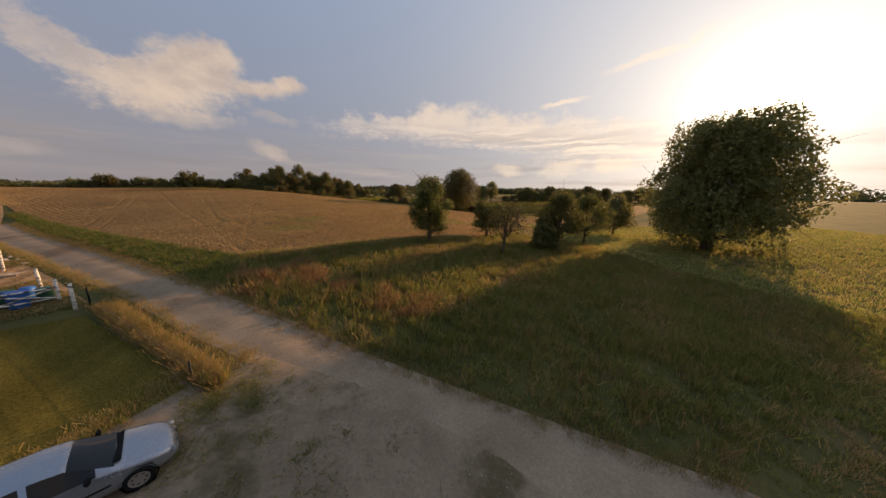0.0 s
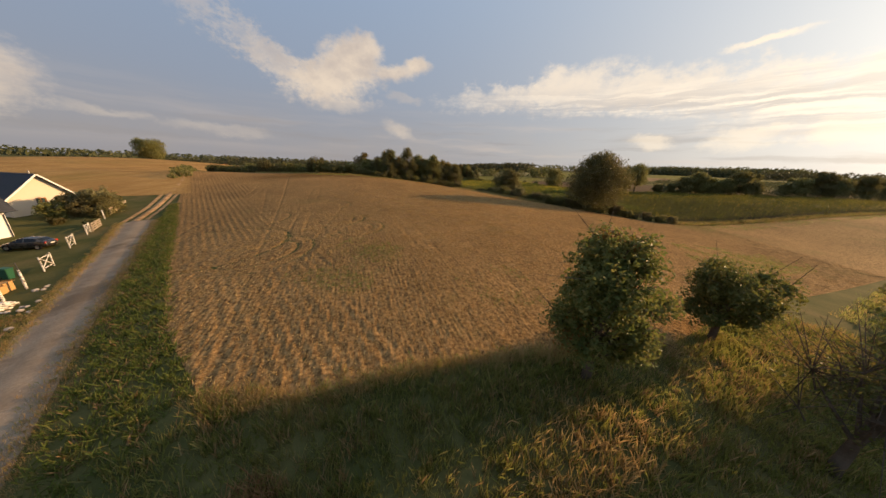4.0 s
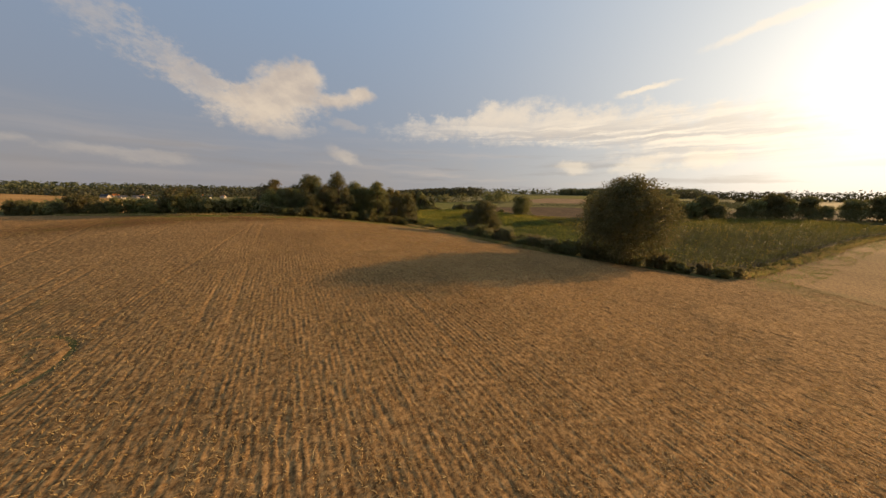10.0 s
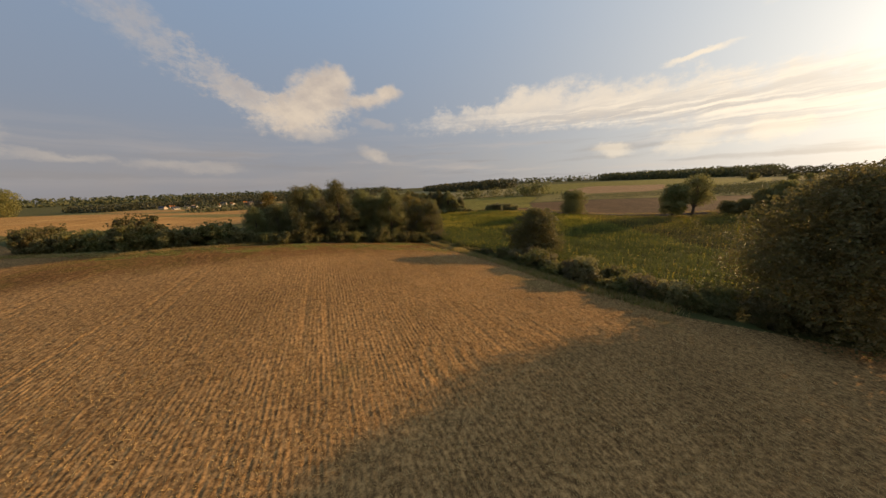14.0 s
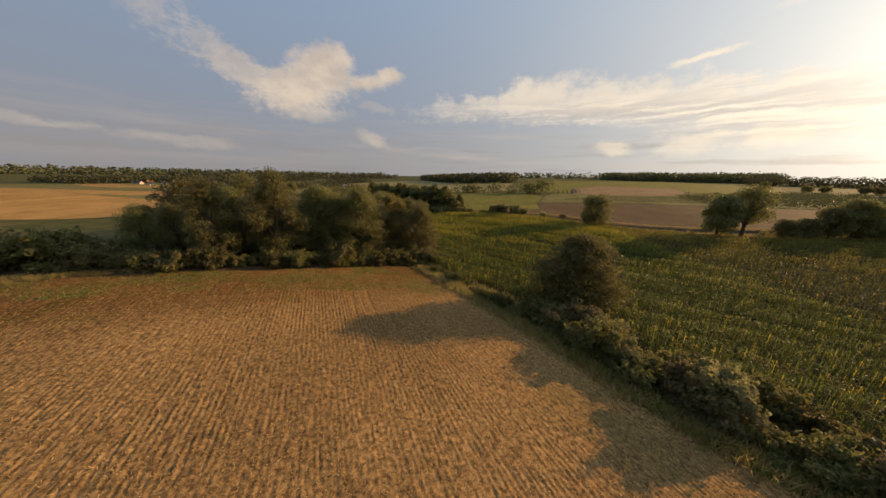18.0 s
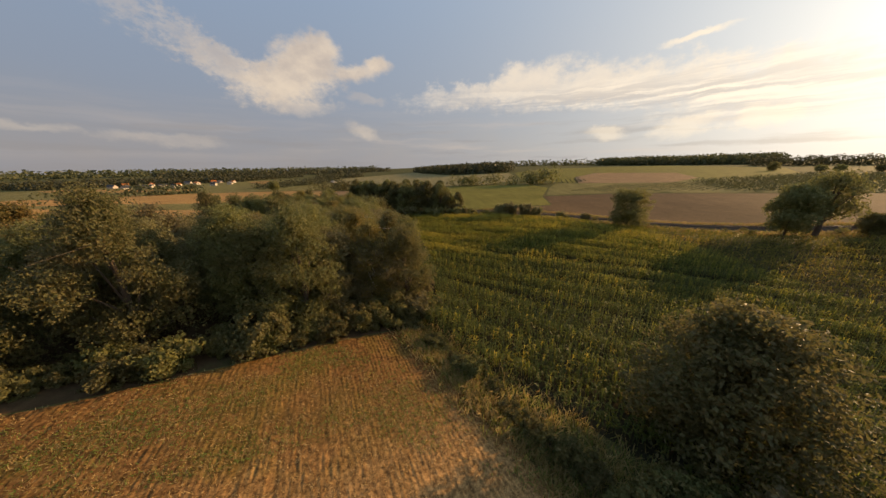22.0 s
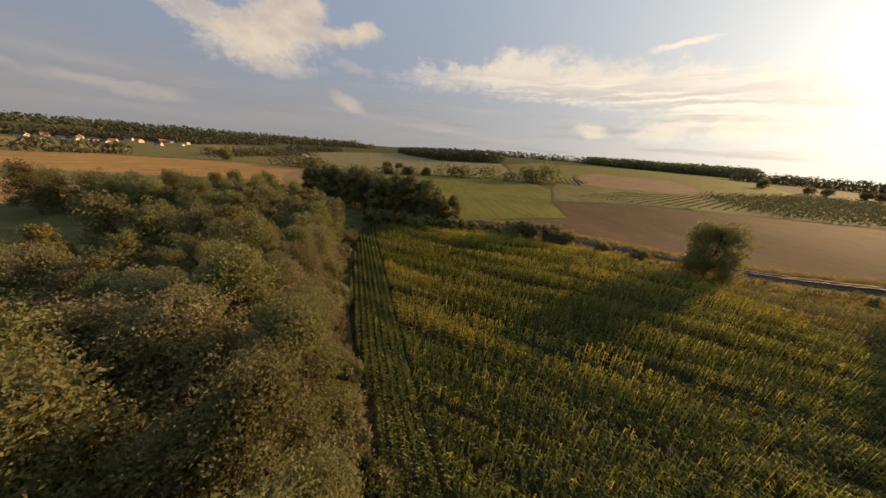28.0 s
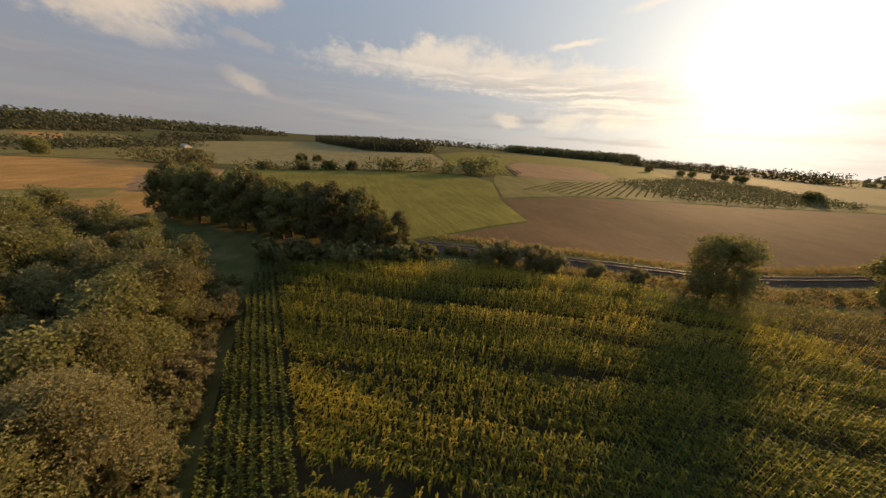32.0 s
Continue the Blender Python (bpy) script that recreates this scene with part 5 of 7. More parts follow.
far_wood("hill_wood", [(142, 618), (50, 638), (-20, 900), (-73, 1200), (20, 1260), (110, 1000), (190, 740)], 19, 13, "dark wood on the far hill", 2.4)
far_wood("plain_wood", [away(-58, 760), away(-48, 760), away(-37, 760), away(-31, 960), away(-26.5, 1080), away(-27, 1230), away(-37, 1010), away(-60, 960)], 6.5, 13, "long dark wood on the plain", 2.6)
far_wood("orchard_scrub", [away(-24.5, 640), away(-15.5, 790), away(-15.5, 900), away(-25, 760)], 9, 12, "dense scrub between the fields", 1.8)
far_wood("field_scrub", [away(-37, 350), away(-28, 405), away(-20, 500), away(-22, 540), away(-31, 480), away(-38, 395)], 5, 9, "low scrub at the end of the stubble", 1.2)
far_wood("horizon_wood", [away(-75, 2300), away(-40, 2300), away(-12, 2500), away(-12, 2900), away(-40, 2800), away(-75, 2800)], 7, 42, "woods along the horizon of the plain", 9.0, 26)
far_wood("plain_wood", [away(-46, 1400), away(-20, 1500), away(-9, 1700), away(-9, 1850), away(-22, 1700), away(-46, 1600)], 6, 26, "belt of woodland on the plain", 6.0, 26)
far_wood("ridge_wood", [away(33, 1150), away(40, 1050), away(48, 1000), away(55, 1050), away(56, 1250), away(46, 1300), away(34, 1400)], 27, 18, "wooded ridge on the horizon", 3.0, 60)
far_wood("ridge_wood", [away(54, 780), away(62, 820), away(70, 800), away(77, 760), away(77, 830), away(62, 900), away(54, 860)], 16, 15, "line of trees along the ridge", 1.9, 60)
far_wood("ridge_wood", [away(78, 900), away(100, 900), away(110, 980), away(80, 1000)], 15, 22, "far trees along the ridge", 4.0, 30)
far_wood("valley_wood", [away(17, 1300), away(34, 1350), away(34, 1450), away(16, 1420)], 15, 26, "thin wood between the far hills", 5.0, 26)
far_wood("hill_copse", [away(-56, 330), away(-52, 335), away(-46, 345), away(-46, 365), away(-57, 350)], 8, 9, "copse behind the hill field", 1.6)
far_wood("corner_copse", [(84, 348), (112, 350), (114, 358), (98, 362), (84, 358)], 14, 6.5, "tall copse at the end of the hedge", 1.1, 110, M_LEAF)
far_wood("hedge_copse", [(20, 366), (50, 362), (78, 352), (80, 358), (52, 370), (20, 374)], 9.5, 6.0, "thick tall hedge on the field edge", 0.95, 90, M_LEAF)
far_wood("hedge_copse", [(-132, 410), (-110, 398), (-66, 372), (-64, 378), (-108, 406), (-130, 418)], 9, 6.5, "thick hedge beyond the stubble", 0.95, 90, M_LEAF)
far_wood("hedge_copse", [(-62, 371), (-30, 368), (18, 367), (18, 371), (-30, 373), (-62, 376)], 4.5, 5.0, "low hedge on the field edge", 0.7, 60, M_LEAF)
far_wood("scrub", [(180, 268), (208, 256), (322, 232), (345, 258), (410, 326), (372, 366), (214, 332)], 2.4, 3.8, "scrubby abandoned orchard", 0.5, 24, M_LEAF_FAR)
for x, y, s in ((-44, 372, 1.9), (-22, 371, 2.1), (-6, 371, 2.6), (8, 370, 2.2), (-30, 430, 2.4), (-18, 434, 2.0), (-96, 415, 1.8), (-132, 500, 2.2), (-126, 506, 1.6), (305, 252, 3.0), (318, 258, 2.6), (330, 262, 2.2)):
    place(coarse[1], x, y, x, s, 0.85 + 0.3 * RNG.random(), "round bush standing in the far hedge")
far_tree = make_tree("lone_tree", -178, 428, 91, 11, 12, "lone round tree in the far stubble", bare=0.08, lumps=18, leaves=2200, size=0.45, top=0.6)
place(far_tree, *away(57.8, 520), 1.0, 1.1)
for az_, d_ in ((62, 500), (63.4, 505), (66, 520), (67, 515), (68.4, 525), (69.0, 515)):
    place(far_tree, *away(az_, d_), az_, 0.95, 0.8, "dark tree at the foot of the upland field")


def vine_rows(poly, heading, gap, label):
    rng = np.random.default_rng(int(gap * 10))
    P = np.array(poly)
    c = P.mean(0)
    d, p = np.array([math.sin(radians(heading)), math.cos(radians(heading))]), np.array([math.cos(radians(heading)), -math.sin(radians(heading))])
    xs, ys = [], []
    for r in np.arange(-90, 90, gap):
        s = np.arange(-90, 90, 0.9)
        q = c + p * r + d[None] * s[:, None] + rng.normal(size=(len(s), 2)) * 0.12
        ok = inside(poly, q[:, 0], q[:, 1])
        xs.append(q[ok, 0]), ys.append(q[ok, 1])
    x, y = np.concatenate(xs), np.concatenate(ys)
    cs = np.stack([x, y, ground(x, y) + 0.6], -1)
    V, F = leaf_cloud(rng, cs, np.full(len(x), 0.38), len(x) * 5, 0.2, 1.2)
    stuff("vine_rows", V, F, [M_LEAF_FAR], label)


vine_rows([(114, 352), (126, 350), (150, 372), (158, 392), (132, 396), (116, 372)], 24, 4.2, "young vine rows beside the copse")
vine_rows([(92, 296), (118, 280), (190, 272), (222, 292), (206, 328), (150, 326)], 60, 4.0, "vine rows above the brown field")


def box_mesh(name, sx, sy, sz, mat, bevel=0.0, taper=1.0):
    """A box standing on its base, optionally bevelled and tapered to its top."""
    bm = bmesh.new()
    bmesh.ops.create_cube(bm, size=1.0)
    for v in bm.verts:
        k = taper if v.co.z > 0 else 1.0
        v.co = Vector((v.co.x * sx * k, v.co.y * sy * k, (v.co.z + 0.5) * sz))
    if bevel:
        bmesh.ops.bevel(bm, geom=bm.edges[:], offset=bevel, segments=2, affect="EDGES")
    me = bpy.data.meshes.new(name)
    bm.to_mesh(me)
    bm.free()
    me.materials.append(mat)
    return me


def thing(name, m, label, category, group=""):
    ob = new(name)
    ob.matrix_world = m
    return tagged(ob, label, category, group)


def part(name, data, parent, m=None, label=""):
    ob = new(name, data)
    ob.parent = parent
    if m is not None:
        ob.matrix_local = m
    if label:
        tagged(ob, label)
    return ob


def at(x, y, z=0.0, rz=0.0):
    return Matrix.Translation((x, y, z)) @ Matrix.Rotation(radians(rz), 4, "Z")


# ---- houses ----
# Each house stands in its own axes: x out of the facade towards the track, y along the facade, z up from its floor.


def wall_with_holes(name, x, y0, y1, z0, z1, holes, mat, thick=0.35, gable=None):
    """A wall in the plane x facing +x, from y0 to y1, with rectangular holes (y0, y1, z0, z1) cut through."""
    ys = sorted({y0, y1, *[h[0] for h in holes], *[h[1] for h in holes]})
    zs = sorted({z0, z1, *[h[2] for h in holes], *[h[3] for h in holes]})
    bm = bmesh.new()
    for a, b in zip(ys, ys[1:]):
        for c, d in zip(zs, zs[1:]):
            if any(h[0] <= a and b <= h[1] and h[2] <= c and d <= h[3] for h in holes):
                continue
            for xx, flip in ((x, False), (x - thick, True)):
                q = [(xx, a, c), (xx, b, c), (xx, b, d), (xx, a, d)]
                bm.faces.new([bm.verts.new(p) for p in (q[::-1] if flip else q)])
    for a, b, c, d in list(holes) + [(y0, y1, z0, z1)]:
        for p, q in (((a, c), (b, c)), ((b, c), (b, d)), ((b, d), (a, d)), ((a, d), (a, c))):
            bm.faces.new([bm.verts.new(v) for v in ((x, *p), (x, *q), (x - thick, *q), (x - thick, *p))])
    if gable:
        ym, zt = gable
        for xx in (x, x - thick):
            bm.faces.new([bm.verts.new(v) for v in ((xx, y0, z1), (xx, y1, z1), (xx, ym, zt))])
    bmesh.ops.remove_doubles(bm, verts=bm.verts[:], dist=0.001)
    me = bpy.data.meshes.new(name)
    bm.to_mesh(me)
    bm.free()
    me.materials.append(mat)
    return me


def tiled_slope(name, a, b, up, mat, course=0.34, wave=0.0, thick=0.14):
    """A roof slope over the eave line a to b, rising along the vector up, in overlapping courses."""
    a, b, up = Vector(a), Vector(b), Vector(up)
    run, rise = (b - a), up.length
    n = max(2, int(rise / course))
    m = max(2, int(run.length / 0.3)) if wave else 2
    nrm = run.cross(up).normalized()
    if nrm.z < 0:
        nrm = -nrm
    V, F = [], []
    for i in range(n):
        lo, hi = up * (i / n), up * ((i + 1) / n)
        for lift, at_ in ((0.045, lo), (0.0, hi)):
            for j in range(m):
                w = wave * (1 if j % 2 else -1)
                V.append(a + run * (j / (m - 1)) + at_ + nrm * (lift + w))
        o = i * 2 * m
        for j in range(m - 1):
            F.append((o + j, o + j + 1, o + m + j + 1, o + m + j))
            if i:
                F.append((o - m + j, o - m + j + 1, o + j + 1, o + j))
    o = len(V)
    V += [a - nrm * thick, b - nrm * thick, b + up - nrm * thick, a + up - nrm * thick, a + nrm * 0.04, b + nrm * 0.04, b + up, a + up]
    F += [(o + 3, o + 2, o + 1, o), (o, o + 1, o + 5, o + 4), (o + 1, o + 2, o + 6, o + 5), (o + 3, o, o + 4, o + 7), (o + 2, o + 3, o + 7, o + 6)]
    return mesh_of(name, [tuple(v) for v in V], F, [mat])


def window_in(parent, x, y0, y1, z0, z1, frame_mat, panes=2, name="window", label="brown wooden window with two panes", fill=None):
    """A framed window set into a hole of the facade."""
    win = part(name, box_mesh("window_frame", 0.09, y1 - y0, 0.09, frame_mat), parent, at(x - 0.16, (y0 + y1) / 2, z0), label)
    part("frame_top", box_mesh("frame_top", 0.09, y1 - y0, 0.09, frame_mat), win, at(0, 0, z1 - z0 - 0.09))
    for k in range(panes + 1):
        yy = -(y1 - y0) / 2 + 0.05 + k * (y1 - y0 - 0.1) / panes
        part("frame_bar", box_mesh("frame_bar", 0.08, 0.1, z1 - z0 - 0.18, frame_mat), win, at(0, yy, 0.09))
    for k in range(panes):
        w = (y1 - y0 - 0.1) / panes
        part("pane", box_mesh("pane", 0.02, w - 0.1, z1 - z0 - 0.18, fill or M_GLASS), win, at(-0.01, -(y1 - y0) / 2 + 0.05 + w * (k + 0.5), 0.09))
    part("sill", box_mesh("sill", 0.34, y1 - y0 + 0.1, 0.05, frame_mat, 0.01), win, at(0.12, 0, -0.055))
    return win


def pipe(name, path, r, mat):
    V, F = limb(path, [r] * len(path), 8)
    return mesh_of(name, V, F, [mat], True)


def shell_walls(house, depth, y0, y1, eave, ridge, mat, z0=-0.6):
    """The back wall and the two gable ends of a house whose ridge runs along y."""
    part("wall", box_mesh("wall", 0.35, y1 - y0, eave - z0, mat), house, at(-depth + 0.175, (y0 + y1) / 2, z0))
    for yy in (y0 + 0.175, y1 - 0.175):
        bm = bmesh.new()
        outline = ((-0.36, z0), (-0.36, eave), (-depth / 2, ridge - 0.25), (-depth + 0.36, eave), (-depth + 0.36, z0))
        for s in (-0.17, 0.17):
            bm.faces.new([bm.verts.new((x, yy + s, z)) for x, z in outline])
        vs = list(bm.verts)
        for i in range(5):
            bm.faces.new((vs[i], vs[(i + 1) % 5], vs[5 + (i + 1) % 5], vs[5 + i]))
        me = bpy.data.meshes.new("gable_wall")
        bm.to_mesh(me)
        bm.free()
        me.materials.append(mat)
        part("gable_wall", me, house)


def skylight(house, y, x, slope, eave, w=0.8, length=1.3):
    """A roof window lying on the front slope at depth x behind the eave."""
    m = Matrix.Translation((-x, y, eave + x * math.tan(slope) + 0.12)) @ Matrix.Rotation(slope, 4, "Y")
    sk = part("skylight", box_mesh("skylight", length, w, 0.09, M_DARK_METAL, 0.01), house, m, "tilted roof window")
    part("pane", box_mesh("pane", length - 0.2, w - 0.16, 0.02, M_SKY_GLASS), sk, at(0, 0, 0.085))


def house_orange():
    h = thing("house", at(-43.6, 32.0, -4.95, 9.0 + 2), "cream rendered house with an orange tiled roof and balcony", "house")
    eave, depth, run = 4.25, 12.6, 14.5
    slope = math.atan2(6.9, 6.9)
    holes = [(-2.75, -1.05, 1.05, 3.05), (-5.75, -4.6, 0.0, 2.7), (-5.85, -4.45, 4.45, 6.75), (-9.2, -7.6, 0.9, 3.0), (-12.5, -11.0, 0.9, 3.0)]
    part("wall", wall_with_holes("wall", 0, -run, 0, -0.6, eave + 0.1, [q for q in holes if q[2] < 4], M_CREAM), h)
    # cross gable with the balcony door
    part("gable_wall", wall_with_holes("gable_wall", 0.004, -7.1, -2.9, eave + 0.1, 7.2, [holes[2]], M_CREAM, gable=(-5.0, 9.2)), h)
    for yy in (-7.1 + 0.15, -2.9 - 0.15):
        part("cheek_wall", box_mesh("cheek_wall", 4.4, 0.3, 2.7, M_CREAM), h, at(-2.55, yy, eave + 0.1))
    for s in (-1, 1):
        part("roof", tiled_slope("roof", (1.0, -5.0 + s * 2.75, 6.75), (-5.2, -5.0 + s * 2.75, 6.75), (0, -s * 2.75, 2.75), M_TILE_ORANGE, wave=0.018), h, None, "small orange tiled gable roof")
        for k in range(2):
            m = Matrix.Translation((1.0 - k * 0.35, -5.0 + s * 2.72, 6.6)) @ Matrix.Rotation(s * radians(45), 4, "X")
            part("rafter", box_mesh("rafter", 0.12, 0.14, 3.85, M_WOOD_BROWN), h, m)
    shell_walls(h, depth, -run, 0, eave, eave + 6.3, M_CREAM)
    for sx, x0 in ((1, 0.7), (-1, -depth - 0.7)):
        part("roof", tiled_slope("roof", (x0, -run - 0.5, eave - 0.45), (x0, 0.55, eave - 0.45), (-sx * 7.0, 0, 7.0), M_TILE_ORANGE, wave=0.018), h, None, "orange clay tile roof slope")
    part("ridge_cap", pipe("ridge_cap", [(-6.3, -run - 0.5, eave + 6.6), (-6.3, 0.55, eave + 6.6)], 0.14, M_TILE_ORANGE), h)
    part("gutter", pipe("gutter", [(0.78, -run - 0.5, eave - 0.42), (0.78, 0.6, eave - 0.42)], 0.075, M_WOOD_BROWN), h)
    part("downpipe", pipe("downpipe", [(0.78, 0.3, eave - 0.45), (0.1, 0.1, eave - 0.9), (0.1, 0.06, -0.4)], 0.055, M_WOOD_BROWN), h)
    window_in(h, 0, *holes[0], M_WOOD_ORANGE)
    for q in holes[3:]:
        window_in(h, 0, *q, M_WOOD_ORANGE)
    window_in(h, 0, *holes[2], M_WOOD_ORANGE, name="balcony_door", label="brown glazed balcony door")
    door = part("door", box_mesh("door", 0.09, 1.13, 2.68, M_WOOD_ORANGE, 0.015), h, at(-0.2, -5.175, 0.0), "warm brown wooden front door")
    for zz in (0.35, 1.15, 1.95):
        part("door_panel", box_mesh("door_panel", 0.03, 0.8, 0.55, M_WOOD_BROWN, 0.01), door, at(0.05, 0, zz))
    part("door_handle", pipe("door_handle", [(0.06, 0.42, 1.05), (0.12, 0.42, 1.05), (0.12, 0.3, 1.05)], 0.015, M_STEEL), door)
    bal = part("balcony", box_mesh("balcony", 1.35, 3.7, 0.22, M_CREAM, 0.02), h, at(0.7, -5.2, 4.05), "small balcony with brown wooden rails")
    for zz in (0.45, 0.75, 1.05, 1.3):
        part("rail", box_mesh("rail", 0.05, 3.7, 0.07, M_WOOD_BROWN), bal, at(0.64, 0, zz))
        for yy in (-1.82, 1.82):
            part("rail", box_mesh("rail", 1.3, 0.05, 0.07, M_WOOD_BROWN), bal, at(0, yy, zz))
    for yy in (-1.82, 0, 1.82):
        part("rail_post", box_mesh("rail_post", 0.08, 0.08, 1.2, M_WOOD_BROWN), bal, at(0.64, yy, 0.2))
    porch = part("porch_roof", tiled_slope("porch_roof", (1.8, -11.8, 4.0), (1.8, -7.3, 4.0), (-1.8, 0, 1.1), M_TILE_ORANGE, wave=0.018), h, None, "orange tiled porch roof")
    for yy in (-11.4, -7.7):
        part("porch_post", box_mesh("porch_post", 0.18, 0.18, 4.5, M_WOOD_BROWN), porch, at(1.5, yy, -0.5))
    part("door_canopy", box_mesh("door_canopy", 1.1, 1.9, 0.14, M_SLATE, 0.02), h, at(0.56, -7.9, 2.55), "grey canopy above the entrance")
    skylight(h, -1.3, 1.35, radians(45), eave + 0.25, 0.8, 1.3)
    part("terrace", box_mesh("terrace", 4.6, 9.0, 0.5, M_CONCRETE, 0.02), h, at(2.9, -6.6, -0.42), "pale concrete terrace before the door")
    part("step", box_mesh("step", 1.6, 4.6, 0.3, M_CONCRETE, 0.02), h, at(5.9, -5.4, -0.35))


def house_white():
    h = thing("house", at(-61.0, 49.8, -4.35, -1.0), "white rendered house with a dark slate-grey tiled roof", "house")
    eave, depth, run = 4.2, 12.6, 17.0
    holes = [(-2.15, -1.0, 1.95, 3.75), (-7.2, -4.0, -0.3, 3.1)]
    part("wall", wall_with_holes("wall", 0, -run, 0, -0.8, eave + 0.2, holes, M_WHITE), h)
    shell_walls(h, depth, -run, 0, eave, eave + 6.9, M_WHITE, -0.8)
    for sx, x0 in ((1, 0.75), (-1, -depth - 0.75)):
        part("roof", tiled_slope("roof", (x0, -run - 0.5, eave - 0.5), (x0, 0.7, eave - 0.5), (-sx * 7.05, 0, 7.4), M_SLATE, 0.36, 0.012), h, None, "dark grey tiled roof slope")
    part("ridge_cap", pipe("ridge_cap", [(-6.3, -run - 0.5, eave + 6.95), (-6.3, 0.7, eave + 6.95)], 0.15, M_SLATE), h)
    for yy in (-6.7, -4.5):
        ch = part("chimney", box_mesh("chimney", 0.8, 0.95, 1.9, M_BRICK, 0.01), h, at(-7.0, yy, eave + 5.6), "brown brick chimney")
        part("chimney_cap", box_mesh("chimney_cap", 0.95, 1.1, 0.09, M_CONCRETE, 0.01), ch, at(0, 0, 1.9))
        part("flue", pipe("flue", [(0, 0, 1.9), (0, 0, 2.25)], 0.1, M_STEEL), ch)
    slope = math.atan2(7.4, 7.05)
    skylight(h, -4.7, 3.6, slope, eave + 0.25, 0.75, 1.6)
    skylight(h, -2.6, 3.6, slope, eave + 0.25, 0.75, 1.6)
    for yy, xx in ((-3.4, 5.2), (-2.7, 5.0), (-2.2, 4.6)):
        part("roof_vent", pipe("roof_vent", [(-xx, yy, eave + xx * 1.05), (-xx, yy, eave + xx * 1.05 + 0.65)], 0.08, M_DARK_METAL), h)
    part("gutter", pipe("gutter", [(0.82, -run - 0.5, eave - 0.5), (0.82, 0.75, eave - 0.5)], 0.08, M_DARK_METAL), h)
    part("downpipe", pipe("downpipe", [(0.8, -0.1, eave - 0.5), (0.1, -0.15, eave - 1.0), (0.1, -0.15, -0.5)], 0.055, M_DARK_METAL), h)
    gar = part("garage_door", box_mesh("garage_door", 0.1, 3.18, 3.38, M_WOOD_ORANGE, 0.01), h, at(-0.3, -5.6, -0.3), "wide orange-brown garage door")
    for k in range(6):
        part("door_slat", box_mesh("door_slat", 0.03, 3.1, 0.5, M_WOOD_ORANGE, 0.012), gar, at(0.06, 0, 0.03 + k * 0.555))
    window_in(h, 0, *holes[0], M_WHITE, 1, label="window closed by an orange roller shutter", fill=M_WOOD_ORANGE)
    for yy, w in ((-3.35, 0.5), (-2.6, 0.35)):
        part("pilaster", box_mesh("pilaster", 0.35, w, eave + 0.6, M_WHITE, 0.01), h, at(0.17, yy, -0.7))


def house_beige():
    h = thing("house", at(-73.6, 60.6, -3.6, 0.0), "beige rendered bungalow with a dark gabled roof", "house")
    eave, half, depth = 3.5, 3.75, 13.0
    holes = [(-0.75, 0.5, 1.5, 3.0)]
    part("gable_wall", wall_with_holes("gable_wall", 0, -half, half, -0.9, eave, holes, M_BEIGE, gable=(0.0, eave + 3.55)), h)
    for s in (-1, 1):
        part("wall", box_mesh("wall", depth - 0.4, 0.35, eave + 0.9, M_BEIGE), h, at(-depth / 2 - 0.2, s * (half - 0.175), -0.9))
        part("roof", tiled_slope("roof", (0.8, s * (half + 0.7), eave - 0.6), (-depth - 0.5, s * (half + 0.7), eave - 0.6), (0, -s * (half + 0.7), 4.25), M_SLATE, 0.36, 0.012), h, None, "dark grey roof slope")
        m = Matrix.Translation((0.82, s * (half + 0.7), eave - 0.72)) @ Matrix.Rotation(s * math.atan2(half + 0.7, 4.25), 4, "X")
        part("bargeboard", box_mesh("bargeboard", 0.05, 0.22, 6.1, M_WHITE), h, m)
    part("gable_wall", wall_with_holes("gable_wall", -depth + 0.35, -half, half, -0.9, eave, [], M_BEIGE, gable=(0.0, eave + 3.55)), h)
    window_in(h, 0, *holes[0], M_WOOD_ORANGE, 2)
    ch = part("chimney", box_mesh("chimney", 0.7, 0.9, 1.6, M_BRICK, 0.01), h, at(-9.5, -0.3, eave + 3.0), "brown brick chimney")
    part("chimney_cap", box_mesh("chimney_cap", 0.85, 1.05, 0.09, M_CONCRETE), ch, at(0, 0, 1.6))
    part("vent", pipe("vent", [(-0.4, 0, eave + 3.6), (-0.4, 0, eave + 4.1)], 0.09, M_STEEL), h)


house_orange()
house_white()
house_beige()


def small_house(x, y, spin, w, d, h, roof, wall_mat):
    t = thing("village_house", at(x, y, gz(x, y), spin), "small far-off village house with a pitched roof", "house", "village houses")
    part("wall", box_mesh("wall", d, w, h + 0.3, wall_mat), t, at(0, 0, -0.3))
    for s in (-1, 1):
        part("roof", tiled_slope("roof", (s * (d / 2 + 0.4), -w / 2 - 0.4, h - 0.3), (s * (d / 2 + 0.4), w / 2 + 0.4, h - 0.3), (-s * (d / 2 + 0.4), 0, d * 0.42), roof, 0.6), t)
    for s in (-1, 1):
        part("gable_wall", mesh_of("gable_wall", [(-d / 2, s * w / 2 - s * 0.05, h), (d / 2, s * w / 2 - s * 0.05, h), (0, s * w / 2 - s * 0.05, h + d * 0.38)], [(0, 1, 2)], [wall_mat]), t)
        for k in (-0.25, 0.25):
            part("window", box_mesh("window", 0.06, 1.1, 1.2, M_GLASS), t, at(s * (d / 2 + 0.02), k * w, 1.1))


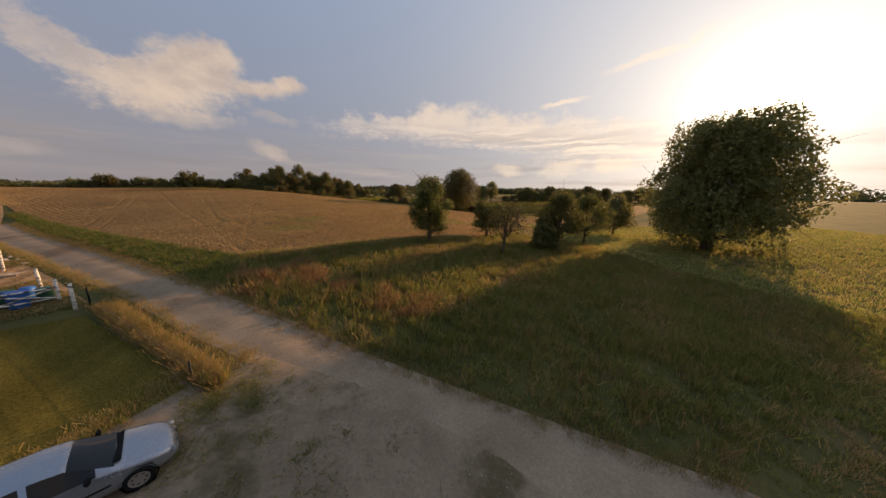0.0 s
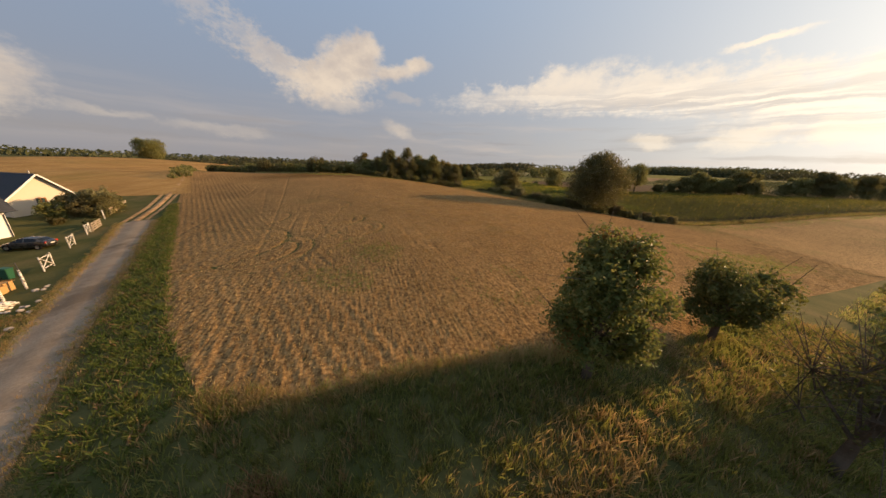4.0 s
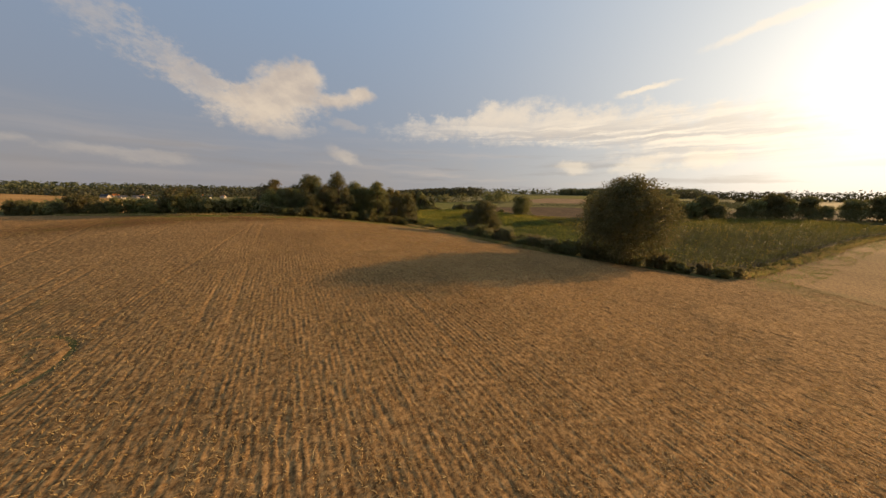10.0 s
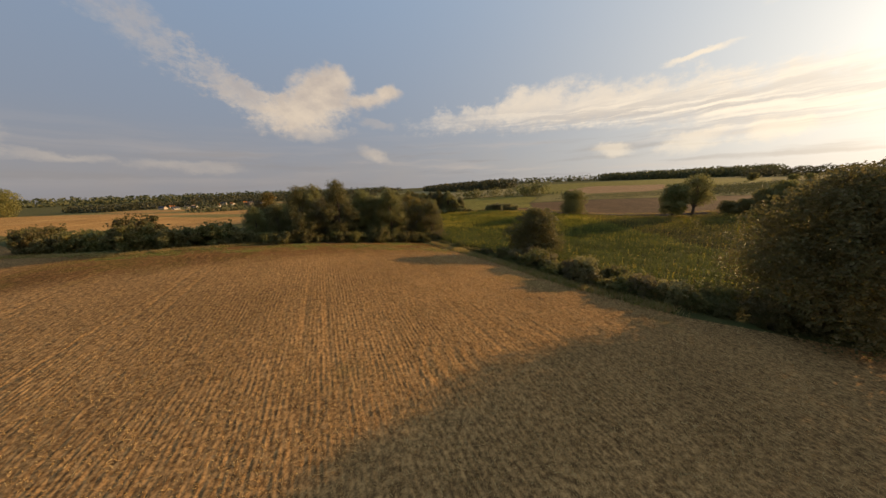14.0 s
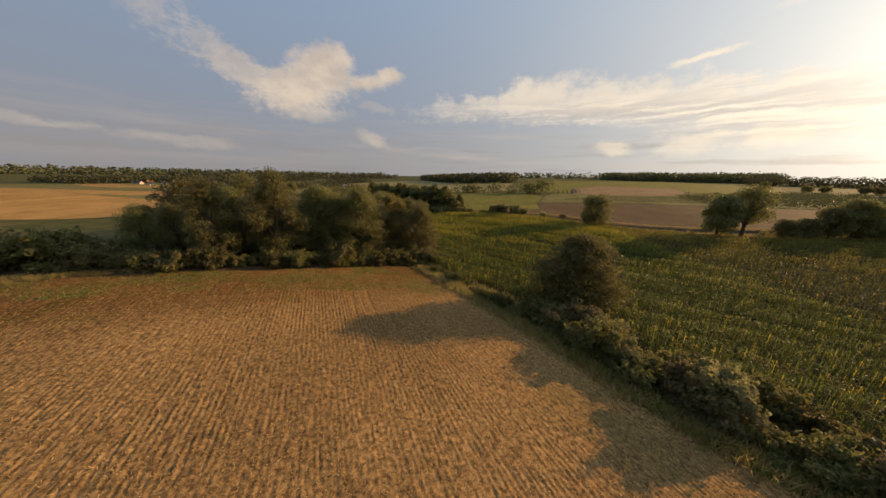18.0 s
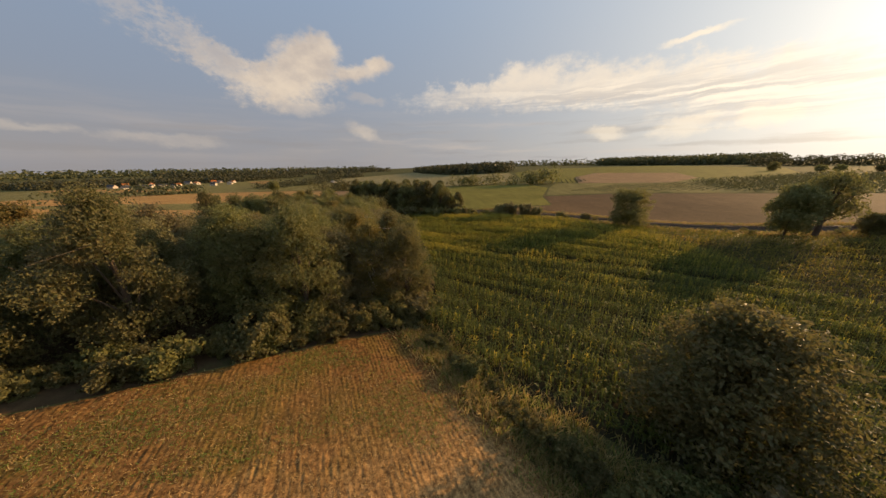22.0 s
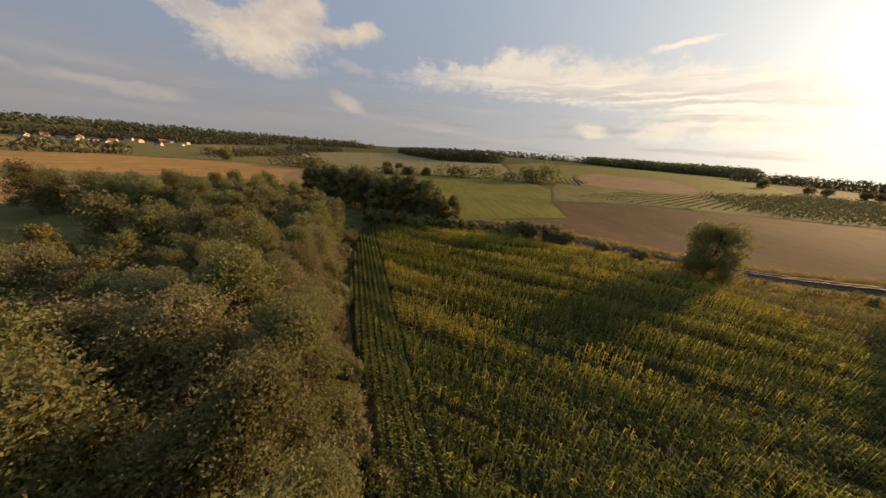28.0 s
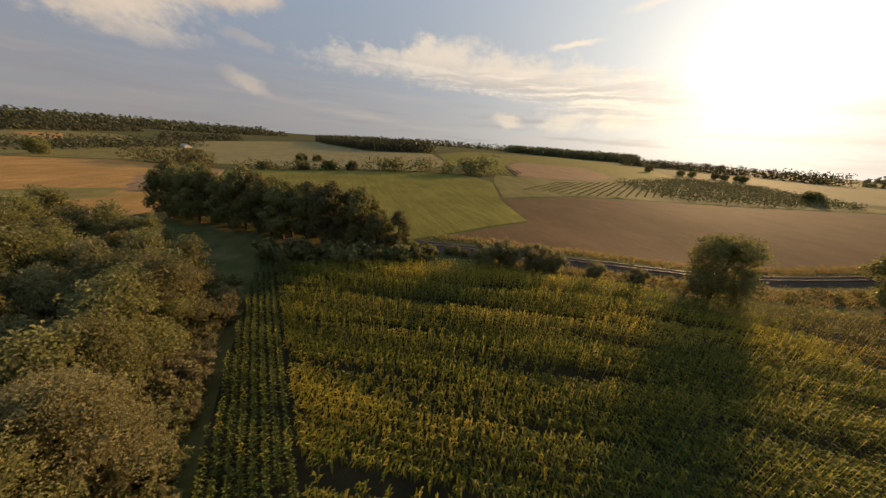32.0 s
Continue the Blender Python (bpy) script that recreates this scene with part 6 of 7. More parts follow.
for i in range(22):
    az_, d_ = (-38.5 - 0.82 * i, 560 + 300 * RNG.random()) if i < 18 else (-25.2 - 0.9 * (i - 18), 1300.0 + 30 * i)
    hx, hy = away(az_, d_)
    small_house(hx, hy, RNG.random() * 180, 8 + 4 * RNG.random(), 6 + 2 * RNG.random(), 2.8 + 1.2 * RNG.random(), (M_TILE_ORANGE, M_SLATE, M_SLATE)[i % 3], (M_BEIGE, M_CONCRETE, M_STONE)[i % 3])
small_house(-170, 590, 40, 12, 6, 2.6, M_CONCRETE, M_BEIGE)

# ---- cars ----


def car(m, label, paint, kind="hatch", length=4.2):
    """A parked car: nose towards +x, wheels on z = 0. The body is lofted through cross sections from nose to tail."""
    tails = {"hatch": ((3.05, 1.40), (3.45, 1.34), (3.95, 0.98), (4.12, 0.93)), "estate": ((3.3, 1.41), (3.78, 1.37), (4.02, 1.0), (4.12, 0.93)),
             "saloon": ((2.75, 1.39), (3.0, 1.33), (3.55, 1.0), (4.05, 0.97))}[kind]
    prof = [(0.0, 0.47), (0.06, 0.58), (0.2, 0.69), (0.55, 0.80), (1.02, 0.91), (1.12, 0.95), (1.82, 1.35), (2.25, 1.42)] + list(tails) + [(4.2, 0.80)]
    xs = np.unique(np.concatenate([np.linspace(0, 4.2, 43), [p[0] for p in prof]]))
    top = np.interp(xs, *zip(*prof))
    ker = np.array([1, 2, 1]) / 4
    top = np.convolve(np.pad(top, 1, "edge"), ker, "valid")
    wide = np.interp(xs, [0, 0.05, 0.15, 0.4, 0.9, 3.3, 3.95, 4.12, 4.2], [0.44, 0.58, 0.70, 0.80, 0.85, 0.85, 0.80, 0.74, 0.62])
    roof0, roof1 = 1.82, tails[1][0]
    belt = np.where(xs < 1.12, top - 0.05, np.where(xs > tails[2][0], top - 0.05, np.interp(xs, [1.12, 3.4, 4.2], [0.90, 0.97, 0.95])))
    belt = np.minimum(belt, top - 0.04)
    base = np.interp(xs, [0, 0.2, 0.6, 3.6, 4.0, 4.2], [0.30, 0.22, 0.19, 0.19, 0.26, 0.34])
    cab = np.clip(np.minimum((xs - 1.12) / 0.7, (tails[2][0] - xs) / max(0.2, tails[2][0] - roof1)), 0, 1)
    inner = wide * (0.86 - 0.14 * cab)
    half = [(0 * xs, base), (wide * 0.86, base), (wide * 0.97, base + 0.10), (wide, np.minimum(0.52, (base + belt) / 2)), (wide * 0.985, np.maximum(belt - 0.10, np.minimum(0.53, (base + 2 * belt) / 3))), (wide * 0.955, belt), (inner, top - 0.035 - 0.02 * cab), (inner * 0.80, top), (0 * xs, top + 0.025)]
    ring = half + [(-y, z) for y, z in half[-2:0:-1]]
    n, k = len(xs), len(ring)
    V = np.stack([np.stack([length / 2 - xs * length / 4.2, y, z], -1) for y, z in ring], 1).reshape(-1, 3)
    sets = {"body": [], "windscreen": [], "rear_window": [], "side_window": [], "side_window_far": []}
    for i in range(n - 1):
        for j in range(k):
            f = (i * k + j, i * k + (j + 1) % k, (i + 1) * k + (j + 1) % k, (i + 1) * k + j)
            mid = (xs[i] + xs[i + 1]) / 2
            key = "body"
            if j in (6, 7, 8, 9) and 1.16 < mid < roof0 - 0.02:
                key = "windscreen"
            elif j in (6, 7, 8, 9) and roof1 + 0.03 < mid < tails[2][0] - 0.05:
                key = "rear_window"
            elif j in (5, 10) and 1.42 < mid < roof1 - 0.02 and not (2.28 < mid < 2.42) and not (kind == "estate" and 3.15 < mid < 3.3):
                key = "side_window" if j == 5 else "side_window_far"
            sets[key].append(f)
    sets["body"] += [tuple(range(k))[::-1], tuple((n - 1) * k + j for j in range(k))]
    t = thing("car", m, label, "car")
    for key, faces in sets.items():
        used = sorted({v for f in faces for v in f})
        back = {v: i for i, v in enumerate(used)}
        me = mesh_of(key, V[used], [tuple(back[v] for v in f) for f in faces], [paint if key == "body" else M_CAR_GLASS], True)
        part(key.replace("_far", ""), me, t)
    def px(x):
        return length / 2 - x * length / 4.2
    for x in (0.78, 3.42):
        for s in (-1, 1):
            part("wheel_arch", pipe("wheel_arch", [(px(x), s * 0.70, 0.31), (px(x), s * 0.856, 0.31)], 0.375, M_TYRE), t)
            w = part("wheel", wheel_mesh(), t, Matrix.Translation((px(x), s * 0.80, 0.305)) @ Matrix.Rotation(radians(0 if s > 0 else 180), 4, "Z"))
            part("rim", rim_mesh(), w)
    for s in (-1, 1):
        m2 = Matrix.Translation((px(0.17), s * 0.56, 0.51)) @ Matrix.Rotation(radians(-s * 32), 4, "Z") @ Matrix.Rotation(radians(28), 4, "Y")
        part("headlight", box_mesh("headlight", 0.12, 0.34, 0.11, M_LAMP_CLEAR, 0.04), t, m2, "clear glass headlight")
        part("tail_light", box_mesh("tail_light", 0.10, 0.26, 0.22, M_LAMP_RED, 0.02), t, at(px(4.12), s * 0.62, 0.72, s * 12), "red tail light")
        part("mirror", box_mesh("mirror", 0.10, 0.2, 0.13, M_TYRE, 0.03), t, at(px(1.5), s * 0.95, 0.92))
        for x in (2.05, 2.95):
            part("door_handle", box_mesh("door_handle", 0.16, 0.03, 0.03, M_TYRE, 0.008), t, at(px(x), s * 0.855, 0.78))
        part("side_strip", box_mesh("side_strip", length * 0.42, 0.025, 0.05, M_TYRE, 0.008), t, at(px(2.1), s * 0.855, 0.50))
    part("grille", box_mesh("grille", 0.06, 0.62, 0.10, M_TYRE, 0.02), t, at(px(0.035), 0, 0.44))
    part("bumper", box_mesh("bumper", 0.10, 1.1, 0.10, M_TYRE, 0.03), t, at(px(4.2), 0, 0.40))
    part("number_plate", box_mesh("number_plate", 0.02, 0.5, 0.11, M_WHITE), t, at(px(4.235), 0, 0.62), "pale number plate")
    part("wiper_tray", box_mesh("wiper_tray", 0.16, 1.25, 0.03, M_TYRE, 0.01), t, at(px(1.08), 0, 0.945))
    return t


@functools.lru_cache(None)
def wheel_mesh():
    sec = [(0.0, 0.20), (0.07, 0.20), (0.085, 0.25), (0.08, 0.285), (0.05, 0.302), (-0.05, 0.302), (-0.08, 0.28), (-0.09, 0.2)]
    V, F, n = [], [], 24
    for i in range(n):
        a = 2 * math.pi * i / n
        V += [(r * math.cos(a), y, r * math.sin(a)) for y, r in sec]
    for i in range(n):
        for j in range(len(sec) - 1):
            o, p = i * len(sec), (i + 1) % n * len(sec)
            F.append((o + j, o + j + 1, p + j + 1, p + j))
    return mesh_of("wheel", V, F, [M_TYRE], True)


@functools.lru_cache(None)
def rim_mesh():
    V, F = [], []
    n = 21
    for y, r0, r1 in ((0.055, 0.155, 0.205),):
        for i in range(n):
            a = 2 * math.pi * i / n
            V += [(r0 * math.cos(a), y + 0.02, r0 * math.sin(a)), (r1 * math.cos(a), y + 0.03, r1 * math.sin(a))]
        F += [(2 * i, 2 * i + 1, (2 * i + 3) % (2 * n), (2 * i + 2) % (2 * n)) for i in range(n)]
    for s in range(7):
        a, w = 2 * math.pi * s / 7, 0.17
        o = len(V)
        for rr, ww, yy in ((0.0, 0.5, 0.085), (0.165, w, 0.075)):
            V += [(rr * math.cos(a) - ww * 0.15 * math.sin(a), yy, rr * math.sin(a) + ww * 0.15 * math.cos(a)), (rr * math.cos(a) + ww * 0.15 * math.sin(a), yy, rr * math.sin(a) - ww * 0.15 * math.cos(a))]
        F.append((o, o + 1, o + 3, o + 2))
    return mesh_of("rim", V, F, [M_STEEL])


def car_from(rear, nose, label, paint, kind, length=4.2, tilt=0.0):
    cx, cy = (rear[0] + nose[0]) / 2, (rear[1] + nose[1]) / 2
    ang = math.degrees(math.atan2(nose[1] - rear[1], nose[0] - rear[0]))
    return car(at(cx, cy, gz(cx, cy) + 0.06 + tilt, ang), label, paint, kind, length)


car_from((-10.1, 6.2), (-6.2, 8.3), "silver hatchback parked at the edge of the lawn", M_SILVER, "hatch", 4.25)
car_from((-7.2, 3.2), (-3.3, 4.6), "dark car parked beside the silver hatchback", M_BLACK_PAINT, "hatch", 4.1)
car_from((-24.4, 19.4), (-21.0, 22.2), "blue estate car parked in the sandy yard", M_BLUE_PAINT, "estate", 4.4)
car_from((-50.9, 42.6), (-56.1, 41.3), "dark blue saloon parked before the white house", M_NAVY_PAINT, "saloon", 4.7)
car_from((-49.9, 46.9), (-54.1, 45.3), "dark grey-brown hatchback parked before the white house", M_BLACK_PAINT, "hatch", 4.2)

# ---- fences and posts ----


def birch_post(x, y, h=1.35, lean=(0.0, 0.0), r=0.085, parent=None):
    V, F = limb([(0, 0, -0.3), (lean[0] * 0.5, lean[1] * 0.5, h * 0.5), (lean[0], lean[1], h)], [r, r * 0.95, r * 0.88], 9)
    me = mesh_of("fence_post", V, F + [tuple(range(18, 27))], [M_BIRCH], True)
    ob = new("fence_post", me)
    ob.location = (x, y, gz(x, y))
    return tagged(ob, "birch log fence post with white flaking bark", "post", "birch posts along the track")


for x, y, h in ((-16.5, 19.7, 1.6), (-18.3, 21.3, 1.4), (-20.9, 23.7, 1.5), (-27.6, 29.7, 1.75), (-32.0, 33.2, 1.6), (-32.6, 34.0, 1.9), (-36.0, 36.8, 1.7), (-60.6, 59.3, 1.5)):
    birch_post(x, y, h, (RNG.normal() * 0.06, RNG.normal() * 0.06))


def wooden_gate(x, y, heading, w=2.0, h=1.5, label="rough birch pole gate with crossed braces"):
    g = thing("pole_gate", at(x, y, gz(x, y), heading), label, "gate", "gates along the track")
    poles = [((0, 0, -0.3), (0, 0.03, h)), ((w, 0, -0.3), (w, -0.04, h)), ((0, 0, 0.25), (w, 0, 0.3)), ((0, 0, h - 0.2), (w, 0, h - 0.15)), ((0, 0.03, 0.25), (w, 0.03, h - 0.2)), ((0, -0.03, h - 0.2), (w, -0.03, 0.25))]
    for i, (a, b) in enumerate(poles):
        V, F = limb([a, b], [0.06 if i < 2 else 0.04] * 2, 7)
        part("pole" if i < 4 else "brace", mesh_of("pole", V, F, [M_BIRCH], True), g)


wooden_gate(-40.1, 40.2, 130, 1.7)
wooden_gate(-47.2, 46.5, 135, 1.8)
wooden_gate(-52.5, 51.6, 135, 1.6)
wooden_gate(-18.3, 21.3, 222, 2.2, 1.1, "low birch rail gate beside the bins")


def board_fence(x, y, heading, w, n=4, h=1.3):
    f = thing("board_fence", at(x, y, gz(x, y), heading), "weathered wooden fence of horizontal boards", "fence")
    for k in range(int(w / 2) + 1):
        part("post", box_mesh("post", 0.12, 0.12, h + 0.4, M_WOOD_GREY, 0.01), f, at(k * 2.0, 0, -0.4))
    for k in range(n):
        part("board", box_mesh("board", w, 0.04, 0.18, M_WOOD_GREY, 0.008), f, at(w / 2, -0.09, 0.2 + k * 0.3))


board_fence(-62.5, 61.5, 134, 12)
board_fence(-53.5, 52.9, 134, 4)


def wire_fence(line, h, label, gap=3.0, mat=None, wires=5):
    f = thing("wire_fence", at(*line[0], gz(*line[0])), label, "fence")
    o = Vector((line[0][0], line[0][1], gz(*line[0])))
    P = np.array(line, float)
    d = np.r_[0, np.cumsum(np.hypot(*np.diff(P, axis=0).T))]
    ts = np.linspace(0, d[-1], max(2, int(d[-1] / gap) + 1))
    pts = [Vector((np.interp(t, d, P[:, 0]), np.interp(t, d, P[:, 1]), 0)) for t in ts]
    for p in pts:
        p.z = gz(p.x, p.y)
        part("post", box_mesh("post", 0.06, 0.06, h + 0.35, mat or M_DARK_METAL, 0.006), f, Matrix.Translation(p - o + Vector((0, 0, -0.3))))
    for k in range(wires):
        zz = 0.1 + (h - 0.15) * k / (wires - 1)
        V, F = limb([p - o + Vector((0, 0, zz)) for p in pts], [0.007] * len(pts), 4)
        part("wire", mesh_of("wire", V, F, [M_DARK_METAL]), f)


wire_fence([(-15.6, 19.4), (-18.6, 18.3), (-21.8, 17.4), (-24.2, 16.6), (-33, 14.0)], 1.35, "thin wire mesh fence on dark metal posts")
wire_fence([(-15.6, 19.4), (-12.4, 16.3), (-9.6, 13.6), (-7.3, 11.3)], 0.9, "low wire fence along the lawn", 6.0)
wire_fence([(-41.0, 39.2), (-45.5, 38.0), (-50.0, 37.0), (-56.0, 36.2)], 1.3, "wire fence between the two houses", 3.2)

# ---- yard clutter ----


def walkway():
    w = thing("plank_walkway", at(-32.5, 28.4, gz(-32.5, 28.4) + 0.03), "walkway of grey planks and pallets over the yard", "planks")
    run = [(-37.6, 27.6, -2), (-35.4, 28.1, 4), (-33.2, 28.3, 2), (-31.0, 28.5, 1)]
    for x, y, a in run:
        for k in range(4):
            m = Matrix.Translation((x + 32.5, y - 28.4 + (k - 1.5) * 0.24, gz(x, y) - gz(-32.5, 28.4) + 0.03 + 0.01 * k)) @ Matrix.Rotation(radians(a + RNG.normal()), 4, "Z")
            part("plank", box_mesh("plank", 2.25, 0.21, 0.05, M_WOOD_GREY, 0.006), w, m)
    for x, y, a in ((-28.9, 29.3, 14), (-27.6, 28.3, -8), (-26.0, 28.0, 12)):
        p = thing("pallet", at(x, y, gz(x, y) + 0.03, a), "flat weathered wooden pallet lying in the yard", "pallet", "pallets in the yard")
        for k in range(7):
            part("slat", box_mesh("slat", 0.14, 1.1, 0.03, M_WOOD_GREY), p, at(-0.6 + 0.2 * k, 0, 0.12))
        for k in (-0.45, 0, 0.45):
            part("bearer", box_mesh("bearer", 1.35, 0.1, 0.115, M_WOOD_GREY), p, at(0, k, 0.0))


walkway()


def wheelie_bin(x, y, spin, mat, label):
    b = thing("wheelie_bin", at(x, y, gz(x, y), spin), label, "bin", "bins beside the fence")
    me = box_mesh("body", 0.72, 0.58, 1.0, mat, 0.03)
    for v in me.vertices:
        k = 0.78 + 0.22 * v.co.z
        v.co.x, v.co.y = v.co.x * k, v.co.y * k
    part("body", me, b)
    part("lid", box_mesh("lid", 0.78, 0.64, 0.08, mat, 0.03), b, Matrix.Translation((0, 0, 1.0)) @ Matrix.Rotation(radians(4), 4, "Y"))
    part("handle", pipe("handle", [(-0.42, -0.22, 0.98), (-0.46, 0, 1.0), (-0.42, 0.22, 0.98)], 0.02, mat), b)
    for s in (-1, 1):
        part("wheel", pipe("wheel", [(-0.26, s * 0.22, 0.1), (-0.26, s * 0.29, 0.1)], 0.1, M_TYRE), b)


wheelie_bin(-43.0, 37.2, 20, M_BIN_YELLOW, "bright yellow wheelie bin")
wheelie_bin(-42.0, 37.9, 25, M_BIN_BLUE, "dark blue wheelie bin")
wheelie_bin(-41.2, 38.6, 15, M_BIN_GREEN, "dark green wheelie bin")
wheelie_bin(-20.3, 21.0, 30, M_BIN_GREEN, "dark green bin beside the blue car")
wheelie_bin(-19.5, 20.7, 60, M_BIN_BLUE, "blue plastic bin by the birch gate")


def barrel(x, y, mat, label, r=0.3, h=0.9):
    prof = [(0, r * 0.9), (0.05, r), (h * 0.33, r * 1.03), (h * 0.36, r * 1.08), (h * 0.4, r * 1.03), (h * 0.66, r * 1.03), (h * 0.69, r * 1.08), (h * 0.73, r * 1.03), (h * 0.97, r), (h, r * 0.92), (h, 0.01)]
    V = [(q * math.cos(i * math.pi / 9), q * math.sin(i * math.pi / 9), z) for z, q in prof for i in range(18)]
    F = [(a * 18 + i, a * 18 + (i + 1) % 18, a * 18 + 18 + (i + 1) % 18, a * 18 + 18 + i) for a in range(len(prof) - 1) for i in range(18)]
    ob = new("barrel", mesh_of("barrel", V, F, [mat], True))
    ob.location = (x, y, gz(x, y))
    tagged(ob, label, "barrel")


barrel(-19.0, 21.5, M_BIN_GREEN, "green plastic barrel beside the gate")
barrel(-20.0, 21.9, M_BIN_BLUE, "blue plastic barrel beside the car")


def lump(name, x, y, r, mat, label, category, squash=0.7, seed=1, lift=0.0):
    """An uneven stone, sack or heap."""
    bm = bmesh.new()
    bmesh.ops.create_icosphere(bm, subdivisions=3, radius=r)
    rng = np.random.default_rng(seed)
    ks = rng.normal(size=(5, 3)) * 1.6 / r
    for v in bm.verts:
        f = 1 + 0.13 * sum(math.sin(Vector(k).dot(v.co) + i) for i, k in enumerate(ks)) / 2
        v.co = Vector((v.co.x * f, v.co.y * f, v.co.z * f * squash))
    me = bpy.data.meshes.new(name)
    bm.to_mesh(me)
    bm.free()
    me.materials.append(mat)
    ob = new(name, me)
    ob.location = (x, y, gz(x, y) + r * squash * 0.55 + lift)
    return tagged(ob, label, category)


for i, (x, y, r, mt, lb) in enumerate(((-38.6, 36.0, 0.75, M_SACK, "grey-white filled sack in the yard"), (-37.9, 35.2, 0.6, M_SACK, "pale plastic sack beside the bins"), (-39.3, 35.3, 0.6, M_SACK, "crumpled grey sack on the grass"))):
    lump("sack", x, y, r, mt, lb, "sack", 0.85, 20 + i)
for x, y, s in ((-37.4, 36.3, 0.9), (-36.9, 35.7, 0.75)):
    b = thing("carton", at(x, y, gz(x, y), 30 * s), "tan cardboard carton standing in the yard", "box")
    part("body", box_mesh("body", s, s * 0.85, s * 0.9, M_CARD, 0.01), b)
    for k in (-1, 1):
        part("flap", box_mesh("flap", s * 0.95, s * 0.42, 0.015, M_CARD), b, Matrix.Translation((0, k * s * 0.52, s * 0.9)) @ Matrix.Rotation(k * radians(-28), 4, "X"))
pile = thing("log_pile", at(-33.5, 33.4, gz(-33.5, 33.4), 20), "heap of thin birch logs by the fence", "logs")
for i in range(16):
    row, col = (i % 6, 0) if i < 6 else ((i - 6) % 5, 1) if i < 11 else (i - 11, 2)
    V, F = limb([(-1.3 + RNG.normal() * 0.15, 0, 0), (0, RNG.normal() * 0.04, 0.02), (1.3 + RNG.normal() * 0.15, 0, 0)], [0.11, 0.1, 0.09], 8)
    part("log", mesh_of("log", V, F + [tuple(range(8)), tuple(range(16, 24))], [M_BIRCH], True), pile,
         Matrix.Translation((0, (row - 2.5) * 0.24 + col * 0.1, 0.1 + col * 0.19)) @ Matrix.Rotation(RNG.normal() * 0.12, 4, "Z"))
for i, (x, y, r) in enumerate(((-15.8, 8.2, 0.28), (-16.3, 8.0, 0.2), (-16.9, 8.4, 0.22), (-15.9, 8.8, 0.15))):
    lump("garden_stone", x, y, r, M_STONE, "rounded pinkish garden stone on the lawn", "stone", 0.7, 40 + i)
rng_c = np.random.default_rng(21)
V, F = blades(rng_c, np.array([-16.2, -16.4, -16.0]), np.array([8.5, 8.7, 8.9]), 26, 0.4, 0.03, 0.5, 0.12)
stuff("yellow_flowers", V, F, [M_FLOWER], "yellow flowering plant among the stones")
x, y = scatter(rng_c, [(-36, 33.0), (-27.5, 30.2), (-26.8, 31.2), (-35, 38.0)], 160)
for n_, (xx, yy) in enumerate(zip(x[:26], y[:26])):
    lump("rubble_stone", xx, yy, 0.08 + 0.12 * rng_c.random(), M_STONE, "pale rubble stone beside the track", "stone", 0.6, n_)


def pebbles(name, poly, count, size, label, mat):
    rng = np.random.default_rng(count)
    x, y = scatter(rng, poly, count)
    n = len(x)
    s = size * (0.4 + rng.random(n) ** 2)[:, None]
    c = np.stack([x, y, ground(x, y) + 0.055], -1)
    a = rng.random(n) * 6.3
    u, w = np.stack([np.cos(a), np.sin(a), 0 * a], -1), np.stack([-np.sin(a), np.cos(a), 0 * a], -1)
    P = np.stack([c + u * s, c + w * s * 0.8, c - u * s * 0.9, c - w * s * 0.7, c + np.array([0, 0, 1]) * s * 0.35], 1).reshape(-1, 3)
    I = np.arange(n)[:, None] * 5
    F = np.concatenate([I + np.array(q) for q in ((0, 1, 4), (1, 2, 4), (2, 3, 4), (3, 0, 4))])
    stuff(name, P, F, [mat], label)


pebbles("gravel_stones", [(-7.6, 11.4), (-2.0, 10.2), (3.0, 5.4), (6, -1), (-6, -4), (-10, 3), (-7.5, 8.0)], 3500, 0.03, "loose grey stones on the parking spot", M_STONE_GREY)
pebbles("track_gravel", [(10.3, 2.4), (3, 8.4), (-4.2, 15), (-19.9, 29.5), (-21.5, 26.5), (-9.7, 15.5), (-1.5, 9.2), (2.5, 4.6), (7, -4), (15, -3)], 6000, 0.022, "loose pale gravel on the track", M_STONE)

# rusty weeds in the meadow
wx = np.array([-7.8, -3.9, -4.1, -7.3, 0.8, 3.7, -7.4, -4.2, -6.0, -8.9, 1.6, -5.2, 2.6, -1.8])
wy = np.array([21.8, 20.2, 21.9, 19.6, 16.0, 15.6, 21.4, 21.5, 22.9, 22.4, 17.2, 24.0, 14.6, 18.4])
rw = np.random.default_rng(23)
X = np.repeat(wx, 9) + rw.normal(size=126) * 0.5
Y = np.repeat(wy, 9) + rw.normal(size=126) * 0.5
V, F = blades(rw, X, Y, 34, 0.75, 0.013, 0.3, 0.22)
stuff("dock_weeds", V, F, [M_WEED], "rusty brown dock and seed stalks")

# ---- railway ----
RAIL = [(-30, 268), (-8, 243), (18.6, 225), (42.5, 210.6), (69, 202), (100, 194.5), (130, 186.5), (165, 178), (220, 165), (330, 138)]


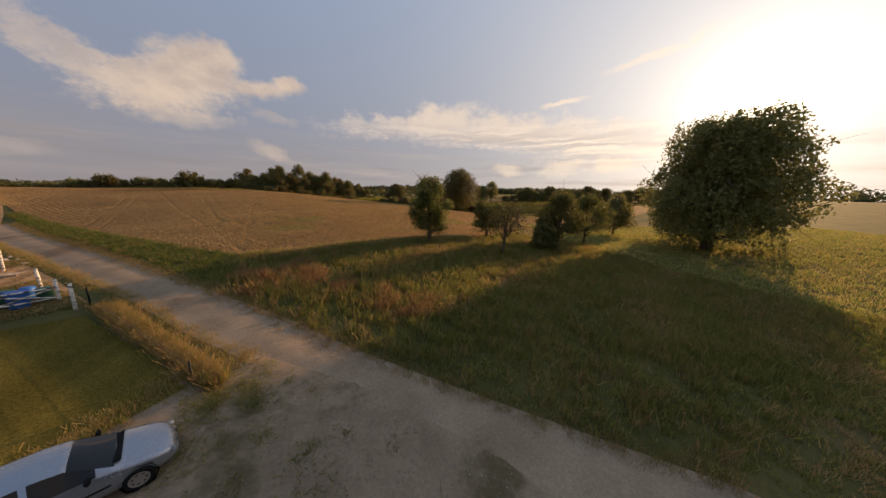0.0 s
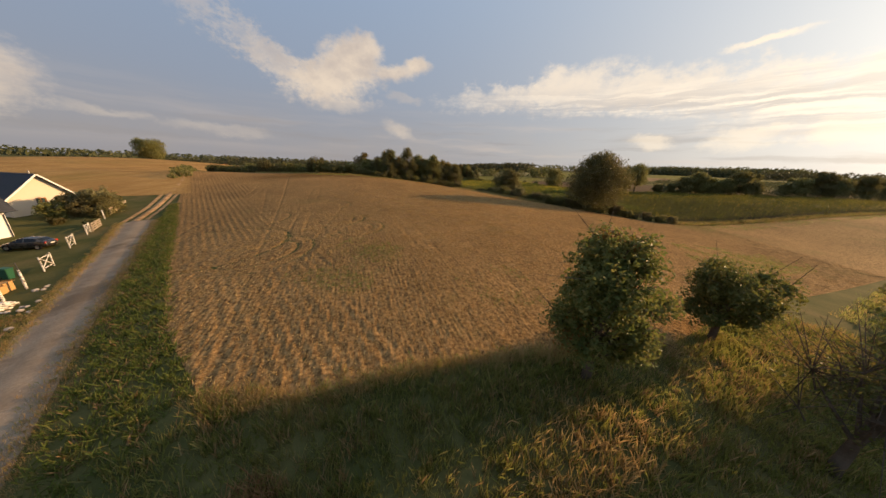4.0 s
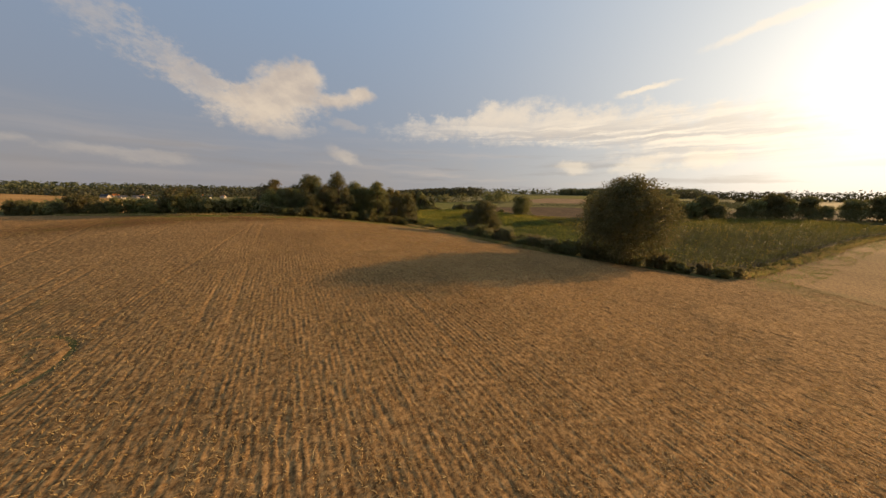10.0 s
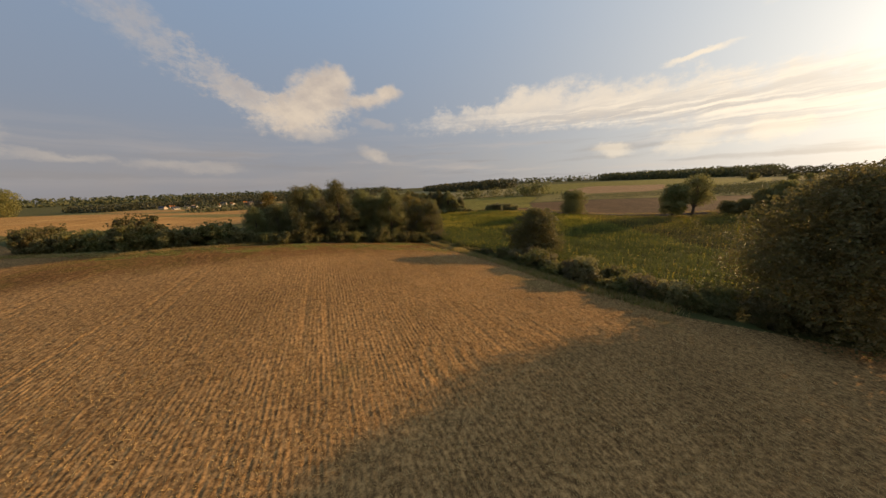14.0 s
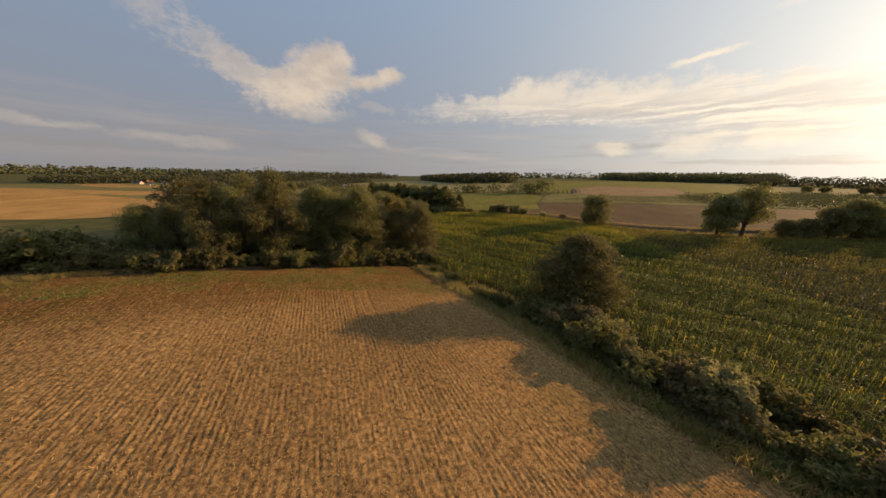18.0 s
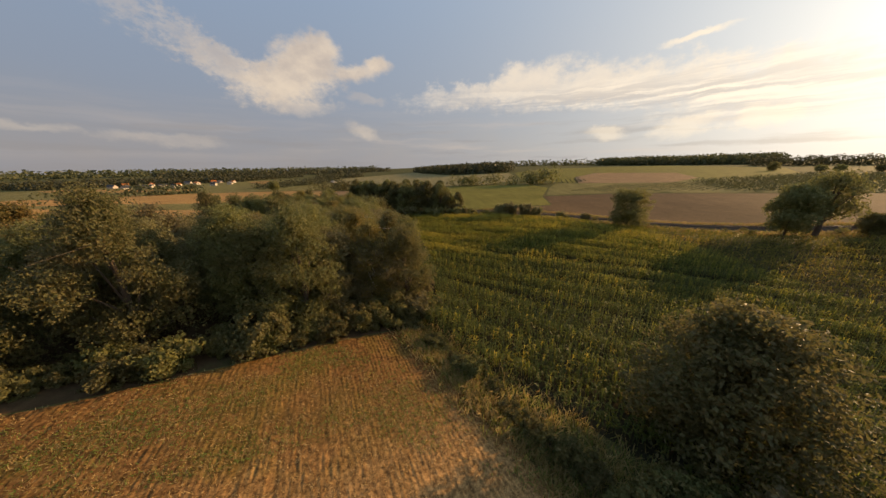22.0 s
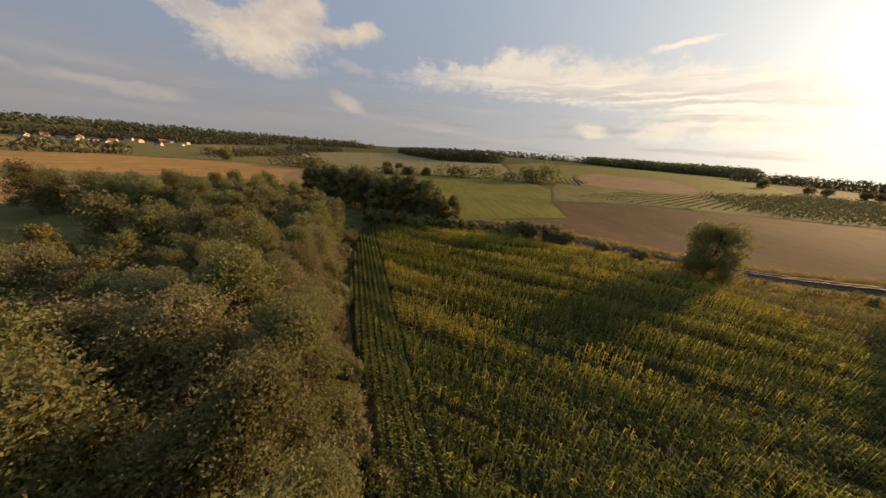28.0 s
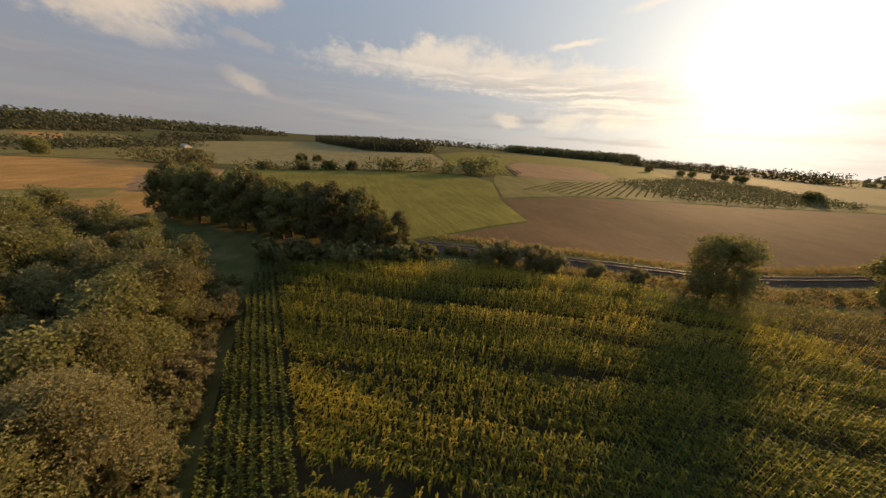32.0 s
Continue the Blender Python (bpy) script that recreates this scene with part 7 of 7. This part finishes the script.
def railway():
    P = np.array(RAIL, float)
    d = np.r_[0, np.cumsum(np.hypot(*np.diff(P, axis=0).T))]
    t = np.arange(0, d[-1], 0.65)
    line = np.stack([np.interp(t, d, P[:, 0]), np.interp(t, d, P[:, 1])], -1)
    ker = np.ones(31) / 31
    line = np.stack([np.convolve(np.pad(line[:, i], 15, "edge"), ker, "valid") for i in (0, 1)], -1)
    tan = unit(np.gradient(line, axis=0))
    nor = np.stack([-tan[:, 1], tan[:, 0]], -1)
    z = ground(line[:, 0], line[:, 1]) + 0.55

    def ribbon(name, offs, mat, label):
        q = np.stack([np.concatenate([line + nor * o, (z + h)[:, None]], -1) for o, h in offs], 1)
        m = len(offs)
        I = np.arange(len(line) * m).reshape(len(line), m)
        F = np.stack([I[:-1, :-1], I[:-1, 1:], I[1:, 1:], I[1:, :-1]], -1).reshape(-1, 4)
        return mesh_of(name, q.reshape(-1, 3), F, [mat])
    r = tagged(new("railway"), "single railway line on a low gravel bank", "railway", kind="structure")
    part("ballast", ribbon("ballast", [(-2.5, -0.6), (-1.35, -0.05), (1.35, -0.05), (2.5, -0.6)], M_BALLAST, ""), r, None, "grey-brown stone ballast")
    for s in (-0.75, 0.75):
        part("rail", ribbon("rail", [(s - 0.06, 0.1), (s - 0.04, 0.25), (s + 0.04, 0.25), (s + 0.06, 0.1)], M_RAIL, ""), r, None, "polished steel rail")
    u, w = np.concatenate([nor, 0 * nor[:, :1]], -1) * 1.25, np.concatenate([tan, 0 * tan[:, :1]], -1) * 0.13
    c = np.concatenate([line, (z + 0.08)[:, None]], -1)
    top = np.stack([c - u - w, c + u - w, c + u + w, c - u + w], 1)
    low = top - np.array([0, 0, 0.2])
    V = np.concatenate([top, low], 1).reshape(-1, 3)
    I = np.arange(len(line))[:, None] * 8
    F = np.concatenate([I + np.array(q) for q in ((0, 1, 2, 3), (0, 4, 5, 1), (2, 6, 7, 3), (1, 5, 6, 2), (3, 7, 4, 0))])
    sl = part("sleepers", mesh_of("sleepers", V, F, [M_BARK]), r, None, "dark wooden sleepers")
    tagged(sl, kind="stuff")


railway()
rg = np.random.default_rng(31)
for line, step, jit, nm, lb in (([(26, 214), (44, 205), (62, 199), (80, 192.5), (100, 187), (130, 179.5), (165, 171.5), (225, 158)], 0.045, 1.6, "railside_grass", "tall golden dry grass beside the railway"),
                                ([(22, 230), (45, 216.5), (70, 207.5), (100, 199.5), (130, 191.5), (165, 183), (225, 169)], 0.06, 1.1, "field_edge_grass", "dry grass between railway and brown field"),
                                ([(27, 105.5), (21.2, 111.2), (17.0, 116.2), (13.6, 122.4), (8.8, 129.9), (3, 138.6), (-2, 146)], 0.016, 0.75, "hedge_grass", "tall dry grass in the field hedge"),
                                ([(31, 108), (24, 116), (18, 124), (11, 132.5), (5, 139), (0.5, 145)], 0.022, 1.3, "bramble_grass", "rank grass between brambles and maize"),
                                ([(60, 94.6), (90, 104.2), (141, 118.2), (200, 131.8)], 0.04, 0.6, "maize_margin_grass", "rough grass along the edge of the maize")):
    x, y = along_line(line, step, rg, jit)
    V, F = blades(rg, x, y, 5, 0.8, 0.035, 0.35, 0.25)
    stuff(nm, V, F, [M_BLADE_DRY, M_BLADE], lb, np.repeat(rg.random(len(x)) < 0.4, 5).astype(np.int32))

# garden shrubs by the houses
for x, y, s, k, lb in ((-66.5, 60.5, 1.3, 3, "grey-green shrub beside the beige house"), (-64.5, 62.0, 1.45, 3, "bushy juniper by the board fence"), (-68.5, 59.0, 1.2, 1, "dark green garden shrub"),
                       (-62.5, 60.0, 0.8, 1, "low clipped garden shrub"), (-63.5, 55.5, 0.55, 0, "small brown-leaved shrub in the garden"), (-57.5, 55.5, 0.5, 1, "low round shrub beside the drive"), (-66.8, 64.0, 1.5, 1, "dense shrub at the garden corner")):
    place(shrubs[k], x, y, x, s, 0.95, lb)
